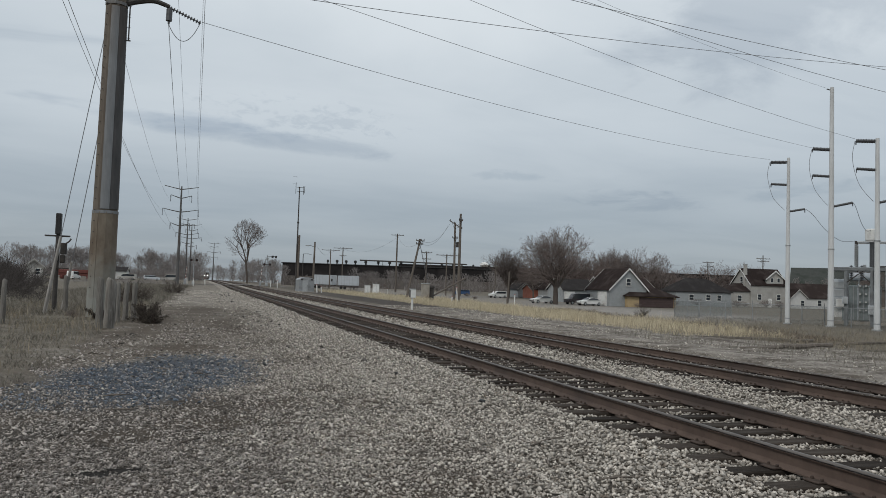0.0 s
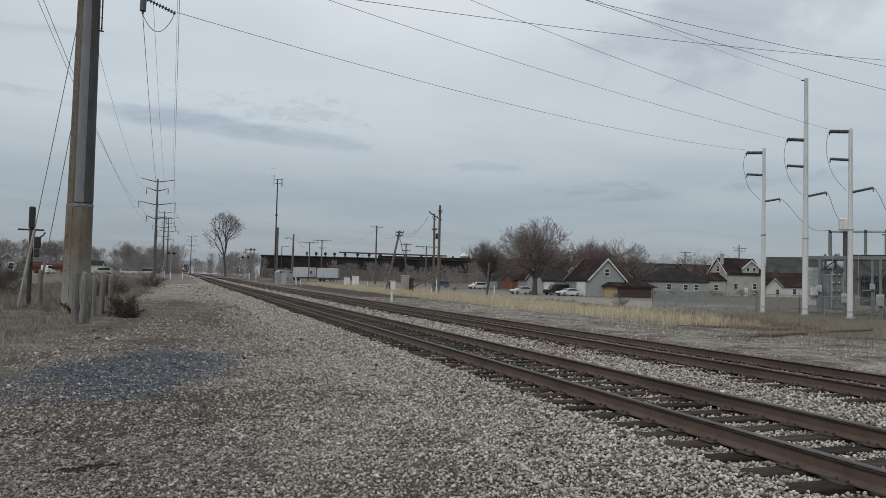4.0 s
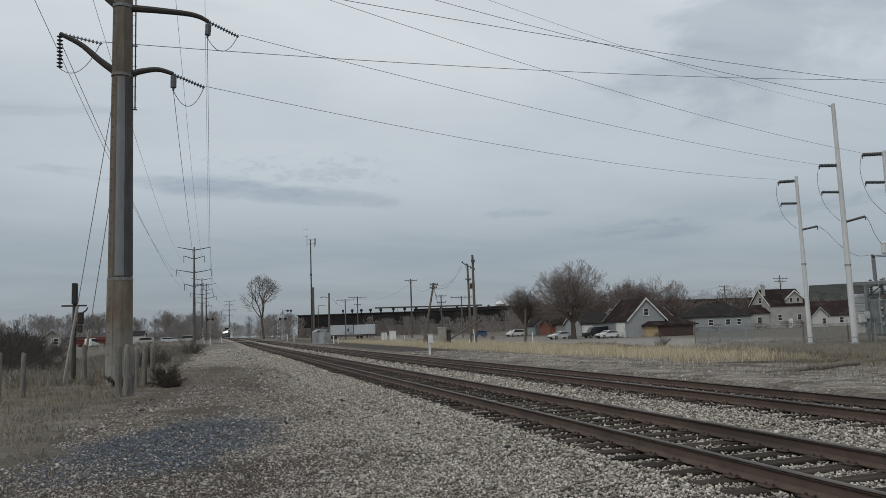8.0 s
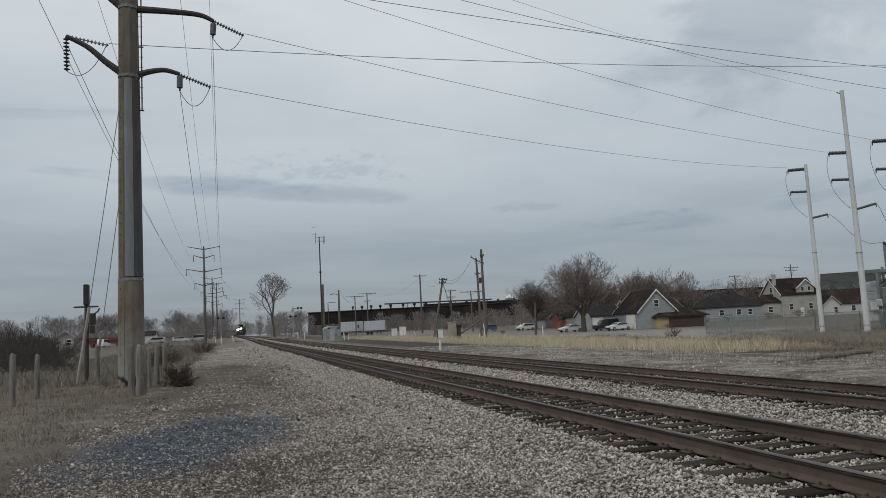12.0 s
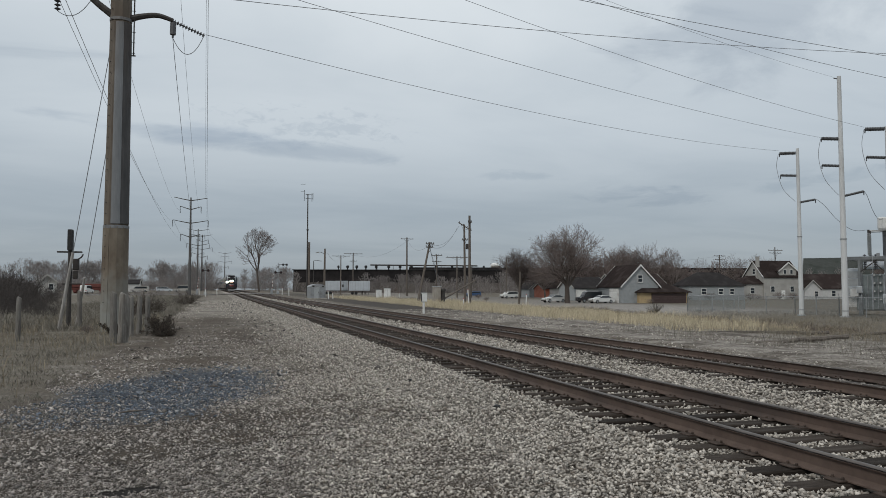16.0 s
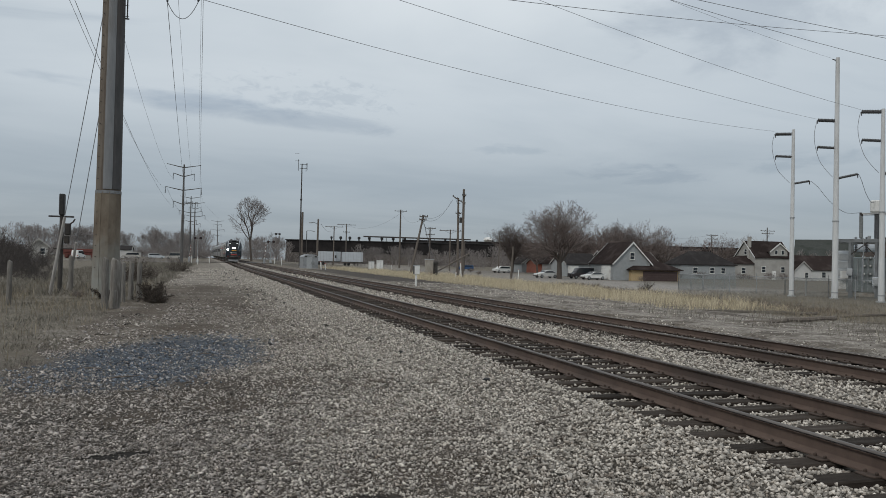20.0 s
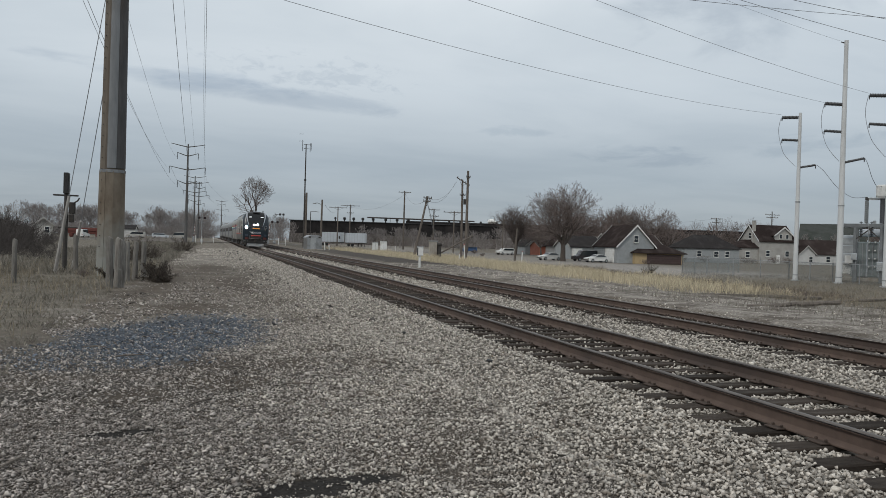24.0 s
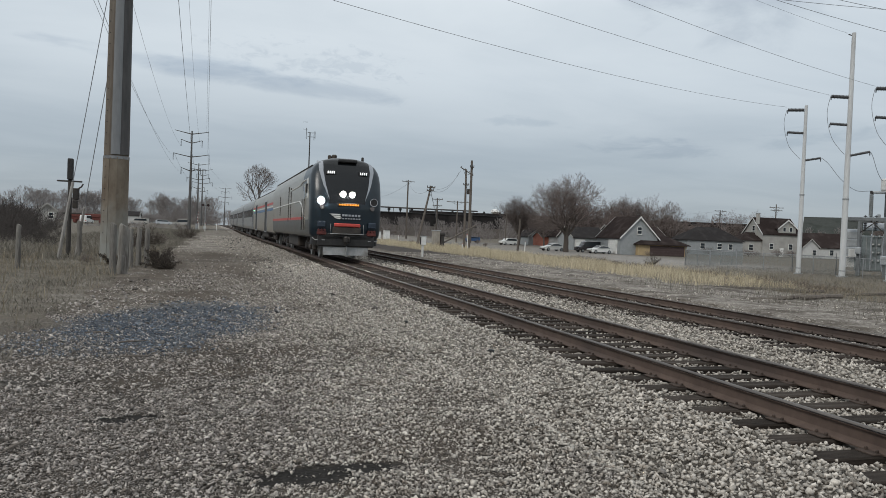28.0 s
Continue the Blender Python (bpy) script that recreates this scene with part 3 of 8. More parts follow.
    # bare brown soil shows through on the path
    for cx, cy, ax, ay in DIRT:
        ex = op("DIVIDE", op("SUBTRACT", sep.outputs["X"], cx), ax)
        ey = op("DIVIDE", op("SUBTRACT", sep.outputs["Y"], cy), ay)
        bare = rng(op("ADD", op("ADD", op("MULTIPLY", ex, ex), op("MULTIPLY", ey, ey)), op("MULTIPLY", op("SUBTRACT", fine, 0.5), 3.0)), 1.4, 0.4)
        col = mix(op("MULTIPLY", bare, 0.6), col, mix(rng(grit, 0.3, 0.7), (0.040, 0.031, 0.024), (0.095, 0.077, 0.060)))
    mud = mix(rng(grit, 0.3, 0.7), (0.010, 0.009, 0.008), (0.034, 0.031, 0.028))
    for cx, cy, ax, ay in POOLS:
        ex = op("DIVIDE", op("SUBTRACT", sep.outputs["X"], cx), ax * 1.1)
        ey = op("DIVIDE", op("SUBTRACT", sep.outputs["Y"], cy), ay * 1.15)
        wet = rng(op("ADD", op("ADD", op("MULTIPLY", ex, ex), op("MULTIPLY", ey, ey)), op("MULTIPLY", op("SUBTRACT", fine, 0.5), 3.0)), 1.5, 0.6)
        col = mix(wet, col, mud)
    sx = op("DIVIDE", op("SUBTRACT", op("SUBTRACT", sep.outputs["X"], -1.0), op("MULTIPLY", op("SUBTRACT", sep.outputs["Y"], 12.5), 0.20)), 1.6)
    sy = op("DIVIDE", op("SUBTRACT", sep.outputs["Y"], 13.9), 3.4)
    blue = rng(op("ADD", op("ADD", op("MULTIPLY", sx, sx), op("MULTIPLY", sy, sy)), op("ADD", op("MULTIPLY", op("SUBTRACT", wob, 0.5), 1.8), op("MULTIPLY", op("SUBTRACT", fine, 0.5), 1.6))), 1.25, 0.6)
    col = mix(blue, col, mix(stone_tone, (0.030, 0.035, 0.042), (0.098, 0.108, 0.123)))
    L(col, bs.inputs["Base Color"])
    bs.inputs["Specular IOR Level"].default_value = 0.15
    bp = N("ShaderNodeBump")
    bp.inputs["Strength"].default_value, bp.inputs["Distance"].default_value = 0.7, 0.03
    L(op("ADD", op("MULTIPLY", vor.outputs["Distance"], 0.7), op("ADD", fine, op("MULTIPLY", grit, 0.4))), bp.inputs["Height"])
    L(bp.outputs[0], bs.inputs["Normal"])
    return m


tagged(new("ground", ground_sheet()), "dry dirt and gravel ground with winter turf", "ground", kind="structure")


def ballast_mat():
    m, nt, bs = principled("packed_ballast", 0.95)
    N, L = nt.nodes.new, nt.links.new
    geo = N("ShaderNodeNewGeometry")
    vor = N("ShaderNodeTexVoronoi")
    vor.inputs["Scale"].default_value = 17
    L(geo.outputs["Position"], vor.inputs["Vector"])
    nz = N("ShaderNodeTexNoise")
    nz.inputs["Scale"].default_value, nz.inputs["Detail"].default_value, nz.inputs["Roughness"].default_value = 1.1, 9, 0.72
    L(geo.outputs["Position"], nz.inputs["Vector"])
    # gap shade painted into the bed near the stand, pale stone farther on
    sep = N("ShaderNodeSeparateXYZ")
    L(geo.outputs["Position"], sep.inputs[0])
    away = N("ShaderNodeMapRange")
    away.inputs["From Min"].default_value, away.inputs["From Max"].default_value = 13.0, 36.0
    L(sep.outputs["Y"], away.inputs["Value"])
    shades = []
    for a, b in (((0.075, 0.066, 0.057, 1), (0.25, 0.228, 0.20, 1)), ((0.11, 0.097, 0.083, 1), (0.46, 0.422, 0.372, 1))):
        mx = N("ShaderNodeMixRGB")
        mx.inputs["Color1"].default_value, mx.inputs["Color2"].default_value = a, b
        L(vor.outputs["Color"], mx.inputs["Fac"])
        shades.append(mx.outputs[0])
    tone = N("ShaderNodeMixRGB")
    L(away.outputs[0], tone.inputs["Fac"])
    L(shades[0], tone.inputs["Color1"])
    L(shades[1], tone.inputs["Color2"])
    dirt = N("ShaderNodeMixRGB")
    dirt.blend_type = "MULTIPLY"
    dirt.inputs["Color2"].default_value = (0.42, 0.37, 0.325, 1)
    rp = N("ShaderNodeMapRange")
    rp.inputs["From Min"].default_value, rp.inputs["From Max"].default_value = 0.48, 0.66
    L(nz.outputs["Fac"], rp.inputs["Value"])
    L(rp.outputs[0], dirt.inputs["Fac"])
    L(tone.outputs[0], dirt.inputs["Color1"])
    L(dirt.outputs[0], bs.inputs["Base Color"])
    bs.inputs["Specular IOR Level"].default_value = 0.15
    bp = N("ShaderNodeBump")
    bp.inputs["Strength"].default_value, bp.inputs["Distance"].default_value = 1.0, 0.035
    bp.invert = True
    L(vor.outputs["Distance"], bp.inputs["Height"])
    L(bp.outputs[0], bs.inputs["Normal"])
    return m


def ballast_bed():
    us = [2.2, 2.8, 3.4, 4.0, 4.5, 5.2, 5.9, 6.6, 7.3, 7.7, 8.0, 8.4, 8.8, 9.5, 10.2, 10.9, 11.7, 12.05, 12.4, 12.8, 13.2]
    ys = np.concatenate([np.arange(-40, 60, 1.0), np.arange(60, 300, 4.0), np.arange(300, 1500, 20.0)])
    s = Shape()
    s.sweep(us, [[(u - float(bend(y)) + (0.9 * noise.noise((y * 0.22, 3.0, 0)) + 0.4 * noise.noise((y * 0.9, 5.0, 0))) * max(0.0, (3.4 - u) / 1.2), y, float(rise(y) + bed_z(u)) + 0.012 * noise.noise((u * 1.3, y * 0.9, 7.0))) for u in us] for y in ys], closed=False, caps=False)
    s.f = [f[::-1] for f in s.f]
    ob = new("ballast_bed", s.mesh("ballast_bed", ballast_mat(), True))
    return tagged(ob, "pale crushed limestone ballast bed under two tracks", "ballast", kind="structure")


BED = ballast_bed()

# rail section: half profile as (across, up), foot at 0
RAIL = [(-0.075, 0.0), (-0.075, 0.012), (-0.03, 0.028), (-0.0095, 0.045), (-0.0095, 0.125), (-0.032, 0.138), (-0.037, 0.150), (-0.036, 0.165), (-0.026, 0.175), (-0.012, 0.178),
        (0.012, 0.178), (0.026, 0.175), (0.036, 0.165), (0.037, 0.150), (0.032, 0.138), (0.0095, 0.125), (0.0095, 0.045), (0.03, 0.028), (0.075, 0.012), (0.075, 0.0)]


def rail_shape(u0, lo, hi, head):
    ys = np.concatenate([np.arange(-30, 60, 3.0), np.arange(60, 320, 6.0), np.arange(320, 1400, 25.0)])
    prof = [p for p in RAIL if (p[1] > 0.1505) == head]
    s = Shape()
    stations = [[(u0 + a - float(bend(y)), y, float(rise(y)) + RAIL_TOP - 0.178 + b) for a, b in (prof if head else RAIL[:7] + [(-0.030, 0.1500), (0.030, 0.1500)] + RAIL[13:])] for y in ys]
    s.sweep(stations[0], stations)
    return s


def track(name, label, centre, tie_from, tie_count, seed):
    rnd = random.Random(seed)
    t = thing(name, label, "railway track", kind="structure")
    rails = []
    for side in (-1, 1):
        u0 = centre + side * 0.755
        r = part("rail", rail_shape(u0, -30, 1400, False), MAT["rail_side"], t, "rust-brown steel rail", True)
        part("rail_head", rail_shape(u0, -30, 1400, True), MAT["rail_head"], r, "worn running surface", True)
        rails.append(r)
    tie_meshes = []
    for k in range(5):
        s = Shape()
        s.box((0, 0, -0.09), (2.83, 0.225, 0.18), 0.012)
        s.v = [(x + 0.01 * noise.noise((x * 3, y * 9, k)), y + 0.008 * noise.noise((x * 2, z * 7, k + 9)), z + 0.006 * noise.noise((x * 4, y * 8, k + 3))) for x, y, z in s.v]
        tie_meshes.append(s.mesh("tie", MAT["tie"]))
    ps = Shape()
    ps.box((0, 0, 0.008), (0.33, 0.18, 0.016), 0.004)
    for sx, sy in ((-1, 1), (1, -1), (-1, -1), (1, 1)):
        ps.box((sx * 0.092, sy * 0.055, 0.026), (0.030, 0.022, 0.028), 0.006)
    plate_mesh = ps.mesh("tie_plate", MAT["plate"])
    far = Shape()
    y = tie_from
    for k in range(tie_count + 500):
        y += 0.515 + rnd.uniform(-0.035, 0.035)
        turn = rnd.uniform(-1.2, 1.2)
        shift = rnd.uniform(-0.06, 0.06)
        head = math.degrees(math.atan2(float(bend(y + 1) - bend(y - 1)), 2))
        m = pose(centre - float(bend(y)) + shift, y, float(rise(y)) + 0.004 - rnd.uniform(0, 0.014), rnd.uniform(-1, 1), rnd.uniform(-0.3, 0.3), turn + head)
        if k < tie_count:
            ob = part("tie", tie_meshes[k % 5], None, t)
            ob.matrix_basis = m
            if k < 140:
                for r, side in zip(rails, (-1, 1)):
                    pl = part("tie_plate", plate_mesh, None, r)
                    pl.matrix_basis = pose(centre + side * 0.755 - float(bend(y)), y, float(rise(y)) + 0.0, 0, 0, head)
        else:
            far.box((0, 0, -0.08), (2.83, 0.22, 0.17), 0, m)
    ob = part("distant_ties", far, MAT["tie"], t)
    ob["kind"] = "stuff"
    return t

track("near_track", "railway track on old creosoted ties", NEAR_C, 0.6, 290, 3)
track("far_track", "second railway track half sunk in ballast", FAR_C, 3.0, 290, 4)

# ---- the train ----
MAT.update({
    "navy": surf_mat("dark_navy_gloss_paint", (0.004, 0.011, 0.018), (0.007, 0.016, 0.024), 3, 0.3, 0, 0.02, 20, (0.011, 0.018, 0.023), 1.2, spec=0.5),
    "silver": surf_mat("dusty_silver_grey_paint", (0.25, 0.236, 0.203), (0.34, 0.32, 0.276), 2.5, 0.28, 0.25, 0.03, 25, (0.25, 0.232, 0.20), 0.7, stretch=(1, 0.3, 1)),
    "silver_low": surf_mat("grimy_lower_body_grey", (0.07, 0.072, 0.068), (0.12, 0.12, 0.112), 2.5, 0.4, 0.1, 0.05, 25, (0.09, 0.08, 0.068), 0.7, stretch=(1, 0.3, 1)),
    "steel_car": surf_mat("fluted_stainless_car_side", (0.22, 0.222, 0.222), (0.30, 0.302, 0.30), 2.5, 0.35, 0.35, 0.03, 25, (0.30, 0.29, 0.275), 0.6, stretch=(1, 0.25, 1)),
    "stripe_grey": surf_mat("pale_grey_stripe_paint", (0.26, 0.28, 0.31), (0.33, 0.35, 0.38), 3, 0.35, 0, 0.02),
    "stripe_white": surf_mat("white_line_paint", (0.60, 0.60, 0.57), (0.68, 0.68, 0.65), 3, 0.35, 0, 0.02),
    "stripe_red": surf_mat("red_line_paint", (0.42, 0.05, 0.04), (0.50, 0.075, 0.06), 3, 0.4, 0, 0.02),
    "stripe_blue": surf_mat("blue_line_paint", (0.06, 0.13, 0.24), (0.09, 0.17, 0.29), 3, 0.4, 0, 0.02),
    "windscreen": glass_mat("black_windscreen_glass", (0.006, 0.007, 0.008), 0.06, 0.4),
    "under": surf_mat("grimy_underframe_black", (0.018, 0.016, 0.015), (0.045, 0.04, 0.036), 5, 0.75, 0, 0.3, 30, (0.075, 0.06, 0.048), 1.5),
    "plow": surf_mat("scuffed_grey_plow_steel", (0.20, 0.205, 0.205), (0.33, 0.335, 0.335), 4, 0.55, 0.2, 0.15, 30, (0.12, 0.11, 0.10), 2.0),
    "dull_red": surf_mat("grimy_dull_red", (0.07, 0.017, 0.015), (0.12, 0.03, 0.026), 5, 0.6, 0, 0.1),
    "dull_blue": surf_mat("grimy_dark_blue", (0.02, 0.032, 0.05), (0.035, 0.05, 0.07), 5, 0.6, 0, 0.1),
    "lamp_lit": glow_mat("lit_train_headlight", (1.0, 0.97, 0.9), 260.0),
    "lamp_num": glow_mat("lit_number_board", (0.95, 0.97, 1.0), 1.1),
    "lamp_sign": glow_mat("amber_sign_dots", (1.0, 0.38, 0.05), 0.55),
    "lamp_green": glow_mat("green_door_lamp", (0.35, 1.0, 0.6), 2.5),
    "lamp_off": surf_mat("unlit_lamp_lens", (0.11, 0.10, 0.10), (0.18, 0.165, 0.16), 8, 0.2, 0.3, 0.02),
})

# side outline of a car body: height and half width
LOCO_ROWS = [(0.95, 1.50), (1.05, 1.56), (1.4, 1.585), (2.2, 1.585), (3.0, 1.585), (3.35, 1.58), (3.65, 1.55), (3.88, 1.48), (4.06, 1.37), (4.2, 1.22), (4.31, 1.02), (4.39, 0.78), (4.44, 0.5), (4.465, 0.22), (4.47, 0.02)]


def rows_at(table, n):
    zs = np.array([r[0] for r in table]); ws = np.array([r[1] for r in table])
    d = np.concatenate([[0], np.cumsum(np.hypot(np.diff(zs), np.diff(ws)))])
    k = np.linspace(0, d[-1], n)
    return list(zip(np.interp(k, d, zs), np.interp(k, d, ws)))


def nose_y(z):
    return float(np.interp(z, [0.95, 1.3, 2.2, 2.6, 3.0, 3.4, 3.8, 4.1, 4.3, 4.42, 4.49], [0.08, 0.02, 0.0, 0.05, 0.15, 0.30, 0.48, 0.66, 0.86, 1.12, 1.7]))


def loco_grid():
    rows = rows_at(LOCO_ROWS, 64)
    cols = [("L", y) for y in (21.6, 16.0, 10.0, 6.0, 4.2, 3.4)] + [("F", a) for a in np.linspace(0, math.pi, 97)] + [("R", y) for y in (3.4, 4.2, 6.0, 10.0, 16.0, 21.6)]
    grid = []
    for z, hw in rows:
        y0 = nose_y(z)
        line = []
        for kind, a in cols:
            if kind == "F":
                c, s = math.cos(a), math.sin(a)
                x = -hw * math.copysign(abs(c) ** 0.42, c)
                y = y0 + 0.75 - 0.75 * abs(s) ** 0.42 + 0.10 * (abs(x) / 1.585) ** 2
            else:
                x = -hw if kind == "L" else hw
                y = a
            line.append((x, y, z))
        grid.append(line)
    return grid


def loco_body(root):
    grid = loco_grid()
    pieces = {k: Shape() for k in ("body_shell", "lower_body", "nose", "windscreen", "roof")}
    index = {k: {} for k in pieces}

    def vert(key, r, c):
        d = index[key]
        if (r, c) not in d:
            d[r, c] = len(pieces[key].v)
            pieces[key].v.append(grid[r][c])
        return d[r, c]

    for r in range(len(grid) - 1):
        for c in range(len(grid[0]) - 1):
            quad = [(r, c), (r, c + 1), (r + 1, c + 1), (r + 1, c)]
            x, y, z = (sum(grid[a][b][k] for a, b in quad) / 4 for k in range(3))
            lim = float(np.interp(z, [2.45, 2.75, 3.2, 3.8, 4.3], [0.80, 0.84, 0.97, 1.06, 1.06]))
            key = "body_shell"
            if z > 2.42 and y < 2.35 and abs(x) < lim and y < nose_y(z) + 0.5:
                key = "windscreen"
            elif y < 1.7 + 0.25 * (z - 1) or (y < 3.0 and z > 3.6):
                key = "nose"
            elif z > 4.2:
                key = "roof"
            elif z < 1.68:
                key = "lower_body"
            pieces[key].f.append(tuple(vert(key, a, b) for a, b in quad))
    mats = {"body_shell": "silver", "lower_body": "silver_low", "nose": "navy", "windscreen": "windscreen", "roof": "silver"}
    labels = {"nose": "dark navy painted nose", "windscreen": "black glass windscreen", "body_shell": "dusty silver body side", "lower_body": "grimy dark grey lower side"}
    for k, s in pieces.items():
        part(k, s, MAT[mats[k]], root, labels.get(k, ""), True)
    # pale stripes beside the screen, laid on the nose
    def on_nose(x, z):
        hw = float(np.interp(z, [r[0] for r in LOCO_ROWS], [r[1] for r in LOCO_ROWS]))
        c = min(1.0, abs(x) / hw) ** (1 / 0.42)
        return nose_y(z) + 0.75 - 0.75 * (1 - c * c) ** 0.21 + 0.10 * (abs(x) / 1.585) ** 2
    for side in (-1, 1):
        s = Shape()
        stations = []
        for k in range(25):
            z = 2.55 + (4.30 - 2.55) * k / 24
            lim = float(np.interp(z, [2.62, 2.75, 3.2, 3.8, 4.3], [0.80, 0.84, 0.95, 1.04, 1.02]))
            out = lim + float(np.interp(z, [2.62, 3.2, 3.9, 4.3], [0.012, 0.11, 0.19, 0.18]))
            xs = [lim + (out - lim) * i / 5 for i in range(6)]
            stations.append([(side * x, on_nose(x, z) - 0.014, z + 0.006) for x in xs] + [(side * x, on_nose(x, z) + 0.05, z - 0.03) for x in xs[::-1]])
        s.sweep(stations[0], stations)
        part("windscreen_stripe", s, MAT["stripe_grey"], root, "pale grey windscreen stripe", True)
    rear = Shape()
    rear.add([(x, 21.6, z) for x, y, z in [g[0] for g in grid]] + [(x, 21.6, z) for x, y, z in [g[-1] for g in grid]][::-1], [tuple(range(2 * len(grid)))])
    part("rear_wall", rear, MAT["under"], root)
    fl = Shape()
    fl.box((0, 11.2, 0.95), (2.9, 20.6, 0.12), 0.02)
    part("underframe", fl, MAT["under"], root)


def disc(s, c, r, depth, n=16, axis="y"):
    d = Vector((0, 1, 0)) if axis == "y" else Vector((1, 0, 0))
    c = Vector(c)
    s.tube([c, c + d * depth * 0.7, c + d * depth], [r * 0.86, r, r], n)


def truck(root, y, wheel_base=2.8, half=0.72):
    s = Shape()
    for side in (-1, 1):
        s.box((side * 1.02, y, 0.62), (0.14, wheel_base + 0.9, 0.20), 0.04)
        s.box((side * 1.05, y, 0.44), (0.18, 0.8, 0.22), 0.05)
        for k in (-1, 1):
            s.box((side * 1.04, y + k * wheel_base / 2, 0.47), (0.2, 0.42, 0.36), 0.06)
            s.tube([(side * 1.04, y + k * 0.65, 0.62), (side * 1.04, y + k * 0.65, 0.95)], 0.12, 10)
    s.box((0, y, 0.7), (1.9, 0.5, 0.22), 0.05)
    t = part("truck", s, MAT["under"], root, "grimy black truck frame")
    for k in (-1, 1):
        w = Shape()
        yy = y + k * wheel_base / 2
        for side in (-1, 1):
            w.tube([(side * 0.70, yy, 0.46), (side * 0.72, yy, 0.46), (side * 0.725, yy, 0.46), (side * 0.84, yy, 0.46)], [0.50, 0.50, 0.46, 0.455], 28)
        w.tube([(-0.7, yy, 0.46), (0.7, yy, 0.46)], 0.09, 10)
        part("wheelset", w, MAT["plow"], t)


def locomotive():
    root = thing("locomotive", "navy and silver passenger diesel locomotive with lit headlights", "locomotive")
    loco_body(root)
    for y in (3.9, 17.2):
        truck(root, y)
    s = Shape()
    s.box((0, 10.6, 0.62), (2.5, 5.2, 0.6), 0.08)
    part("fuel_tank", s, MAT["under"], root)
    # plow, coupler, pilot
    s = Shape()
    prof = [(-0.98, 0.19), (0.98, 0.19), (1.0, 0.60), (-1.0, 0.60)]
    s.sweep(prof, [[(a, 0.02 + 0.10 * abs(a) ** 1.5 - 0.10 * (b < 0.35), b) for a, b in prof], [(a, 0.12 + 0.10 * abs(a) ** 1.5, b) for a, b in prof]])
    s.box((0, -0.03, 0.35), (0.05, 0.1, 0.44), 0.01)
    skirt, ring = Shape(), []
    for a in np.linspace(0, math.pi, 49):
        c, q = math.cos(a), math.sin(a)
        ring.append((-1.47 * math.copysign(abs(c) ** 0.42, c), 0.16 + 0.75 - 0.75 * abs(q) ** 0.42))
    stations = [[(x, y, 0.62), (x, y - 0.05, 1.02), (x * 0.97, y + 0.04, 1.02), (x * 0.97, y + 0.09, 0.62)] for x, y in ring]
    skirt.sweep(stations[0], stations)
    part("nose_skirt", skirt, MAT["black"], root, "sooty black nose skirt", True)
    part("plow", s, MAT["plow"], root, "scuffed silver-grey snow plow")
    s = Shape()
    s.box((0, 0.35, 0.80), (2.5, 0.7, 0.50), 0.06)
    s.box((0, 0.12, 0.98), (2.2, 0.24, 0.30), 0.04)
    part("pilot", s, MAT["black"], root)
    s = Shape()
    s.box((0, -0.02, 0.86), (0.26, 0.5, 0.26), 0.06)
    s.box((-0.08, -0.28, 0.86), (0.16, 0.2, 0.3), 0.05)
    s.tube([(0, 0.2, 0.70), (0, -0.12, 0.70)], 0.05, 8)
    part("coupler", s, MAT["under"], root)
    s = Shape()
    s.box((0, -0.035, 1.23), (1.28, 0.10, 0.36), 0.05)
    part("coupler_cover", s, MAT["under"], root, "dark recessed coupler door")
    s = Shape()
    s.box((0, -0.075, 1.48), (1.16, 0.09, 0.145), 0.03)
    part("red_bar", s, MAT["stripe_red"], root, "bright red bar")
    s = Shape()
    s.tube([(-0.72, -0.06, 1.52), (-0.74, -0.10, 1.1), (0.74, -0.10, 1.1), (0.72, -0.06, 1.52)], 0.018, 8)
    part("grab_rail", s, MAT["plow"], root)
    for side in (-1, 1):
        s = Shape()
        s.box((side * 1.10, -0.01, 1.12), (0.42, 0.10, 0.16), 0.03)
        for k in (-0.13, 0.0, 0.13):
            disc(s, (side * 1.10 + k, -0.08, 1.24), 0.055, 0.08, 10)
        part("hose_connector", s, MAT["dull_red"], root, "dull red air hose connectors")
        s = Shape()
        s.box((side * 1.12, -0.01, 1.50), (0.34, 0.08, 0.26), 0.03)
        for k in (-0.08, 0.08):
            disc(s, (side * 1.12 + k, -0.07, 1.54), 0.06, 0.07, 10)
        part("jumper_socket", s, MAT["dull_blue"], root)
        s = Shape()
        s.tube([(side * 0.95, -0.03, 0.82), (side * 1.36, 0.10, 0.82), (side * 1.45, 0.30, 0.90)], 0.016, 8)
        part("step_rail", s, MAT["plow"], root)
    # lights
    for side in (-1, 1):
        y = nose_y(2.84)
        s = Shape()
        disc(s, (side * 0.20, y - 0.07, 2.80), 0.122, 0.10, 20)
        part("headlight", s, MAT["lamp_lit"], root, "lit white headlight")
        s = Shape()
        s.tube([(side * 0.21, y - 0.05, 2.80), (side * 0.21, y + 0.12, 2.80)], 0.17, 20)
        part("headlight_bezel", s, MAT["black"], root)
        s = Shape()
        disc(s, (side * 1.17, 0.02, 2.50), 0.17, 0.22, 20)
        part("ditch_light_well", s, MAT["black"], root)
        ring = Shape()
        for k in range(20):
            a0, a1 = k * 0.31416, (k + 1) * 0.31416
            ring.tube([(side * 1.17 + 0.165 * math.cos(a0), 0.0, 2.50 + 0.165 * math.sin(a0)), (side * 1.17 + 0.165 * math.cos(a1), 0.0, 2.50 + 0.165 * math.sin(a1))], 0.014, 5)
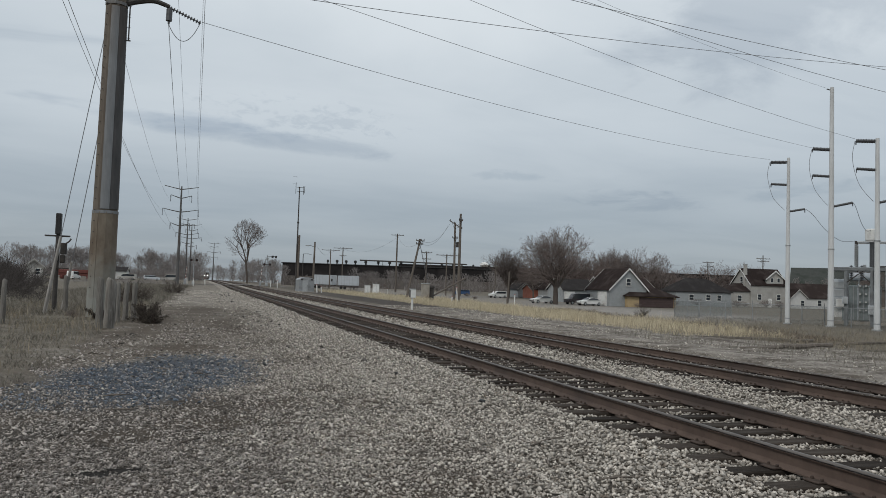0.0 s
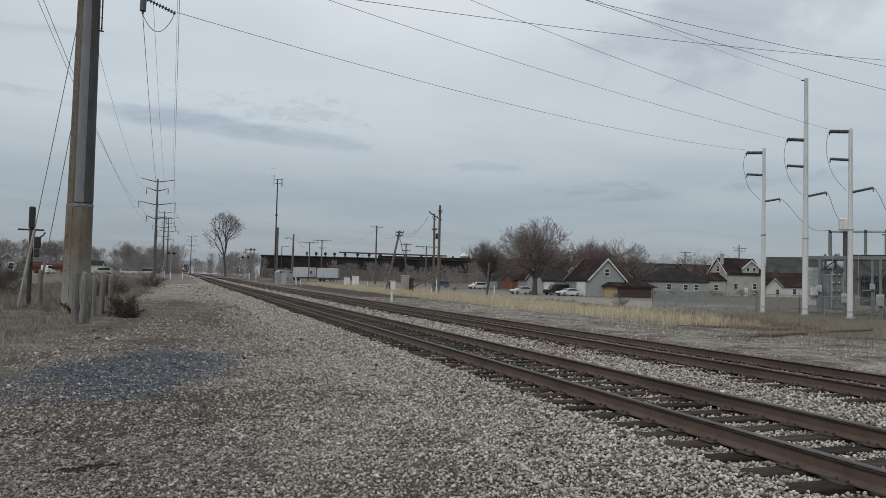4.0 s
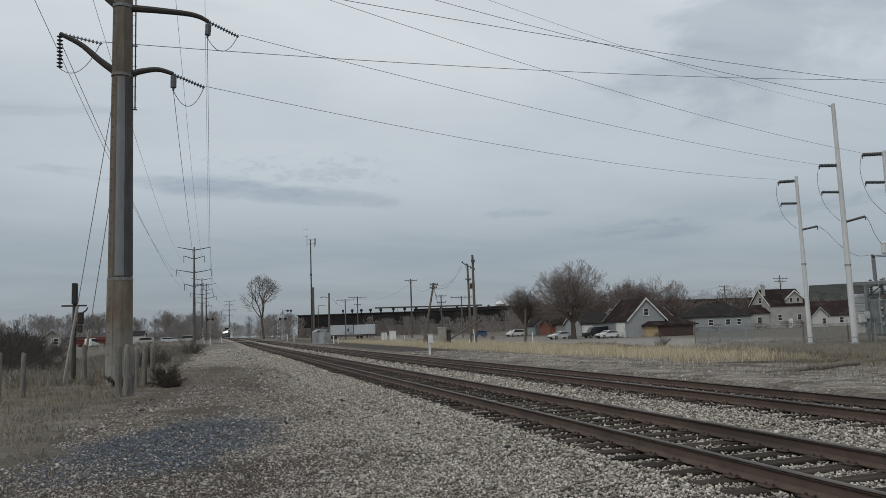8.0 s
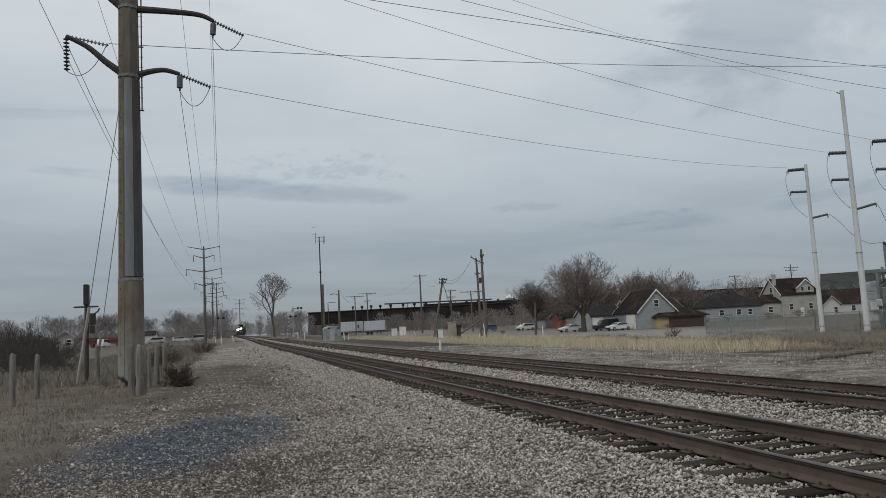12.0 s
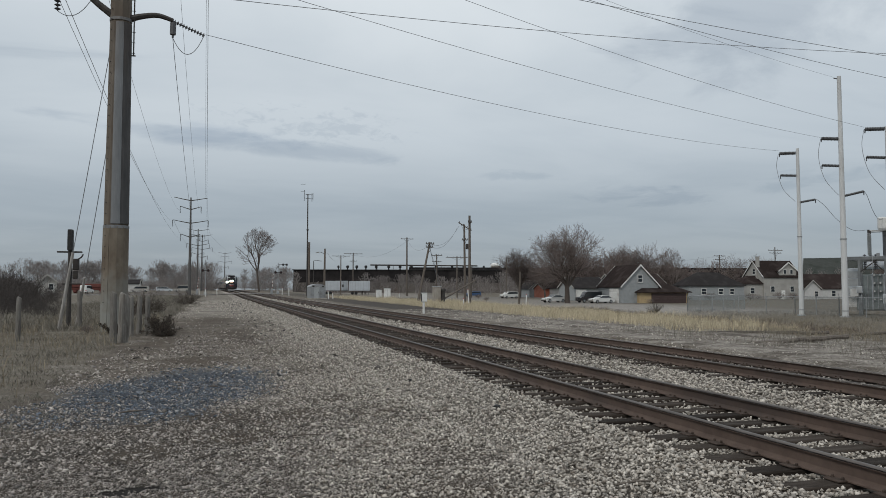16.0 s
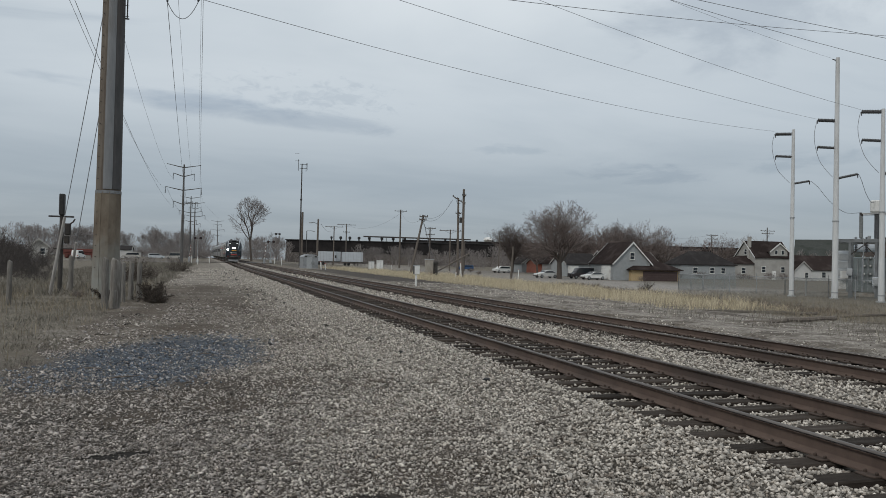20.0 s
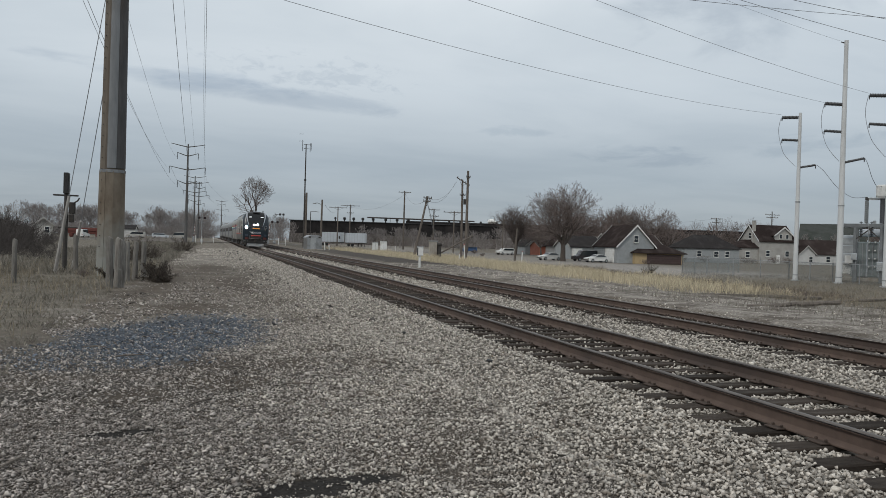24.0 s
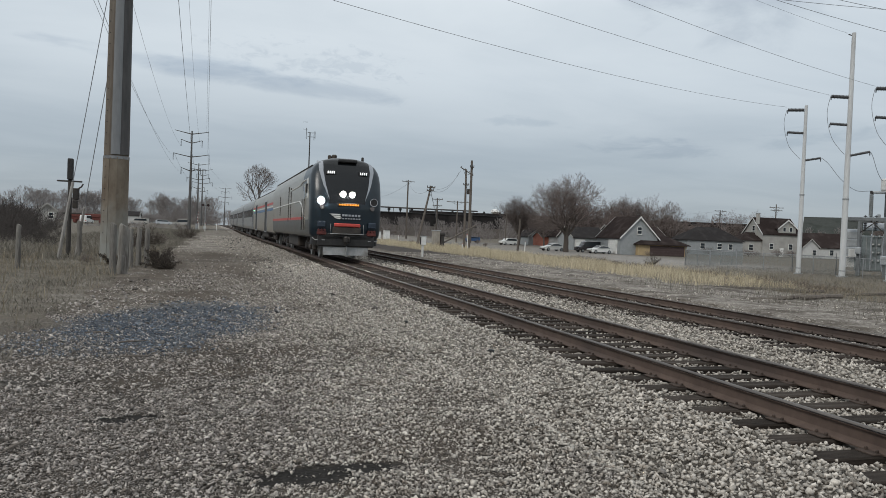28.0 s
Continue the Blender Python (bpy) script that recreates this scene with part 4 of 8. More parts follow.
        part("lamp_ring", ring, MAT["stripe_grey"], root, "pale lamp ring")
        s = Shape()
        disc(s, (side * 1.17 - side * 0.06, 0.0, 2.22), 0.105, 0.16, 16)
        part("marker_light", s, MAT["lamp_off"], root, "unlit round marker light")
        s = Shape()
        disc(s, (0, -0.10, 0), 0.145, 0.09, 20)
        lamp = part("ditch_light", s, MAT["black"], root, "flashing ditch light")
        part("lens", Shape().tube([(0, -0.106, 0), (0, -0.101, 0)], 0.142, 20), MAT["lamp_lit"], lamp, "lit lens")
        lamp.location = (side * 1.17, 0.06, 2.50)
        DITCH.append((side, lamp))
        # number boards: lit bars on black
        y = nose_y(3.76)
        b = part("number_board", Shape().box((side * 0.72, y + 0.0, 3.74), (0.42, 0.14, 0.19), 0.02), MAT["black"], root)
        for k in range(4):
            part("number_bar", Shape().box((side * 0.72 - 0.13 + 0.087 * k, y - 0.085, 3.74), (0.042, 0.03, 0.10), 0.004), MAT["lamp_num"], b, "lit white bar")
    y = nose_y(2.40)
    b = part("destination_sign", Shape().box((0.05, y + 0.02, 2.35), (1.0, 0.1, 0.17), 0.02), MAT["black"], root)
    for k, w in enumerate((0.03, 0.045, 0.03, 0.05, 0.04, 0.045, 0.03, 0.05, 0.035, 0.045, 0.05, 0.03, 0.045)):
        part("sign_bar", Shape().box((-0.37 + 0.07 * k, y - 0.045, 2.35), (w, 0.03, 0.065), 0.004), MAT["lamp_sign"], b, "amber lit bar")
    # emblem: three swept blades and two rows of plain bars
    s = Shape()
    for k in range(3):
        z = 1.95 - 0.075 * k
        x0 = -0.78 + 0.10 * k
        s.add([(x0, -0.035, z), (x0 + 0.5 - 0.08 * k, -0.04, z), (x0 + 0.42 - 0.08 * k, -0.04, z - 0.06), (x0 + 0.12, -0.035, z - 0.05),
               (x0, 0.03, z), (x0 + 0.5 - 0.08 * k, 0.03, z), (x0 + 0.42 - 0.08 * k, 0.03, z - 0.06), (x0 + 0.12, 0.03, z - 0.05)],
              [(3, 2, 1, 0), (4, 5, 6, 7), (0, 1, 5, 4), (1, 2, 6, 5), (2, 3, 7, 6), (3, 0, 4, 7)])
    part("emblem", s, MAT["stripe_white"], root, "pale swept emblem")
    s = Shape()
    for k in range(6):
        part("emblem_bar", Shape().box((-0.18 + 0.14 * k, -0.02, 1.90), (0.10, 0.05, 0.085), 0.006), MAT["stripe_grey"], root)
    for k in range(7):
        part("emblem_bar", Shape().box((-0.18 + 0.12 * k, -0.02, 1.76), (0.075, 0.05, 0.055), 0.006), MAT["stripe_grey"], root)
    # screen furniture
    s = Shape()
    yy = nose_y(4.30)
    s.box((0.05, yy - 0.10, 4.28), (0.85, 0.3, 0.13), 0.03, )
    part("horn_cowl", s, MAT["black"], root)
    # roof gear
    for x, y, r, h in ((-0.62, 1.7, 0.09, 0.12), (-0.4, 1.75, 0.12, 0.16), (0.9, 1.7, 0.06, 0.12)):
        s = Shape()
        s.tube([(x, y, 4.25), (x, y, 4.46 + h * 0.7), (x, y, 4.46 + h)], [r, r, r * 0.7], 12)
        part("roof_dome", s, MAT["under"], root)
    s = Shape()
    for k in range(5):
        part("roof_hatch", Shape().box((0, 6.0 + 3.1 * k, 4.48), (1.5, 2.6, 0.08), 0.03), MAT["under"], root)
    # side furniture
    for side in (-1, 1):
        X = side * 1.59
        part("gutter", Shape().tube([(side * 1.36, y, 4.10) for y in (1.9, 8.0, 14.0, 21.5)], 0.035, 6), MAT["under"], root, "dark roof gutter")
        s = Shape().box((X, 12.0, 1.74), (0.012, 19.6, 0.13), 0.003)
        part("red_line", s, MAT["stripe_red"], root, "red side stripe")
        s = Shape()
        pts = [(X, 2.2, 1.75), (X, 2.9, 2.0), (X, 3.6, 2.35), (X, 4.4, 2.52), (X, 6.5, 2.55), (X, 21.3, 2.5)]
        s.tube(pts, 0.035, 6)
        part("white_line", s, MAT["stripe_white"], root, "curving white side line")
        s = Shape()
        pts = [(X, 2.1, 3.45), (X, 3.4, 3.42), (X, 4.4, 3.30), (X, 9.0, 3.22)]
        s.tube(pts, 0.028, 6)
        part("upper_white_line", s, MAT["stripe_white"], root)
        d = part("cab_door", Shape().box((X, 2.55, 2.25), (0.03, 0.66, 2.05), 0.01), MAT["silver"], root)
        part("door_window", Shape().box((X + side * 0.012, 2.55, 2.85), (0.02, 0.42, 0.6), 0.008), MAT["windscreen"], d)
        part("side_window", Shape().box((X, 1.86, 3.0), (0.03, 0.5, 0.62), 0.01), MAT["windscreen"], root, "pale reflecting cab side window")
        for yy in (2.13, 2.98):
            part("door_grab_rail", Shape().tube([(X + side * 0.06, yy, 1.2), (X + side * 0.06, yy, 2.6)], 0.018, 8), MAT["under"], root)
        part("cab_corner_panel", Shape().box((X, 1.42, 3.05), (0.05, 0.3, 0.9), 0.02), MAT["stripe_white"], root, "pale cab corner panel")
        for yy, hh in ((9.0, 1.7), (10.3, 1.9), (15.8, 1.2)):
            s = Shape().box((X, yy, 2.55), (0.02, 0.28, hh), 0.006)
            for k in range(9):
                s.box((X + side * 0.014, yy, 2.55 - hh / 2 + 0.1 + k * (hh - 0.2) / 8), (0.02, 0.24, 0.04), 0.004)
            part("side_vent", s, MAT["under"], root)
        s = Shape().box((X + side * 0.05, 1.35, 3.05), (0.1, 0.14, 0.42), 0.03)
        part("mirror", s, MAT["black"], root)
    return root


def coach(first):
    root = thing("passenger_coach", "silver passenger coach with dark window band" if not first else "grey passenger coach with red and blue stripes", "railway coach", group="coaches of the train")
    rows = rows_at([(z, w * 0.965) for z, w in [(0.9, 1.45)] + LOCO_ROWS[1:]], 30)
    rows = [(z * 0.955, w) for z, w in rows]
    s = Shape()
    ring = [(-w, z) for z, w in rows] + [(w, z) for z, w in rows][::-1]
    s.sweep(ring, [[(a, y, b) for a, b in ring] for y in (0.35, 0.9, 13.0, 25.1, 25.65)])
    part("body_shell", s, MAT["steel_car" if not first else "silver"], root, "", True)
    s = Shape().box((0, 13, 0.86), (2.7, 24.8, 0.2), 0.03)
    s.box((0, 13, 0.6), (2.3, 7.0, 0.45), 0.06)
    part("underframe", s, MAT["under"], root)
    for end in (0.18, 25.82):
        part("gangway", Shape().box((0, end, 2.25), (2.7, 0.5, 3.0), 0.06), MAT["black"], root)
    for y in (3.6, 22.4):
        truck(root, y, 2.6)
    for side in (-1, 1):
        X = side * 1.532
        if not first:
            band = part("window_band", Shape().box((X, 13, 2.55), (0.02, 20.4, 0.82), 0.006), MAT["black"], root)
            for k in range(10):
                part("window", Shape().box((X + side * 0.012, 4.2 + 1.955 * k, 2.55), (0.02, 1.5, 0.66), 0.02), MAT["windscreen"], band)
            s = Shape()
            for k in range(6):
                s.box((X, 13, 1.15 + 0.13 * k), (0.018, 24.4, 0.05), 0.006)
            part("fluting", s, MAT["steel_car"], root)
        else:
            part("red_line", Shape().box((X, 13, 2.92), (0.014, 24.6, 0.16), 0.003), MAT["stripe_red"], root)
            part("blue_line", Shape().box((X, 13, 2.52), (0.014, 24.6, 0.20), 0.003), MAT["stripe_blue"], root)
            part("white_line", Shape().box((X, 13, 2.70), (0.014, 24.6, 0.08), 0.003), MAT["stripe_white"], root)
            part("gutter", Shape().tube([(side * 1.30, y, 3.92) for y in (0.6, 13.0, 25.4)], 0.035, 6), MAT["under"], root, "dark roof gutter")
        for yy in ((7.9, 20.8) if first else (1.75, 24.25)):
            wide = 2.3 if first else 0.86
            d = part("door", Shape().box((X, yy, 2.05), (0.03, wide, 2.3 if first else 2.15), 0.02), MAT["black"], root, "dark vestibule door")
            part("door_window", Shape().box((X + side * 0.02, yy, 2.6), (0.02, 0.4, 0.8), 0.02), MAT["windscreen"], d)
            part("door_frame", Shape().box((X - side * 0.004, yy, 2.05), (0.03, wide + 0.14, 2.45 if first else 2.3), 0.02), MAT["stripe_grey"], root)
    if first:
        part("door_lamp", Shape().box((-1.55, 25.1, 2.75), (0.05, 0.12, 0.12), 0.02), MAT["lamp_green"], root, "small lit green lamp")
    return root


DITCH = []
TRAIN_SCALE = 1.09
LOCO = locomotive()
COACHES = [coach(True), coach(False)]
for _ in range(3):
    COACHES.append(copy_thing(COACHES[1], pose(0, 0, 0)))


def on_track(y):
    """Pose of a car whose front stands at y."""
    back = y + 20.0
    x0, x1 = NEAR_C - float(bend(y + 3)), NEAR_C - float(bend(back))
    z0, z1 = float(rise(y + 3)), float(rise(back))
    head = math.degrees(math.atan2(x0 - x1, back - y - 3))
    tilt = math.degrees(math.atan2(z1 - z0, back - y - 3))
    return pose(x0 + math.sin(math.radians(head)) * 3, y, z0 + RAIL_TOP, tilt, 0, head)


def train_front(t):
    """Where the nose stands at t seconds: a steady run of seventeen metres a second."""
    return 35.8 + 17.3 * (28.0 - float(t))


def motions():
    for car in [LOCO] + COACHES:
        car.scale = (1.09, TRAIN_SCALE, 1.115)
    ends = [22.0 * TRAIN_SCALE] + [26.0 * TRAIN_SCALE] * 5
    offset = 0.0
    for k, car in enumerate([LOCO] + COACHES):
        walk(car, [(t, on_track(train_front(t) + offset)) for t in np.arange(0, 28.01, 0.5)])
        offset += ends[k]
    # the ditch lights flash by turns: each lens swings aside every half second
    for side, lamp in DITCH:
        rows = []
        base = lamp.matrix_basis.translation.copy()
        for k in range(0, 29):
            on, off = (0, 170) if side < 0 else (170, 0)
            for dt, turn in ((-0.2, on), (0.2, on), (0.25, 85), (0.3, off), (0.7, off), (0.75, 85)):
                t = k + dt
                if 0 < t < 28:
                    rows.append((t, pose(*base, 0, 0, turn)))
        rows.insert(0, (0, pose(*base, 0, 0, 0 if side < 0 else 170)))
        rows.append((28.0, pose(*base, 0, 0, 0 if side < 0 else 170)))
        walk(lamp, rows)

# ---- power line along the track ----
def insulator_string(s, a, b, n, r):
    a, b = Vector(a), Vector(b)
    s.tube([a, b], r * 0.22, 6)
    for k in range(n):
        p = a.lerp(b, (k + 0.5) / n)
        d = (b - a).normalized() * (b - a).length / n * 0.28
        s.tube([p - d, p, p + d], [r * 0.35, r, r * 0.45], 10)


def span(a, b, sag, r, n=22):
    a, b = Vector(a), Vector(b)
    pts = []
    for k in range(n + 1):
        f = k / n
        p = a.lerp(b, f)
        p.z -= 4 * sag * f * (1 - f)
        pts.append(p)
    return Shape().tube(pts, r, 5)


def power_wire(a, b, sag, r=0.013, mat="wire", label="dark overhead power wire between poles"):
    return solid("power_wire", span(a, b, sag, r), MAT[mat], label, "power wire", group="overhead wires")


def big_pole():
    x, y = -4.23, 33.5
    root = thing("transmission_pole", "tall grey and rust-brown steel transmission pole with curved arms", "utility pole", pose(x, y, gz(x, y)))
    rad = lambda z: 0.525 - 0.0072 * z
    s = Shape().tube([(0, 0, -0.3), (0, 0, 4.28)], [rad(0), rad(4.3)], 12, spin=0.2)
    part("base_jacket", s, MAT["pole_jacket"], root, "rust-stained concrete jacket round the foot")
    # strip added over the jacket's left face, blending in with its material
    s = Shape()
    pts = []
    for z in (-0.1, 4.2):
        for a in (-2.95, -2.45, -2.0):
            pts.append((math.cos(a) * (rad(z) + 0.006), math.sin(a) * (rad(z) + 0.006), z))
        for a in (-2.0, -2.45, -2.95):
            pts.append((math.cos(a) * (rad(z) - 0.1), math.sin(a) * (rad(z) - 0.1), z))
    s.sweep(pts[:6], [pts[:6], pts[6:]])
    part("cover_strip", s, MAT["pole_jacket"], root, "added strip blending into the stained jacket")
    s = Shape().tube([(0, 0, z) for z in (4.28, 12.9, 13.4, 16.2, 27.0)], [rad(z) * 0.97 for z in (4.3, 12.9, 13.4, 16.2, 27)], 8, spin=0.25)
    part("shaft", s, MAT["rust_pole"], root, "rust-brown upper shaft")
    # steel panels bolted over the facets that face the path
    for a0, a1, z0, z1, mat, label in ((-1.90, -1.17, 4.40, 12.8, "steel_pole", "pale grey steel panel"), (-1.15, -0.05, 4.40, 12.8, "pole_dark", "dark steel panel")):
        s = Shape()
        n = 5
        ring = [(a0 + (a1 - a0) * k / n, 0.004) for k in range(n + 1)] + [(a1 - (a1 - a0) * k / n, -0.08) for k in range(n + 1)]
        s.sweep(ring, [[(math.cos(a) * (rad(z) + o), math.sin(a) * (rad(z) + o), z) for a, o in ring] for z in (z0, z1)])
        part("facet_panel", s, MAT[mat], root, label)
    for z0 in (4.28, 12.95, 16.0):
        part("band", Shape().tube([(0, 0, z0 - 0.06), (0, 0, z0 + 0.06)], rad(z0) + 0.012, 12), MAT["steel_pole"], root)
    for k in range(40):
        z = 1.2 + 0.45 * k
        a = -2.35
        s = Shape().tube([(math.cos(a) * rad(z), math.sin(a) * rad(z), z), (math.cos(a) * (rad(z) + 0.035), math.sin(a) * (rad(z) + 0.035), z)], 0.02, 6)
        part("step_bolt", s, MAT["dark_steel"], root)
    s = Shape()
    for k in range(0, 22):
        z = 11.6 + 0.45 * k
        s.tube([(0.40, -0.05, z), (0.58, -0.05, z)], 0.012, 5)
    s.tube([(0.52, -0.05, 11.5), (0.52, -0.05, 21.5)], 0.03, 6)
    for z in (11.5, 14.3, 17.2):
        s.tube([(0.30, -0.05, z), (0.60, -0.05, z)], 0.03, 6)
    part("climbing_rail", s, MAT["dark_steel"], root)

    def arm(points, r0, r1):
        pts = [Vector(p) for p in points]
        fine = []
        for k in range(len(pts) - 1):
            a, b = pts[max(k - 1, 0)], pts[k]
            c, d = pts[k + 1], pts[min(k + 2, len(pts) - 1)]
            for i in range(6):
                t = i / 6
                fine.append(0.5 * ((2 * b) + (c - a) * t + (2 * a - 5 * b + 4 * c - d) * t * t + (3 * b - a - 3 * c + d) * t ** 3))
        fine.append(pts[-1])
        n = len(fine)
        part("arm", Shape().tube(fine, [r0 + (r1 - r0) * k / (n - 1) for k in range(n)], 8), MAT["dark_steel"], root, "dark curved steel arm", True)

    g = gz(x, y)
    arm([(0.3, 0, 12.95 - g), (0.75, 0, 13.12 - g), (1.43, 0, 13.24 - g), (2.06, 0, 13.08 - g)], 0.15, 0.09)
    arm([(0.3, 0, 15.9 - g), (1.4, 0, 15.9 - g), (2.87, 0, 15.82 - g), (3.52, 0, 15.56 - g)], 0.17, 0.09)
    arm([(-0.3, 0, 13.05 - g), (-0.9, 0, 13.5 - g), (-1.61, 0, 14.12 - g), (-2.44, 0, 14.55 - g)], 0.16, 0.09)
    arm([(-0.3, 0, 16.0 - g), (-1.4, 0, 16.9 - g), (-2.6, 0, 17.5 - g), (-3.4, 0, 17.75 - g)], 0.17, 0.09)
    arm([(0.3, 0, 19.6 - g), (1.4, 0, 20.0 - g), (2.6, 0, 20.1 - g), (3.2, 0, 19.9 - g)], 0.16, 0.09)
    # strings: the pull towards the substation, and the hanging posts
    for a, b, c in (((-2.17, 33.5, 13.05), (-0.90, 34.1, 12.74), 11), ((-0.71, 33.5, 15.55), (0.58, 34.1, 15.2), 11), ((-6.67, 33.5, 14.55), (-5.1, 34.0, 14.42), 11), ((-7.6, 33.5, 17.7), (-6.1, 34.1, 17.5), 11)):
        s = Shape()
        insulator_string(s, (a[0] - x, a[1] - y, a[2] - g), (b[0] - x, b[1] - y, b[2] - g), c, 0.10)
        part("insulator_string", s, MAT["insul_glass" if a[0] < -5 else "insul"], root, "string of disc insulators")
    for a, b in (((-2.17, 33.5, 13.05), (-2.18, 33.5, 12.33)), ((-0.71, 33.5, 15.5), (-0.77, 33.5, 14.81)), ((-6.67, 33.5, 14.5), (-6.65, 33.5, 13.04))):
        s = Shape()
        a, b = Vector((a[0] - x, a[1] - y, a[2] - g)), Vector((b[0] - x, b[1] - y, b[2] - g))
        if a.x < 0:
            insulator_string(s, a, b, 9, 0.13)
        else:
            s.tube([a, a.lerp(b, 0.08), a.lerp(b, 0.1), a.lerp(b, 0.8), a.lerp(b, 0.82), b], [0.05, 0.06, 0.125, 0.125, 0.05, 0.04], 12)
        part("post_insulator", s, MAT["insul"], root, "hanging insulator")
    # jumper loops
    for a, b, dip in (((-2.18, 33.5, 12.33), (-0.95, 34.1, 12.70), 0.75), ((-0.77, 33.5, 14.81), (0.5, 34.1, 15.15), 0.62), ((-6.65, 33.5, 13.04), (-5.2, 34.0, 14.38), 0.62)):
        s = span((a[0] - x, a[1] - y, a[2] - g), (b[0] - x, b[1] - y, b[2] - g), dip, 0.016, 14)
        part("jumper_loop", s, MAT["wire"], root)
    return root


big_pole()


def line_tower(x, y, top, label="distant steel pole with four pairs of upswept arms"):
    g = gz(x, y)
    h = top - g
    k = h / 20.3
    root = thing("line_tower", label, "power tower", pose(x, y, g), group="line of power towers")
    part("shaft", Shape().tube([(0, 0, -0.5), (0, 0, h)], [0.36 * k, 0.14 * k], 10), MAT["tower_grey"], root, "grey-brown tapered shaft")
    for z, half, drop in ((h - 0.1, 3.35, 0), (h - 1.95 * k, 2.05, 1.3), (h - 4.8 * k, 3.5, 1.3), (h - 7.7 * k, 1.9, 1.3)):
        for side in (-1, 1):
            pts = [(0, 0, z - 0.55 * k), (side * half * 0.5 * k, 0, z - 0.25 * k), (side * half * k, 0, z + 0.1 * k)]
            part("arm", Shape().tube(pts, [0.12 * k, 0.09 * k, 0.065 * k], 6), MAT["tower_grey"], root)
            if drop:
                s = Shape()
                insulator_string(s, (side * half * k, 0, z + 0.05), (side * half * k, 0, z - drop * k), 6, 0.13 * k)
                part("insulator", s, MAT["insul"], root)
    return root


line_tower(-6.5, 165.0, 20.9)
line_tower(-7.5, 250.0, 20.9)
line_tower(-7.1, 285.0, 21.6)
line_tower(1.3, 420.0, 21.7)

# spans from the pole on to the first tower, and back over the path
for a, b, sag, r in (((-2.18, 33.5, 12.33), (-5.48, 165, 12.34), 1.8, 0.013), ((-2.3, 33.5, 18.9), (-4.81, 165, 18.04), 2.0, 0.010), ((-0.77, 33.5, 14.81), (-3.24, 165, 15.96), 1.8, 0.013), ((-0.9, 33.5, 19.3), (-3.6, 165, 21.0), 1.8, 0.010),
                     ((-8.0, 33.5, 16.73), (-10.38, 165, 15.83), 1.7, 0.014), ((-6.0, 33.5, 18.2), (-8.88, 165, 18.16), 2.0, 0.011), ((-6.6, 33.5, 14.1), (-8.86, 165, 12.47), 1.6, 0.014)):
    power_wire(a, b, sag, r)
for k in range(3):
    a, b = ((-6.5, 165), (-7.5, 250), (-7.1, 285))[k], ((-7.5, 250), (-7.1, 285), (1.3, 420))[k]
    for dx, z in ((-3.3, 16), (3.3, 16), (3.2, 21)):
        power_wire((a[0] + dx, a[1], z), (b[0] + dx, b[1], z), 0.5, 0.02)

# ---- substation line poles ----
def line_pole(x, y, top, r, rows, ahead):
    """White pole; rows: height, side and length of each post insulator. ahead: unit way in which the upper ones point."""
    g = gz(x, y)
    root = thing("substation_pole", "white painted steel pole with grey post insulators", "utility pole", pose(x, y, g), group="white substation poles")
    part("shaft", Shape().tube([(0, 0, 0.05), (0, 0, top - g)], [r, r * 0.62], 16), MAT["white_pole"], root, "", True)
    part("footing", Shape().tube([(0, 0, -0.3), (0, 0, 0.12)], r * 1.7, 16), MAT["grey_paint"], root, "concrete footing")
    for z, sgn, ln, lift, fat in rows:
        s = Shape()
        a = Vector((ahead[0] * sgn * r * 0.7, ahead[1] * sgn * r * 0.7, z - g))
        b = a + Vector((ahead[0] * sgn * ln, ahead[1] * sgn * ln, lift))
        insulator_string(s, a, b, 12, fat)
        s.tube([a, b], fat * 0.72, 8)
        s.tube([b, b + Vector((0, 0, -0.35))], 0.05, 6)
        part("post_insulator", s, MAT["insul"], root, "dark grey post insulator")
    for z in (0.6, 7.9 if top < 18 else 7.4):
        part("band", Shape().tube([(0, 0, z - 0.05), (0, 0, z + 0.05)], r * 1.04, 16), MAT["galv"], root)
    return root


AHEAD = (-0.755, 0.656)
PF, PG, PH = (55.4, 62.0), (56.5, 57.6), (55.75, 51.7)
line_pole(*PF, 15.85, 0.235, ((15.4, 1, 1.5, 0.05, 0.21), (13.1, 1, 1.45, 0.12, 0.16), (10.4, -1, 1.35, 0.22, 0.14)), AHEAD)
line_pole(*PG, 22.1, 0.29, ((16.05, 1, 1.45, 0.15, 0.22), (13.45, 1, 1.45, 0.15, 0.17), (10.55, -1, 1.6, 0.35, 0.15)), AHEAD)
line_pole(*PH, 16.0, 0.255, ((15.75, 1, 1.5, 0.1, 0.22), (13.2, 1, 1.45, 0.15, 0.17), (10.3, -1, 1.6, 0.35, 0.15)), AHEAD)
part("top_bracket", Shape().tube([(0, 0, 22.75), (-0.35, 0.3, 22.95)], 0.05, 6), MAT["dark_steel"], [o for o in bpy.data.objects if o.name.startswith("substation_pole")][1])


def tip(p, z, sgn, ln, lift):
    return (p[0] + AHEAD[0] * sgn * (ln + 0.25), p[1] + AHEAD[1] * sgn * (ln + 0.25), z + lift)


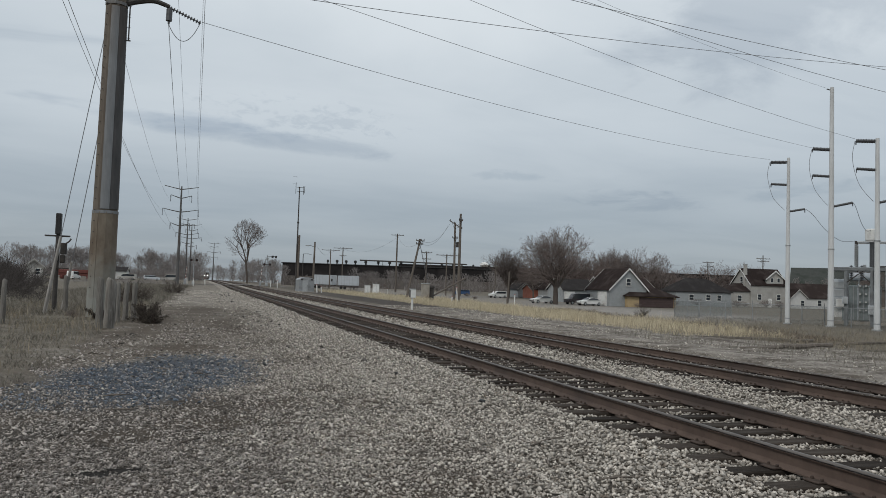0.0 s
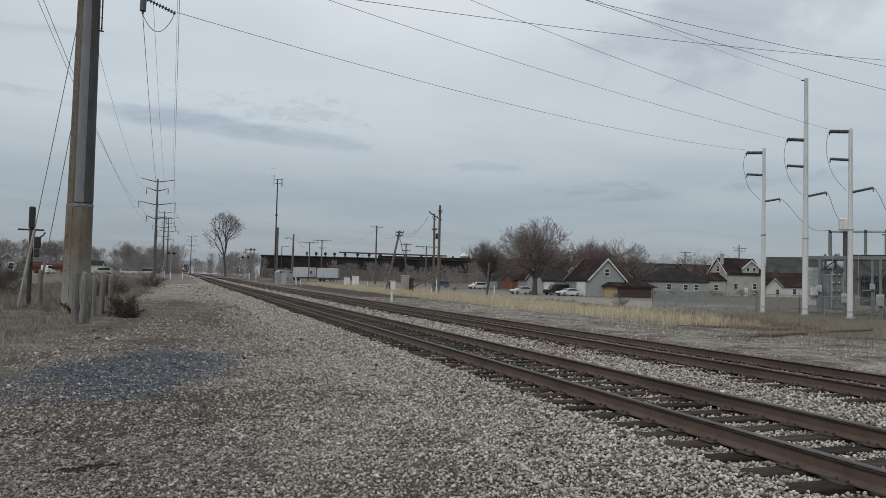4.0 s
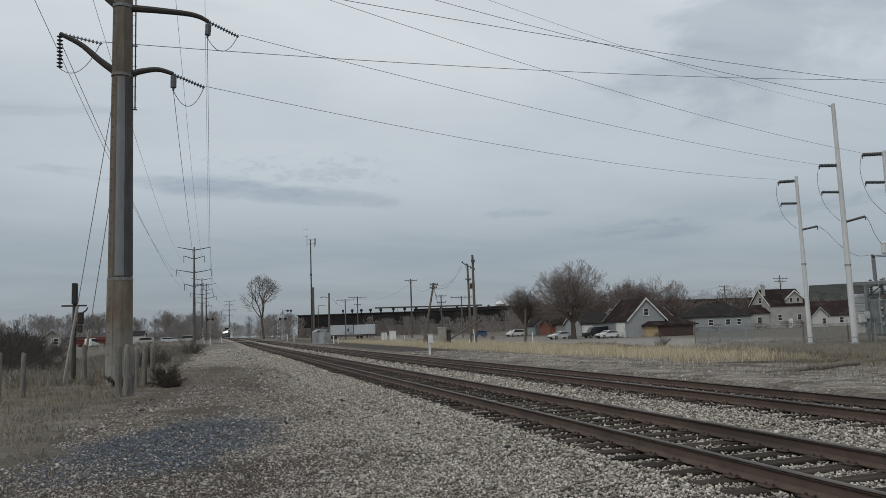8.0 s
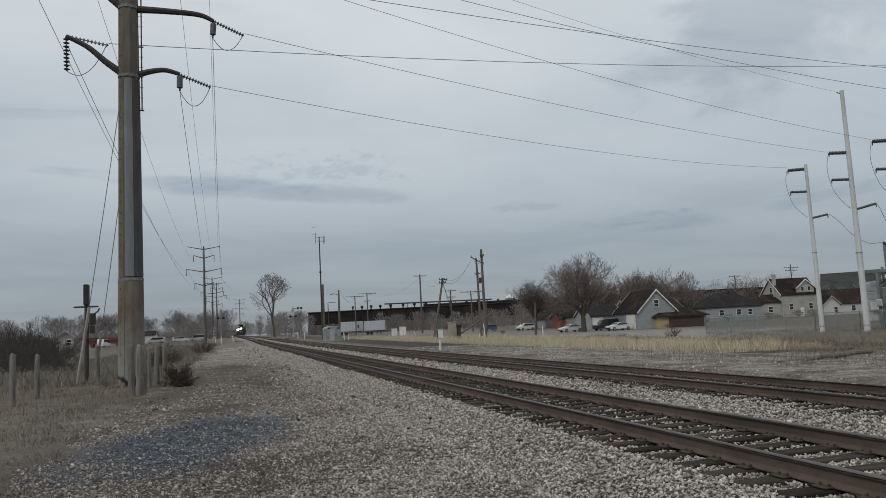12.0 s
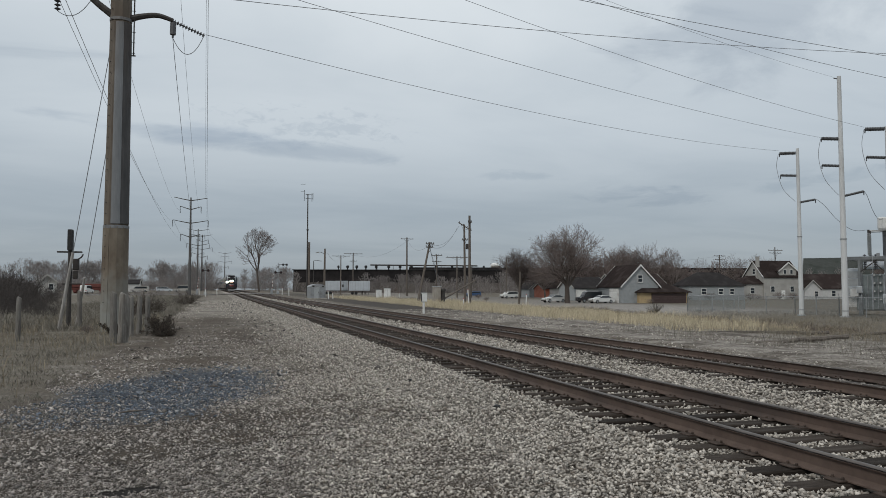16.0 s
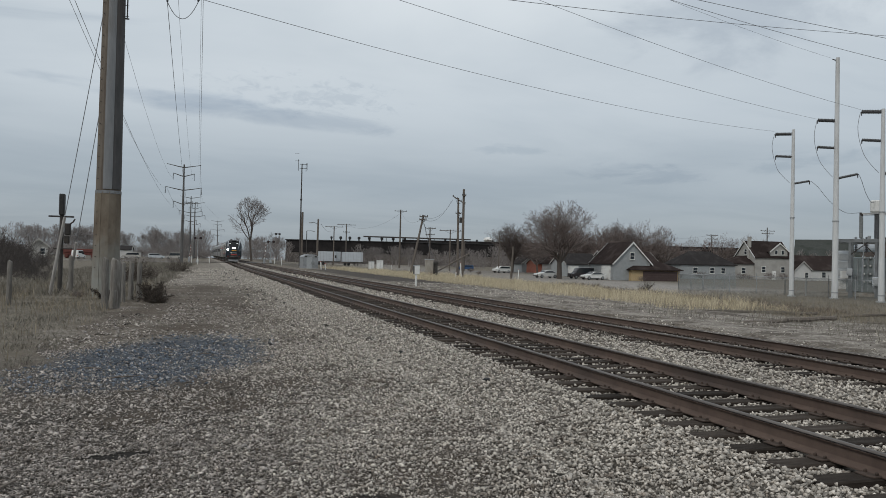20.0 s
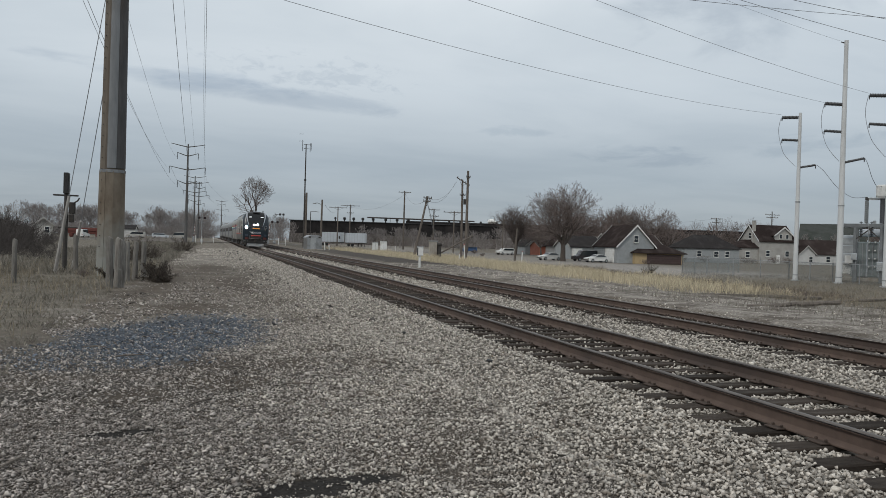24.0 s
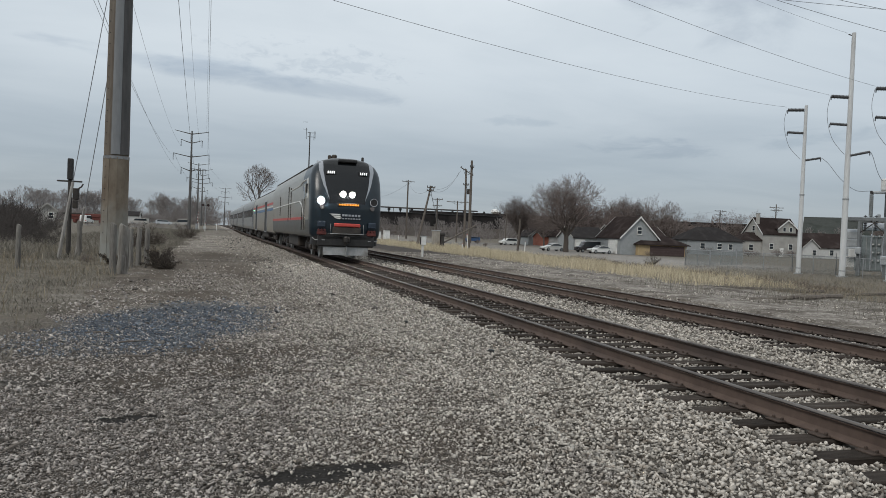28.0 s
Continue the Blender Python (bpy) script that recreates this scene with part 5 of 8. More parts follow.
TF, TG, TH = tip(PF, 15.4, 1, 1.5, 0.05), tip(PG, 16.05, 1, 1.45, 0.15), tip(PH, 15.75, 1, 1.5, 0.1)
power_wire((-0.86, 34.1, 12.80), (TF[0], TF[1], TF[2] + 0.3), 0.79)
power_wire((0.62, 34.1, 15.3), (TG[0], TG[1], TG[2] + 0.1), 0.52)
power_wire((-4.2, 33.5, 19.52), (TH[0], TH[1], TH[2] + 0.2), 0.93)
power_wire((-5.1, 34.0, 14.5), (72.0, 44.0, 21.3), 1.0, 0.016)
power_wire((-1.0, 33.5, 17.76), (70.0, 41.0, 17.63), 0.96, 0.016)
power_wire((-1.0, 33.5, 19.74), (70.0, 41.0, 15.2), 1.8, 0.014)
power_wire((-4.2, 33.5, 22.61), (PG[0] - 0.4, PG[1] + 0.35, 22.1), 0.93, 0.010, "wire_light", "thin pale static wire to the pole top")
# droppers between the post insulators
def smooth_line(points, n=7):
    pts = [Vector(p) for p in points]
    out = []
    for k in range(len(pts) - 1):
        a, b = pts[max(k - 1, 0)], pts[k]
        c, d = pts[k + 1], pts[min(k + 2, len(pts) - 1)]
        for i in range(n):
            t = i / n
            out.append(0.5 * ((2 * b) + (c - a) * t + (2 * a - 5 * b + 4 * c - d) * t * t + (3 * b - a - 3 * c + d) * t ** 3))
    return out + [pts[-1]]


GEAR = gz(62, 58)
for p, zs, goal in ((PF, ((15.4, 1, 1.5, 0.05), (13.1, 1, 1.45, 0.12), (10.4, -1, 1.35, 0.22)), (62.09, 60.11, GEAR + 8.6)), (PG, ((16.05, 1, 1.45, 0.15), (13.45, 1, 1.45, 0.15), (10.55, -1, 1.6, 0.35)), (63.62, 59.6, GEAR + 9.85)), (PH, ((15.75, 1, 1.5, 0.1), (13.2, 1, 1.45, 0.15), (10.3, -1, 1.6, 0.35)), (66.6, 55.0, GEAR + 8.6))):
    a, b, c = (Vector(tip(p, *row)) for row in zs)
    out = Vector((AHEAD[0], AHEAD[1], 0))
    hold = Vector((p[0], p[1], zs[2][0] + 0.1)) + out * 0.3
    pts = smooth_line([a, a.lerp(b, 0.5) + out * 0.22, b + out * 0.12, b - out * 0.25 + Vector((0, 0, -1.3)), b.lerp(hold, 0.55) + Vector((0, 0, -0.55)), hold])
    solid("jumper_wire", Shape().tube(pts, 0.022, 5), MAT["wire"], "drooping jumper wire between insulators", "power wire", group="jumper wires")
    e = Vector(goal)
    pts = smooth_line([c, c + (e - c) * 0.15 + Vector((0, 0, -0.15)), c + (e - c) * 0.4 + Vector((0, 0, -0.85)), c + (e - c) * 0.7 + Vector((0, 0, -0.95)), e])
    solid("jumper_wire", Shape().tube(pts, 0.022, 5), MAT["wire"], "drooping jumper wire to the switchgear", "power wire", group="jumper wires")

# ---- left of the track: posts, guys, signal ----
def wooden_post(x, y, h, r, lean=(0, 0), seed=0, label="grey weathered wooden post standing in dry grass"):
    rnd = random.Random(seed)
    pts, rr = [], []
    for k in range(7):
        z = h * k / 6
        pts.append((lean[0] * z + rnd.uniform(-1, 1) * 0.012, lean[1] * z + rnd.uniform(-1, 1) * 0.012, z - 0.1 * (k == 0)))
        rr.append(r * 0.8 * (1.06 - 0.12 * k / 6 + rnd.uniform(-0.03, 0.03)))
    pts.append((pts[-1][0] + 0.02, pts[-1][1], h + 0.03))
    rr.append(r * 0.7)
    return solid("wooden_post", Shape().tube(pts, rr, 10), MAT["post_wood"], label, "post", pose(x, y, gz(x, y)), "posts round the pole", smooth=True)


for k, (x, y, h, r) in enumerate(((-3.29, 26.0, 1.58, 0.135), (-3.06, 26.5, 1.54, 0.20), (-3.22, 28.8, 1.42, 0.12), (-3.20, 30.0, 1.43, 0.12), (-3.04, 31.2, 1.43, 0.12), (-2.86, 32.4, 1.42, 0.125), (-3.0, 26.2, 0.55, 0.08), (-6.4, 24.9, 1.5, 0.11), (-6.45, 27.9, 1.42, 0.10), (-6.3, 38.2, 1.6, 0.13))):
    wooden_post(x, y, h, r, (0.01 * (k % 3 - 1), 0.0), k)


def guy_wire(anchor, top, guard):
    a, b = Vector((*anchor, gz(*anchor))), Vector(top)
    root = thing("guy_wire", "steel guy wire with a pale guard tube at its foot", "guy wire", pose(*a), group="guy wires of the pole")
    d = (b - a)
    part("wire", Shape().tube([(0, 0, 0), tuple(d)], 0.016, 5), MAT["wire"], root)
    g = d.normalized() * guard
    part("guard_tube", Shape().tube([tuple(-0.05 * g), tuple(g * 0.5), tuple(g)], [0.075, 0.068, 0.058], 8), MAT["guard_wood"], root, "pale weathered guard")
    part("anchor_rod", Shape().tube([(0, 0, -0.3), tuple(g * 0.04)], 0.03, 6), MAT["dark_steel"], root)


guy_wire((-6.5, 34.7), (-4.45, 33.6, 12.9), 3.3)
guy_wire((-6.6, 39.3), (-4.3, 33.9, 10.6), 2.6)


def old_signal(x, y):
    g = gz(x, y)
    root = thing("signal_mast", "dark railway signal mast with black box and crossarm", "signal", pose(x, y, g))
    part("mast", Shape().tube([(0, 0, -0.2), (0, 0, 3.6)], [0.10, 0.085], 10), MAT["dark_steel"], root)
    part("signal_box", Shape().box((0.0, 0, 3.86), (0.21, 0.34, 0.92), 0.03), MAT["black"], root, "flat black signal box")
    part("crossarm", Shape().box((-0.02, 0, 3.34), (1.0, 0.10, 0.07), 0.015), MAT["dark_steel"], root)
    part("lower_shelf", Shape().box((0.1, 0, 1.95), (0.75, 0.3, 0.05), 0.01), MAT["dark_steel"], root)
    s = Shape().box((0.24, 0.02, 2.8), (0.24, 0.24, 0.5), 0.03)
    s.box((0.22, 0.02, 2.35), (0.2, 0.2, 0.35), 0.03)
    part("relay_case", s, MAT["under"], root)
    s = Shape().tube([(0.28, 0, 3.0), (0.45, 0, 3.12), (0.52, 0, 3.25)], 0.035, 6)
    part("bracket", s, MAT["dark_steel"], root)


old_signal(-6.35, 35.9)


# ---- utility poles over on the right ----
def utility_pole(x, y, h, r, arms=(), lean=(0, 0), extras=(), label="weathered wooden utility pole with crossarms", cat="utility pole"):
    """arms: height from the top, half length, turn in degrees, tilt."""
    g = gz(x, y)
    root = thing("utility_pole", label, cat, pose(x, y, g), group="wooden utility poles")
    part("shaft", Shape().tube([(0, 0, -0.4), (lean[0] * h, lean[1] * h, h)], [r, r * 0.68], 10), MAT["wood_pole"], root)
    for dz, half, turn, tilt in arms:
        m = pose(lean[0] * (h - dz), lean[1] * (h - dz), h - dz, 0, tilt, turn)
        part("crossarm", Shape().box((0, -r * 0.9, 0), (2 * half, 0.12, 0.15), 0.02, m), MAT["wood_pole"], root)
        for k in np.linspace(-0.9, 0.9, 4):
            part("insulator", Shape().tube([(k * half, -r * 0.9, 0.06), (k * half, -r * 0.9, 0.16), (k * half, -r * 0.9, 0.28)], [0.05, 0.07, 0.05], 8, m=m), MAT["insul"], root)
        s = Shape()
        for k in (-1, 1):
            s.tube([(k * half * 0.55, -r * 0.9, -0.05), (0, -r * 0.9, -0.75)], 0.025, 5, m=m)
        part("brace", s, MAT["dark_steel"], root)
    for kind, dx, z in extras:
        if kind == "can":
            part("transformer_can", Shape().tube([(dx, -0.1, z), (dx, -0.1, z + 0.06), (dx, -0.1, z + 0.95), (dx, -0.1, z + 1.02)], [0.2, 0.26, 0.26, 0.18], 12), MAT["tower_grey"], root, "dull grey transformer can")
        if kind == "box":
            part("equipment_box", Shape().box((dx, -0.15, z), (0.5, 0.4, 0.9), 0.04), MAT["dark_steel"], root)
        if kind == "lamp":
            s = Shape().tube([(0, 0, z), (dx * 0.6, 0, z + 0.25), (dx, 0, z + 0.2)], 0.04, 6)
            part("lamp_arm", s, MAT["dark_steel"], root)
            part("lamp_head", Shape().box((dx, 0, z + 0.16), (0.55, 0.25, 0.12), 0.04), MAT["grey_paint"], root)
    return root


utility_pole(39.0, 119.7, 13.3, 0.22, ((0.35, 1.5, 20, 24), (2.6, 0.5, 0, 0)), (-0.012, 0), (("box", 0.35, 9.6),), "dark utility pole with tilted crossarm")
utility_pole(35.6, 107.1, 13.5, 0.24, ((1.0, 0.3, 0, 0),), (0.0, 0), (), "tall plain wooden utility pole beside another")
utility_pole(28.1, 109.4, 9.3, 0.2, ((0.25, 0.7, 10, 0), (0.75, 0.6, 10, 0)), (0.275, 0.24), (), "old wooden pole leaning hard over its stay wires")
utility_pole(52.0, 214.8, 17.2, 0.28, ((0.45, 1.9, 0, 0),), (0.0, 0), (), "tall utility pole with one crossarm")
utility_pole(15.5, 119.5, 7.9, 0.19, (), (0.01, 0), (("lamp", -1.1, 7.1),), "wooden pole with a small lamp arm")
utility_pole(37.5, 247.3, 13.0, 0.22, ((0.3, 3.0, 0, 0),), (0, 0), (("box", 0.7, 2.9),))
utility_pole(43.6, 259.4, 14.4, 0.24, ((0.35, 3.3, 0, 0), (2.9, 1.2, 0, 0)), (0, 0), ())
utility_pole(52.0, 182.8, 11.0, 0.2, ((0.3, 1.4, 0, 0), (1.9, 1.2, 0, 0)), (0, 0), ())
utility_pole(56.9, 181.3, 10.5, 0.2, ((0.3, 2.9, 0, 0),), (0, 0), ())
utility_pole(66.5, 172.0, 10.0, 0.15, ((2.3, 0.8, 0, 0),), (0.02, 0), ())
utility_pole(47.7, 117.4, 5.4, 0.2, (), (0.05, 0), (), "short leaning wooden post beside the lot")
utility_pole(62.0, 185.0, 8.0, 0.16, (), (0.01, 0), ())
utility_pole(152.0, 205.0, 13.0, 0.2, ((0.3, 2.2, 0, 0), (1.5, 1.8, 0, 0)))
utility_pole(155.5, 184.0, 14.6, 0.2, ((1.0, 2.5, 0, 0), (1.8, 2.1, 0, 0)))

for a, b, sag in (((30.8, 111.8, 8.7), (37.9, 119.6, 12.3), 1.3), ((30.5, 111.8, 8.5), (37.6, 119.6, 12.0), 1.6), ((52, 214.8, 16.8), (30.7, 111.8, 8.6), 2.0), ((43.6, 259.4, 14), (52, 214.8, 16.0), 2.5), ((37.5, 247.3, 12.9), (16, 119.5, 7.4), 1.5), ((66.5, 172, 11.0), (152, 205, 12.5), 2.5)):
    power_wire(a, b, sag, 0.022)
for b in ((33.2, 113.0), (34.5, 116.0)):
    solid("stay_wire", Shape().tube([(30.6, 111.7, 8.3), (*b, gz(*b))], 0.025, 5), MAT["wire"], "steel stay wire of the leaning pole", "guy wire", group="stay wires")


def radio_mast(x, y):
    g = gz(x, y)
    root = thing("radio_mast", "slender grey steel radio mast with small antennas", "mast", pose(x, y, g))
    part("lower_pole", Shape().tube([(0.35, 0, -0.3), (0.35, 0, 10.6)], [0.24, 0.2], 10), MAT["wood_pole"], root, "thick wooden lower pole")
    part("upper_pole", Shape().tube([(0, 0, -0.3), (0, 0, 20.1)], [0.17, 0.1], 8), MAT["dark_steel"], root)
    part("collar", Shape().tube([(0, 0, 12.9), (0, 0, 13.2)], 0.22, 10), MAT["dark_steel"], root)
    for z in (19.2, 20.0):
        part("cross_bar", Shape().box((0.3, 0, z), (1.5, 0.08, 0.08), 0.01), MAT["dark_steel"], root)
    for dx, z0, z1 in ((-0.7, 18.7, 20.9), (0.8, 18.6, 20.3), (1.0, 18.9, 20.3)):
        part("antenna", Shape().tube([(dx, 0, z0), (dx, 0, z1)], 0.05, 6), MAT["dark_steel"], root)
    for z in (20.6, 22.0):
        part("side_antenna", Shape().tube([(-1.4, 0, z), (-0.5, 0, z + 0.05)], 0.03, 5), MAT["dark_steel"], root)


radio_mast(16.0, 149.2)


def lamp_post(x, y, h):
    root = thing("street_lamp", "grey steel lamp post with one arm", "street lamp", pose(x, y, gz(x, y)))
    part("post", Shape().tube([(0, 0, -0.2), (0, 0, h)], [0.1, 0.07], 8), MAT["dark_steel"], root)
    part("arm", Shape().tube([(0, 0, h), (0.9, 0, h + 0.05), (1.3, 0, h)], 0.045, 6), MAT["dark_steel"], root)
    part("lamp_head", Shape().box((1.35, 0, h - 0.03), (0.5, 0.22, 0.12), 0.04), MAT["grey_paint"], root)


lamp_post(17.3, 149.5, 7.0)


# ---- signal boxes and markers by the track ----
def trackside_box(x, y):
    root = thing("trackside_box", "white steel box on a white post beside the track", "equipment box", pose(x, y, gz(x, y)))
    part("post", Shape().tube([(0, 0, -0.1), (0, 0, 0.95)], 0.075, 10), MAT["white"], root)
    b = part("box", Shape().box((0.02, 0, 1.08), (0.36, 0.34, 0.58), 0.03), MAT["white"], root)
    part("lid", Shape().box((0.02, 0, 1.385), (0.4, 0.38, 0.04), 0.012), MAT["grey_paint"], b)
    part("dark_door", Shape().box((-0.165, -0.02, 1.08), (0.02, 0.28, 0.5), 0.008), MAT["dark_steel"], b)


trackside_box(12.9, 48.5)


def relay_case(x, y):
    root = thing("relay_cabinet", "rust-streaked white relay cabinet with dark rotten stump", "equipment box", pose(x, y, gz(x, y)))
    part("body", Shape().box((0, 0, 1.25), (0.95, 0.9, 2.3), 0.05), MAT["base_pole"], root)
    part("roof", Shape().box((0, 0, 2.45), (1.1, 1.05, 0.1), 0.03), MAT["grey_paint"], root)
    part("door", Shape().box((-0.1, -0.46, 1.25), (0.7, 0.03, 2.0), 0.01), MAT["base_pole"], root)
    s = Shape().tube([(0.85, -0.1, 0), (0.88, -0.1, 1.4), (0.8, -0.1, 2.2)], [0.34, 0.28, 0.3], 9)
    s.box((0.85, -0.2, 2.0), (0.7, 0.5, 0.35), 0.08)
    part("stump", s, MAT["dark_steel"], root, "dark rotten stump")
    part("lean_beam", Shape().tube([(1.0, 0, 0.8), (6.3, 2.0, 3.4)], 0.11, 8), MAT["wood_pole"], root)


relay_case(27.9, 98.1)


def equipment_hut(x, y):
    root = thing("equipment_hut", "small silver-grey signal hut with curved roof", "hut", pose(x, y, gz(x, y), 0, 0, 8))
    s = Shape()
    prof = [(-1.15, 0), (1.15, 0), (1.15, 1.75)] + [(1.2 * math.cos(a), 1.75 + 0.5 * math.sin(a)) for a in np.linspace(0.1, math.pi - 0.1, 10)] + [(-1.15, 1.75)]
    s.sweep(prof, [[(a, y, b) for a, b in prof] for y in (-1.0, 1.3)])
    part("body", s, MAT["galv"], root)
    d = part("door", Shape().box((-0.25, -1.02, 0.95), (0.85, 0.05, 1.75), 0.015), MAT["grey_paint"], root)
    part("handle", Shape().box((0.05, -1.06, 0.95), (0.05, 0.05, 0.18), 0.01), MAT["dark_steel"], d)
    for k in (-0.75, 0.75):
        part("vent", Shape().box((k, -1.02, 1.9), (0.35, 0.04, 0.22), 0.01), MAT["dark_steel"], root)
    part("slab", Shape().box((0, 0.15, 0.0), (2.7, 2.8, 0.16), 0.03), MAT["base_pole"], root)


equipment_hut(13.9, 116.1)


def small_cabinet(x, y, w, h, n=1):
    root = thing("trackside_cabinet", "white steel trackside cabinet on a slab", "equipment box", pose(x, y, gz(x, y)), group="white cabinets")
    part("body", Shape().box((0, 0, h / 2 + 0.05), (w, w * 0.6, h), 0.04), MAT["white"], root)
    part("lid", Shape().box((0, 0, h + 0.08), (w * 1.08, w * 0.7, 0.07), 0.02), MAT["grey_paint"], root)
    part("door_seam", Shape().box((0, -w * 0.3 - 0.004, h / 2), (0.03, 0.02, h * 0.85), 0.004), MAT["dark_steel"], root)
    part("slab", Shape().box((0, 0, 0.0), (w * 1.3, w, 0.14), 0.02), MAT["base_pole"], root)


small_cabinet(37.4, 184.0, 1.3, 1.9)
small_cabinet(39.4, 183.4, 1.5, 2.3)


def marker_post(x, y, h, label="short white trackside marker post"):
    root = thing("marker_post", label, "post", pose(x, y, gz(x, y), 0, random.Random(x).uniform(-5, 5), 0), group="white marker posts")
    part("post", Shape().box((0, 0, h / 2 - 0.05), (0.14, 0.08, h + 0.1), 0.015), MAT["white"], root)
    part("cap", Shape().box((0, 0, h + 0.02), (0.17, 0.11, 0.06), 0.01), MAT["red"], root)


for x, y, h in ((15.6, 115.0, 1.2), (16.4, 116.0, 0.9), (12.6, 150.0, 1.5), (-3.0, 150.0, 1.5), (-4.6, 168.0, 1.6), (-1.0, 172.0, 1.4), (47.9, 114.8, 1.6), (31.8, 98.5, 1.0), (12.8, 170.0, 1.5), (44.0, 190.0, 1.2), (35.2, 106.2, 2.4)):
    marker_post(x, y, h)


# ---- level crossing ----
MAT["brick_faded"] = surf_mat("faded_stripe_red", (0.16, 0.07, 0.06), (0.22, 0.10, 0.09), 4, 0.7, 0, 0.02)
MAT["dark_lens"] = surf_mat("unlit_dark_red_lens", (0.03, 0.008, 0.007), (0.05, 0.012, 0.01), 4, 0.3, 0, 0.02)
def crossing():
    y = 181.0
    s = Shape()
    xs = np.linspace(-60, 90, 51)
    prof = [0, 1]
    s.sweep(prof, [[(x, y - 4.0 - 0.05 * (x - 5), gz(x, y - 4) + 0.03 + 0.13 * float(smooth01((14 - abs(x - 7)) / 9))), (x, y + 4.0 - 0.05 * (x - 5), gz(x, y + 4) + 0.03 + 0.13 * float(smooth01((14 - abs(x - 7)) / 9)))] for x in xs], closed=False, caps=False)
    tagged(new("road", s.mesh("road", surf_mat("worn_grey_asphalt", (0.13, 0.125, 0.118), (0.21, 0.20, 0.19), 2, 0.9, 0, 0.4, 40, (0.09, 0.085, 0.08), 0.4))), "worn grey asphalt road over the level crossing", "road", kind="structure")


crossing()


def crossing_signal(x, y, h, arm):
    root = thing("crossing_signal", "level crossing signal mast with lamps and crossed boards", "signal", pose(x, y, gz(x, y)), group="crossing signals")
    part("mast", Shape().tube([(0, 0, -0.2), (0, 0, h)], [0.12, 0.08], 10), MAT["galv"], root)
    for a in (40, -40):
        part("crossed_board", Shape().box((0, -0.12, 0), (1.1, 0.04, 0.16), 0.01, pose(0, 0, h - 0.9, 0, a, 0)), MAT["galv"], root)
    part("lamp_bar", Shape().box((0, -0.1, h * 0.70), (1.5, 0.1, 0.1), 0.02), MAT["dark_steel"], root)
    for k in (-1, 1):
        p = part("lamp_hood", Shape().tube([(k * 0.6, -0.25, h * 0.7), (k * 0.6, -0.05, h * 0.7)], 0.3, 14), MAT["black"], root)
        part("lamp_lens", Shape().tube([(k * 0.6, -0.27, h * 0.7), (k * 0.6, -0.25, h * 0.7)], 0.14, 12), MAT["dark_lens"], p, "unlit dark red lens")
    if arm:
        part("side_arm", Shape().tube([(0, 0, h - 0.4), (arm, 0, h - 0.2)], 0.06, 6), MAT["dark_steel"], root)
        for k in (0.6, 1.0):
            part("side_lamp", Shape().box((arm * k, -0.1, h - 0.35), (0.5, 0.3, 0.5), 0.08), MAT["black"], root)
    part("base", Shape().box((0, 0, 0.35), (0.6, 0.5, 0.7), 0.05), MAT["grey_paint"], root)


crossing_signal(-3.6, 177.0, 7.8, 0)
crossing_signal(12.4, 177.5, 7.2, 1.9)


def gate_arm(x, y, h, turn):
    root = thing("crossing_gate", "raised level crossing gate with striped arm", "gate", pose(x, y, gz(x, y), 0, 0, turn), group="crossing gates")
    part("stand", Shape().box((0, 0, 0.6), (0.5, 0.5, 1.2), 0.06), MAT["galv"], root)
    a = part("arm", Shape().box((0, 0, h / 2 + 0.8), (0.12, 0.06, h), 0.01, pose(0, 0, 0, 0, 4, 0)), MAT["white"], root)
    for k in range(4):
        part("red_band", Shape().box((0, 0, 1.6 + k * h / 4.5), (0.128, 0.068, 0.4), 0.01, pose(0, 0, 0, 0, 4, 0)), MAT["brick_faded"], a)
    part("counterweight", Shape().box((0.0, 0.1, 0.55), (0.35, 0.3, 0.4), 0.05), MAT["dark_steel"], root)


gate_arm(10.9, 176.0, 3.9, 0)
gate_arm(-5.4, 178.5, 3.2, 0)


# ---- timbers lying by the far track ----
for x, y, ln, turn in ((31.0, 31.2, 9.0, 4), (39.5, 30.8, 8.0, 2), (22.5, 27.6, 7.0, -2), (17.9, 20.4, 5.0, 8), (27.0, 24.2, 9.0, 0)):
    s = Shape().tube([(ln * (k / 12 - 0.5), 0.12 * noise.noise((k * 0.4, x, 0)), 0.07 + 0.05 * noise.noise((k * 0.5, y, 2))) for k in range(13)], [0.08 + 0.03 * noise.noise((k * 0.9, x, y)) for k in range(13)], 7)
    solid("old_timber", s, MAT["wood_pole"], "old grey railway timber lying in the weeds", "timber", pose(x, y, gz(x, y) - 0.04, 0, random.Random(x).uniform(-2, 2), turn), "old timbers")

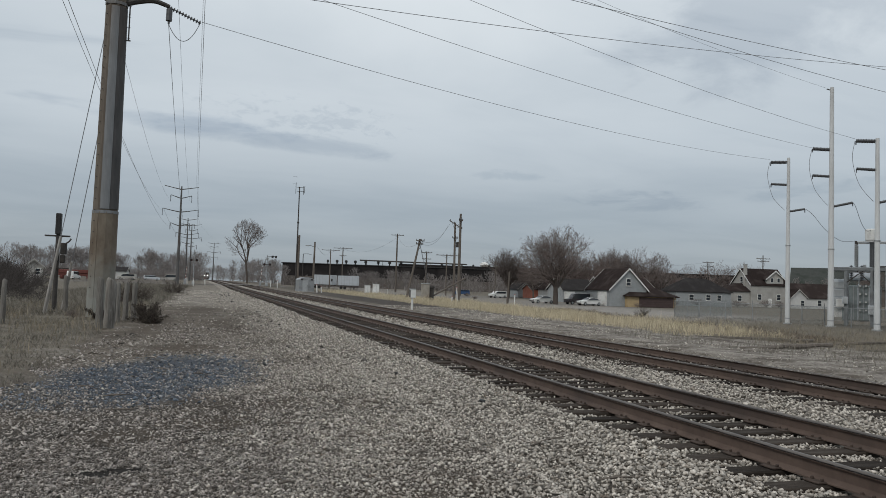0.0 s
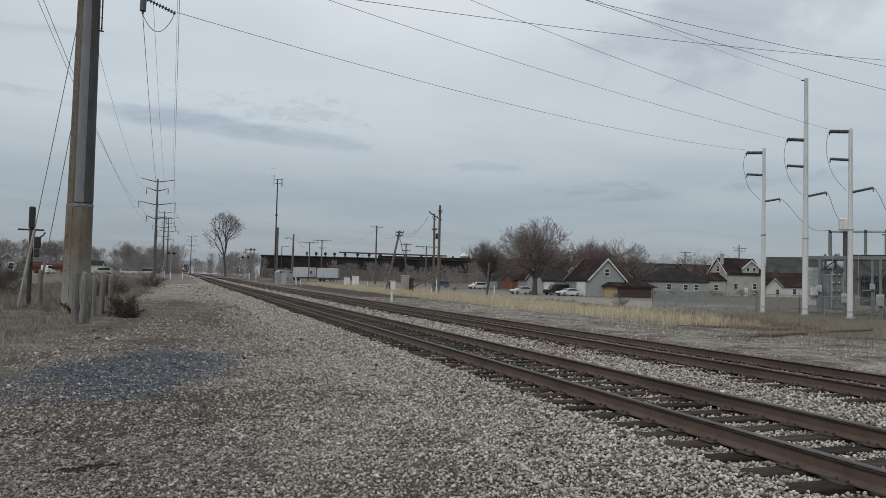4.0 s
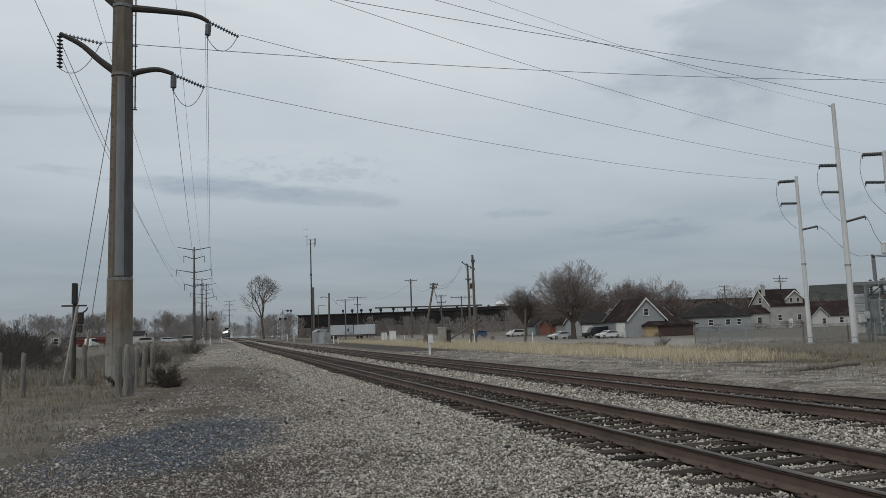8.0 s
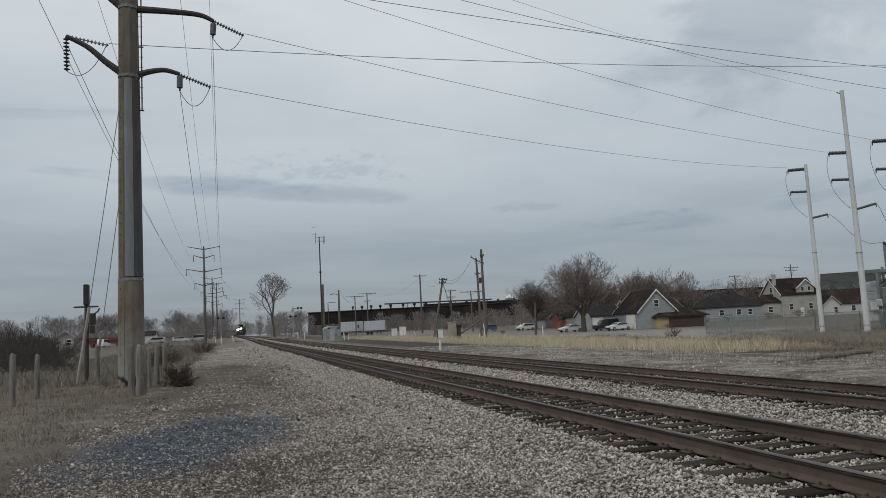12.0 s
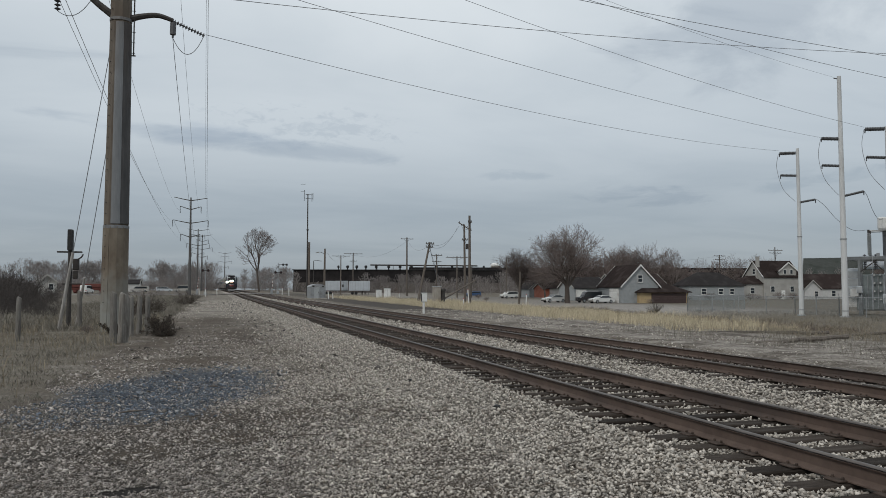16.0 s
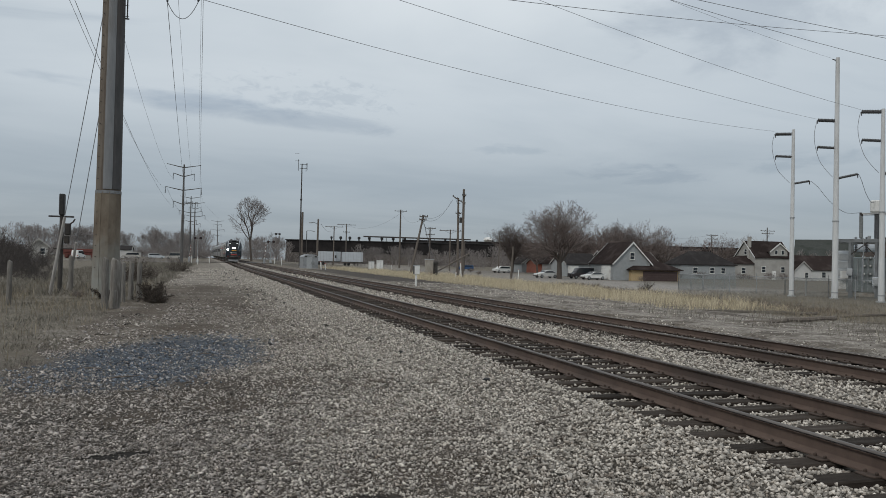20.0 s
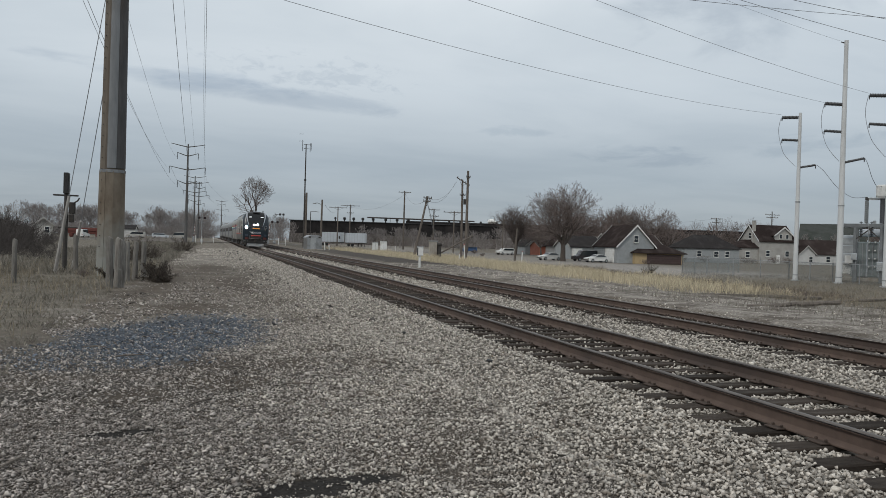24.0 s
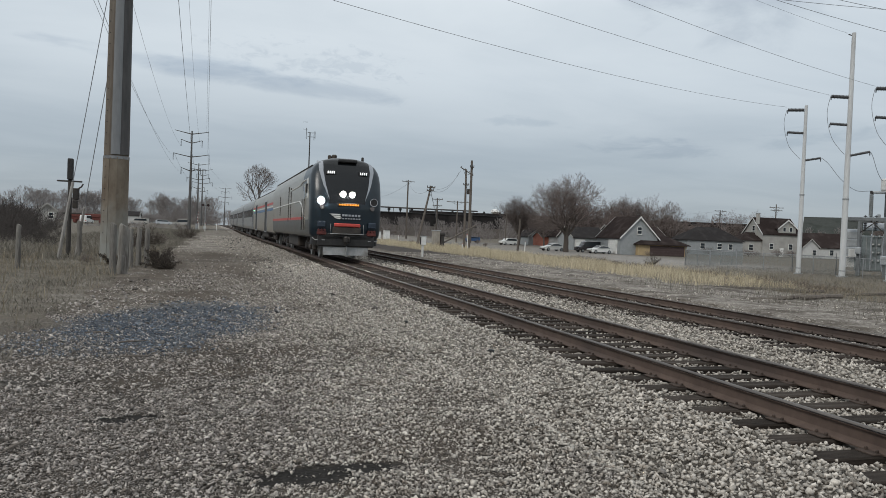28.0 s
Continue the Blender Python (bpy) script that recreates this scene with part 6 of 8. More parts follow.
# ---- houses, cars, factory, substation ----
MAT.update({
    "roof_brown": surf_mat("dark_brown_shingle_roof", (0.021, 0.0155, 0.0145), (0.037, 0.028, 0.026), 6, 0.95, 0, 0.4, 12, (0.055, 0.044, 0.041), 0.6, vary=0.15, spec=0.06, dist=0.03),
    "roof_grey": surf_mat("dark_grey_shingle_roof", (0.022, 0.020, 0.020), (0.038, 0.035, 0.035), 6, 0.95, 0, 0.4, 12, (0.048, 0.045, 0.044), 0.6, spec=0.06, dist=0.03),
    "roof_green": surf_mat("grey_green_metal_roof", (0.048, 0.052, 0.048), (0.07, 0.074, 0.069), 1.2, 0.95, 0, 0.1, 8, (0.034, 0.04, 0.034), 0.2, spec=0.03),
    "hall_wall": surf_mat("dull_brown_hall_brick", (0.085, 0.075, 0.068), (0.135, 0.12, 0.11), 0.5, 0.9, 0, 0.1, 8, (0.09, 0.07, 0.06), 0.3),
    "siding_grey": surf_mat("pale_grey_clapboard", (0.235, 0.25, 0.255), (0.30, 0.315, 0.318), 2, 0.7, 0, 0.1, 10, (0.27, 0.28, 0.285), 0.5),
    "siding_white": surf_mat("white_clapboard", (0.42, 0.42, 0.41), (0.52, 0.52, 0.505), 2, 0.7, 0, 0.1, 10, (0.42, 0.41, 0.40), 0.5),
    "siding_tan": surf_mat("tan_stucco", (0.36, 0.27, 0.15), (0.44, 0.33, 0.19), 2, 0.85, 0, 0.2, 15, (0.29, 0.22, 0.13), 0.5),
    "siding_beige": surf_mat("grey_beige_siding", (0.30, 0.29, 0.27), (0.38, 0.37, 0.345), 2, 0.75, 0, 0.1, 10, (0.25, 0.24, 0.225), 0.5),
    "siding_orange": surf_mat("faded_orange_red_paint", (0.34, 0.125, 0.08), (0.42, 0.16, 0.11), 2, 0.8, 0, 0.1, 10, (0.32, 0.10, 0.065), 0.6),
    "brick_red": surf_mat("dull_brick_red_paint", (0.10, 0.03, 0.025), (0.15, 0.05, 0.04), 3, 0.8, 0, 0.1),
    "door_brown": surf_mat("dark_brown_garage_door", (0.05, 0.032, 0.03), (0.075, 0.05, 0.046), 3, 0.7, 0, 0.1),
    "factory": surf_mat("sooty_brown_black_cladding", (0.012, 0.0115, 0.012), (0.030, 0.027, 0.027), 0.35, 0.8, 0, 0.2, 3, (0.045, 0.04, 0.039), 0.12, spec=0.08),
    "trailer": surf_mat("dull_white_trailer_side", (0.40, 0.43, 0.46), (0.48, 0.51, 0.54), 0.8, 0.6, 0, 0.05, 10, (0.34, 0.36, 0.38), 0.25),
    "car_white": surf_mat("white_car_paint", (0.55, 0.55, 0.53), (0.62, 0.62, 0.60), 2, 0.25, 0, 0, spec=0.6),
    "car_dark": surf_mat("dark_maroon_car_paint", (0.02, 0.016, 0.02), (0.035, 0.026, 0.03), 2, 0.2, 0, 0, spec=0.6),
    "car_blue": surf_mat("blue_car_paint", (0.03, 0.07, 0.16), (0.05, 0.10, 0.2), 2, 0.25, 0, 0, spec=0.6),
    "tyre": surf_mat("black_tyre_rubber", (0.015, 0.015, 0.015), (0.03, 0.03, 0.03), 8, 0.9, 0, 0.1),
    "mesh_wire": surf_mat("dull_galvanised_fence_wire", (0.16, 0.18, 0.18), (0.22, 0.24, 0.24), 5, 0.6, 0.2, 0),
})


def window(parent, x, z, w, h, y=0.0, facing="y", m=None):
    """A sash window with frame, sill and two panes on a wall at y that looks towards -y."""
    mm = m or Matrix()
    f = part("window", Shape().box((x, y - 0.02, z), (w + 0.16, 0.10, h + 0.16), 0.015, mm), MAT["white"], parent, "white framed window")
    for dz in (-1, 1):
        part("pane", Shape().box((x, y - 0.065, z + dz * h * 0.255), (w, 0.03, h * 0.46), 0.005, mm), MAT["glass"], f)
    part("sill", Shape().box((x, y - 0.1, z - h / 2 - 0.1), (w + 0.26, 0.14, 0.05), 0.01, mm), MAT["white"], f)


def house(x, y, w, d, eave, ridge, wall, roof, along="y", turn=0, hip=False, label="", sink=0.0, windows=(), doors=(), chimney=None, over=0.35, cat="house", trim="siding_beige"):
    """w across x, d along y; front wall at -d/2. along: the way the ridge runs. windows and doors: (wall, place, height, width, height of it); wall: f, l, r or b."""
    g = gz(x, y) - sink
    root = thing("house" if cat == "house" else "garage", label, cat, pose(x, y, g, 0, 0, turn), group="houses behind the lot")
    hw, hd = w / 2, d / 2
    s = Shape()
    if hip:
        s.box((0, 0, eave / 2), (w, d, eave), 0.01)
    elif along == "y":
        prof = [(-hw, 0), (hw, 0), (hw, eave), (0, ridge), (-hw, eave)]
        s.sweep(prof, [[(a, yy, b) for a, b in prof] for yy in (-hd, hd)])
    else:
        prof = [(-hd, 0), (hd, 0), (hd, eave), (0, ridge), (-hd, eave)]
        s.sweep(prof, [[(xx, a, b) for a, b in prof] for xx in (hw, -hw)])
    part("wall_body", s, MAT[wall], root)
    s = Shape()
    o, th = over, 0.14
    if hip:
        k = min(hw, hd)
        top = [(-hw + k, 0, ridge), (hw - k, 0, ridge)] if hw > hd else [(0, -hd + k, ridge), (0, hd - k, ridge)]
        low = [(-hw - o, -hd - o, eave - 0.1), (hw + o, -hd - o, eave - 0.1), (hw + o, hd + o, eave - 0.1), (-hw - o, hd + o, eave - 0.1)]
        under = [(a, b, c - th) for a, b, c in low]
        if hw > hd:
            s.add(low + top + under, [(0, 1, 5, 4), (1, 2, 5), (2, 3, 4, 5), (3, 0, 4), (6, 7, 1, 0), (7, 8, 2, 1), (8, 9, 3, 2), (9, 6, 0, 3), (9, 8, 7, 6)])
        else:
            s.add(low + top + under, [(0, 1, 4), (1, 2, 5, 4), (2, 3, 5), (3, 0, 4, 5), (6, 7, 1, 0), (7, 8, 2, 1), (8, 9, 3, 2), (9, 6, 0, 3), (9, 8, 7, 6)])
        part("roof", s, MAT[roof], root, "hipped shingle roof")
    else:
        half, ln = (hw, hd) if along == "y" else (hd, hw)
        sl = (ridge - eave) / half
        for sgn in (-1, 1):
            s = Shape()
            e = (sgn * (half + o), eave - sl * o)
            prof = [(0, ridge + 0.02), e, (e[0], e[1] + th), (0, ridge + th + 0.04)]
            if sgn < 0:
                prof = prof[::-1]
            ends = (-ln - o, ln + o)
            s.sweep(prof, [[(a, q, b) if along == "y" else (q, -a, b) for a, b in prof] for q in ends])
            part("roof_slope", s, MAT[roof], root, "shingled roof slope")
            for q in ends:
                t = Shape()
                pr = [(0, ridge - 0.12), (e[0], e[1] - 0.12), (e[0], e[1] + th + 0.02), (0, ridge + th + 0.06)]
                t.sweep(pr, [[(a, q + u, b) if along == "y" else (q + u, -a, b) for a, b in pr] for u in (-0.03, 0.03)])
                part("bargeboard", t, MAT[trim], root, "painted bargeboard")
    sides = {"f": pose(0, -hd, 0), "b": pose(0, hd, 0, 0, 0, 180), "l": pose(-hw, 0, 0, 0, 0, -90), "r": pose(hw, 0, 0, 0, 0, 90)}
    for wl, px, pz, ww, wh in windows:
        window(root, px, pz, ww, wh, 0.0, m=sides[wl])
    for wl, px, ww, wh, mt in doors:
        dd = part("garage_door" if ww > 1.5 else "door", Shape().box((px, -0.03, wh / 2), (ww, 0.1, wh), 0.02, sides[wl]), MAT[mt], root)
        for k in range(4 if ww > 1.5 else 1):
            part("panel", Shape().box((px, -0.09, wh * (k + 0.5) / (4 if ww > 1.5 else 1)), (ww * 0.92, 0.03, wh / (4 if ww > 1.5 else 1) * 0.8), 0.015, sides[wl]), MAT[mt], dd)
    if chimney:
        cx, cy, ch = chimney
        c = part("chimney", Shape().box((cx, cy, ridge * 0.5 + ch / 2), (0.7, 0.6, ridge + ch), 0.03), MAT["siding_beige"], root)
        part("chimney_cap", Shape().box((cx, cy, ridge + ch + 0.05), (0.85, 0.75, 0.12), 0.02), MAT["grey_paint"], c)
    return root


house(71.1, 122.4, 7.4, 8.4, 3.1, 6.7, "siding_grey", "roof_brown", "y", 0, label="pale grey gabled garage house with brown roof", windows=(("f", 0.0, 4.35, 0.8, 1.2),), doors=(("l", 1.6, 3.2, 2.6, "white"),), cat="garage", trim="white")
house(75.4, 120.3, 9.8, 6.0, 2.1, 3.7, "siding_tan", "roof_brown", "x", 0, True, label="low tan building with brown hipped roof", doors=(("f", 0.9, 7.0, 1.75, "door_brown"),), over=0.5, cat="garage")
house(82.1, 181.0, 6.0, 6.0, 2.4, 3.7, "siding_orange", "roof_brown", "x", 0, label="faded orange garage with brown roof", doors=(("f", 0.3, 3.0, 2.0, "siding_orange"),), cat="garage")
house(82.5, 174.8, 3.6, 6.0, 2.7, 4.3, "siding_white", "roof_brown", "y", 0, label="small white gabled garage", doors=(("f", 0, 2.6, 2.1, "white"),), cat="garage")
house(73.9, 146.0, 7.4, 7.5, 2.7, 4.8, "siding_grey", "roof_grey", "x", 0, label="pale grey garage with dark roof and white door", doors=(("f", -2.2, 2.4, 2.3, "white"),), cat="garage")
house(81.6, 191.2, 4.6, 7.0, 2.4, 4.2, "siding_grey", "roof_grey", "y", 0, label="small grey gabled shed", windows=(("f", 0, 2.9, 0.7, 0.7), ("f", 0.9, 1.2, 0.7, 1.0)), cat="garage")
house(105.0, 146.0, 13.0, 8.0, 3.3, 6.2, "siding_grey", "roof_grey", "x", -8, True, label="low blue-grey house with dark brown roof", windows=(("f", -3.0, 1.9, 1.0, 1.2), ("f", 1.0, 1.9, 1.0, 1.2), ("f", 3.6, 1.9, 0.9, 1.2)))
house(88.0, 150.0, 12.0, 9.0, 3.4, 5.6, "siding_white", "roof_brown", "x", -5, label="long low house behind bare trees", windows=(("f", -3.6, 1.9, 1.1, 1.2), ("f", 3.0, 1.9, 1.1, 1.2)))


def cape_house():
    """The one-and-a-half storey house with dormer, porch and chimney."""
    x, y = 127.6, 152.4
    root = house(x, y, 9.4, 8.5, 5.4, 9.1, "siding_beige", "roof_brown", "x", -7, label="two-storey beige house with brown roof and dormer", windows=(("l", 0.3, 6.6, 0.9, 1.2), ("l", -2.0, 2.2, 0.9, 1.3), ("f", -2.5, 2.4, 0.9, 1.3), ("f", 2.5, 2.4, 0.9, 1.3)), doors=(("f", 0.2, 1.0, 2.1, "white"),), chimney=(-4.6, -1.6, 1.0), trim="white")
    # dormer
    s = Shape()
    prof = [(-2.2, 5.4), (2.2, 5.4), (2.2, 6.9), (0, 8.6), (-2.2, 6.9)]
    s.sweep(prof, [[(a + 1.6, yy, b) for a, b in prof] for yy in (-4.1, -0.4)])
    d = part("dormer", s, MAT["siding_beige"], root, "gabled dormer")
    for k in (-0.8, 0.9):
        part("dormer_window", Shape().box((1.6 + k, -4.14, 6.5), (0.8, 0.08, 1.15), 0.015), MAT["white"], d)
        part("dormer_pane", Shape().box((1.6 + k, -4.19, 6.5), (0.6, 0.03, 0.95), 0.005), MAT["glass"], d)
    for sgn in (-1, 1):
        s = Shape()
        pr = [(0, 8.62), (sgn * 2.6, 6.55), (sgn * 2.6, 6.7), (0, 8.8)]
        s.sweep(pr if sgn > 0 else pr[::-1], [[(a + 1.6, q, b) for a, b in (pr if sgn > 0 else pr[::-1])] for q in (-4.45, -0.3)])
        part("dormer_roof", s, MAT["roof_brown"], d)
        s = Shape()
        pr = [(0, 8.48), (sgn * 2.63, 6.4), (sgn * 2.63, 6.73), (0, 8.84)]
        s.sweep(pr, [[(a + 1.6, q, b) for a, b in pr] for q in (-4.5, -4.44)])
        part("dormer_bargeboard", s, MAT["white"], d)
    # side wing with hipped roof
    s = Shape().box((-7.2, -0.5, 1.9), (5.2, 6.5, 3.8), 0.02)
    wing = part("side_wing", s, MAT["siding_beige"], root)
    s = Shape()
    s.add([(-10.4, -4.1, 3.7), (-4.2, -4.1, 3.7), (-4.2, 3.0, 3.7), (-10.4, 3.0, 3.7), (-6.9, -0.5, 5.6), (-4.2, -0.5, 5.6), (-10.4, -4.1, 3.55), (-4.2, -4.1, 3.55), (-4.2, 3.0, 3.55), (-10.4, 3.0, 3.55)],
          [(0, 1, 5, 4), (2, 3, 4, 5), (3, 0, 4), (6, 7, 1, 0), (8, 9, 3, 2), (9, 6, 0, 3), (9, 8, 7, 6), (1, 7, 8, 2)])
    part("wing_roof", s, MAT["roof_brown"], wing)
    window(root, -7.4, 2.0, 1.0, 1.3, -3.75)


cape_house()
house(140.5, 150.5, 12.0, 8.0, 2.7, 5.9, "siding_white", "roof_brown", "x", -10, label="low white house with dark brown roof", windows=(("f", -3.5, 1.4, 1.0, 1.3), ("f", 0.5, 1.4, 0.9, 1.3), ("f", 3.8, 1.4, 1.0, 1.3)))
house(133.6, 147.8, 4.0, 5.0, 2.6, 4.4, "siding_white", "roof_brown", "y", -10, label="white porch gable of the low house", windows=(("f", 0.9, 1.3, 0.8, 1.2),))


def warehouse():
    x, y = 260, 225
    root = house(x, y, 84, 34, 6.5, 14.6, "hall_wall", "roof_green", "x", -44, label="large grey-green roofed hall far behind the houses", over=0.8)
    part("roof_dormer", Shape().box((-19, -9, 11.6), (3, 4, 4.0), 0.05), MAT["roof_grey"], root)
    part("roof_flue", Shape().tube([(-16.5, -8, 10), (-16.5, -8, 16)], 0.6, 10), MAT["galv"], root)


warehouse()


def factory():
    """The long sooty hall with ventilators along its roof."""
    a, b = Vector((29.5, 330.0)), Vector((250.0, 277.0))
    d = (b - a).normalized()
    turn = math.degrees(math.atan2(d.y, d.x))
    ln = (b - a).length
    g = 0.2
    root = thing("factory_hall", "very long sooty black factory hall with roof ventilators", "factory", pose(a.x, a.y, g, 0, 0, turn))
    part("wall", Shape().box((ln / 2, 20, 5.0), (ln, 40, 10.0), 0.1), MAT["factory"], root)
    # band added in the tone of the hazy brush that hides the hall's foot
    part("base_wall", Shape().box((ln / 2, 19.9, 2.3), (ln + 0.4, 40.4, 4.6), 0.1), MAT["hall_wall"], root, "brown band standing in for brush at the hall's foot")
    part("roof", Shape().box((ln / 2, 20, 10.1), (ln + 1, 41, 0.35), 0.05), MAT["black"], root)
    part("roof_monitor", Shape().box((ln / 2 + 20, 16, 10.9), (ln - 60, 14, 1.3), 0.1), MAT["factory"], root)
    for k, x in enumerate((19, 23, 27, 31, 35.5, 41, 46, 51, 57, 62, 69, 74, 83, 90, 97, 103, 118, 131)):
        big = 0.55 if 20 < x < 64 else 0.42
        s = Shape().tube([(x, 4, 10.2), (x, 4, 11.0)], 0.55 * big, 10)
        s.tube([(x, 4, 11.0), (x, 4, 11.2), (x, 4, 11.7 + 0.3 * big), (x, 4, 12.0 + 0.3 * big)], [0.6 * big, 1.15 * big, 1.15 * big, 0.7 * big], 12)
        part("roof_ventilator", s, MAT["black"], root, "black mushroom ventilator")
    s = Shape().tube([(33, 2, 12.3), (80, 2, 12.0)], 0.3, 8)
    for x in range(36, 80, 7):
        s.tube([(x, 2, 10.2), (x, 2, 12.2)], 0.12, 6)
    part("roof_pipe", s, MAT["dark_steel"], root, "long pipe on trestles")


factory()


def trailer(x, y, ln, turn, mat):
    g = gz(x, y)
    root = thing("semi_trailer", "dull white box trailer parked in a row", "trailer", pose(x, y, g, 0, 0, turn), group="parked trailers")
    part("box", Shape().box((0, 0, 2.9), (ln, 2.5, 3.2), 0.06), MAT[mat], root)
    part("bed", Shape().box((0, 0, 1.2), (ln, 2.4, 0.2), 0.03), MAT["under"], root)
    s = Shape()
    for k in np.linspace(-ln / 2 + 0.4, ln / 2 - 0.4, 8):
        s.box((k, -1.27, 2.9), (0.06, 0.05, 3.0), 0.01)
    part("side_ribs", s, MAT["galv"], root)
    for k in (-ln / 2 + 1.2, -ln / 2 + 2.4):
        part("wheel", Shape().tube([(k, -1.2, 0.5), (k, 1.2, 0.5)], 0.5, 16), MAT["tyre"], root)
    part("landing_leg", Shape().box((ln / 2 - 2.5, 0, 0.6), (0.2, 1.8, 1.2), 0.02), MAT["under"], root)


trailer(36.2, 250.0, 8.0, -8, "trailer")
trailer(44.0, 249.0, 7.0, -8, "trailer")


def car(x, y, turn, paint, ln=4.6, h=1.42, van=False, label="", cat="car"):
    g = gz(x, y)
    root = thing("car" if cat == "car" else "van", label, cat, pose(x, y, g, 0, 0, turn), group="cars parked on the lot")
    hl = ln / 2
    if van:
        prof = [(-hl, 0.35), (hl, 0.35), (hl, 0.95), (hl - 0.9, 1.08), (hl - 1.5, h - 0.1), (hl - 1.9, h), (-hl + 0.2, h), (-hl, h - 0.3)]
        glass = [(hl - 1.0, 1.1), (hl - 1.52, h - 0.16), (hl - 1.95, h - 0.1), (-hl + 0.4, h - 0.12), (-hl + 0.3, 1.1)]
    else:
        prof = [(-hl, 0.3), (hl, 0.3), (hl, 0.72), (hl - 0.3, 0.82), (hl - 1.25, 0.95), (hl - 2.0, h - 0.04), (hl - 2.6, h), (-hl + 1.3, h - 0.05), (-hl + 0.5, 1.0), (-hl, 0.9)]
        glass = [(hl - 1.32, 0.97), (hl - 2.02, h - 0.10), (hl - 2.6, h - 0.07), (-hl + 1.35, h - 0.11), (-hl + 0.7, 0.99)]
    s = Shape()
    rows = []
    for yy, k in ((-0.88, 0.93), (-0.80, 1.0), (0.80, 1.0), (0.88, 0.93)):
        rows.append([(a * (0.985 if k < 1 else 1), yy * (1 if b < 1.05 else 0.86), 0.3 + (b - 0.3) * (0.97 if k < 1 else 1)) for a, b in prof])
    s.sweep(prof, rows)
    part("body", s, MAT[paint], root, "", True)
    for side in (-1, 1):
        t = Shape()
        pr = [(a, b) for a, b in glass]
        t.sweep(pr, [[(a, side * (0.87 if b < 1.05 else 0.775) + u, b) for a, b in pr] for u in (-0.03, 0.03)])
        part("side_glass", t, MAT["glass"], root)
        part("tail_lamp", Shape().box((-hl + 0.02, side * 0.68, 0.8), (0.06, 0.25, 0.16), 0.02), MAT["red"], root)
        part("headlamp", Shape().box((hl - 0.03, side * 0.66, 0.66), (0.08, 0.3, 0.14), 0.02), MAT["lamp_off"], root)
        for k in (-hl + 0.85, hl - 0.85):
            w = part("wheel", Shape().tube([(k, side * 0.68, 0.32), (k, side * 0.70, 0.32), (k, side * 0.88, 0.32), (k, side * 0.90, 0.32)], [0.28, 0.32, 0.32, 0.28], 18), MAT["tyre"], root)
            part("rim", Shape().tube([(k, side * 0.89, 0.32), (k, side * 0.912, 0.32)], 0.2, 14), MAT["galv"], w)
    t = Shape().box((0, 0, 0), (0.03, 1.4, 0.5), 0.01, pose(hl - (1.62 if not van else 1.25), 0, (0.97 + h) / 2, 0, -52, 0))
    part("windscreen", t, MAT["glass"], root)
    part("bumper", Shape().box((hl - 0.02, 0, 0.42), (0.14, 1.6, 0.2), 0.05), MAT["under"], root)


car(58.9, 127.9, 190, "car_white", 4.6, 1.42, label="white sedan parked by a bare tree")
car(64.3, 119.8, 188, "car_white", 4.6, 1.42, label="white hatchback parked beside a dark van")
car(65.8, 126.0, 186, "car_dark", 6.3, 2.05, True, "dark maroon van parked on the lot", "van")
car(67.6, 172.6, 200, "car_white", 4.8, 1.65, True, "white pickup van parked far off", "van")
car(66.8, 198.0, 180, "car_blue", 4.2, 1.5, True, "blue car parked by the trees", "van")
car(-32.6, 207.0, 80, "car_white", 5.2, 2.1, True, "white van parked beyond the brush", "van")


def left_sheds():
    house(-29.4, 146.0, 2.9, 7.0, 2.7, 3.8, "siding_beige", "roof_grey", "y", 12, label="small pale house behind brush", windows=(("f", 0.6, 1.8, 0.7, 1.0),))
    house(-30.0, 262.0, 9.0, 8.0, 2.6, 3.8, "siding_white", "roof_grey", "x", 0, label="long white shed before the trees")
    for x, y, turn, paint, ln, h in ((-17.0, 246.0, 5, "trailer", 4.8, 1.6), (-12.2, 252.0, 175, "siding_beige", 5.0, 2.0), (-24.0, 246.0, 170, "siding_beige", 5.2, 1.8)):
        car(x, y, turn, paint, ln, h, True, "pale van parked by the crossing road", "van")
    solid("red_trailer", Shape().box((0, 0, 2.0), (9.0, 2.4, 0.95), 0.1).box((0, 0, 1.2), (8.6, 2.0, 0.7), 0.1).box((-3.2, 0, 0.5), (1.0, 2.2, 1.0), 0.3).box((3.0, 0, 0.5), (1.0, 2.2, 1.0), 0.3), MAT["brick_red"], "long dull red box trailer beyond the brush", "trailer", pose(-33.5, 216.0, gz(-33.5, 216)))


left_sheds()


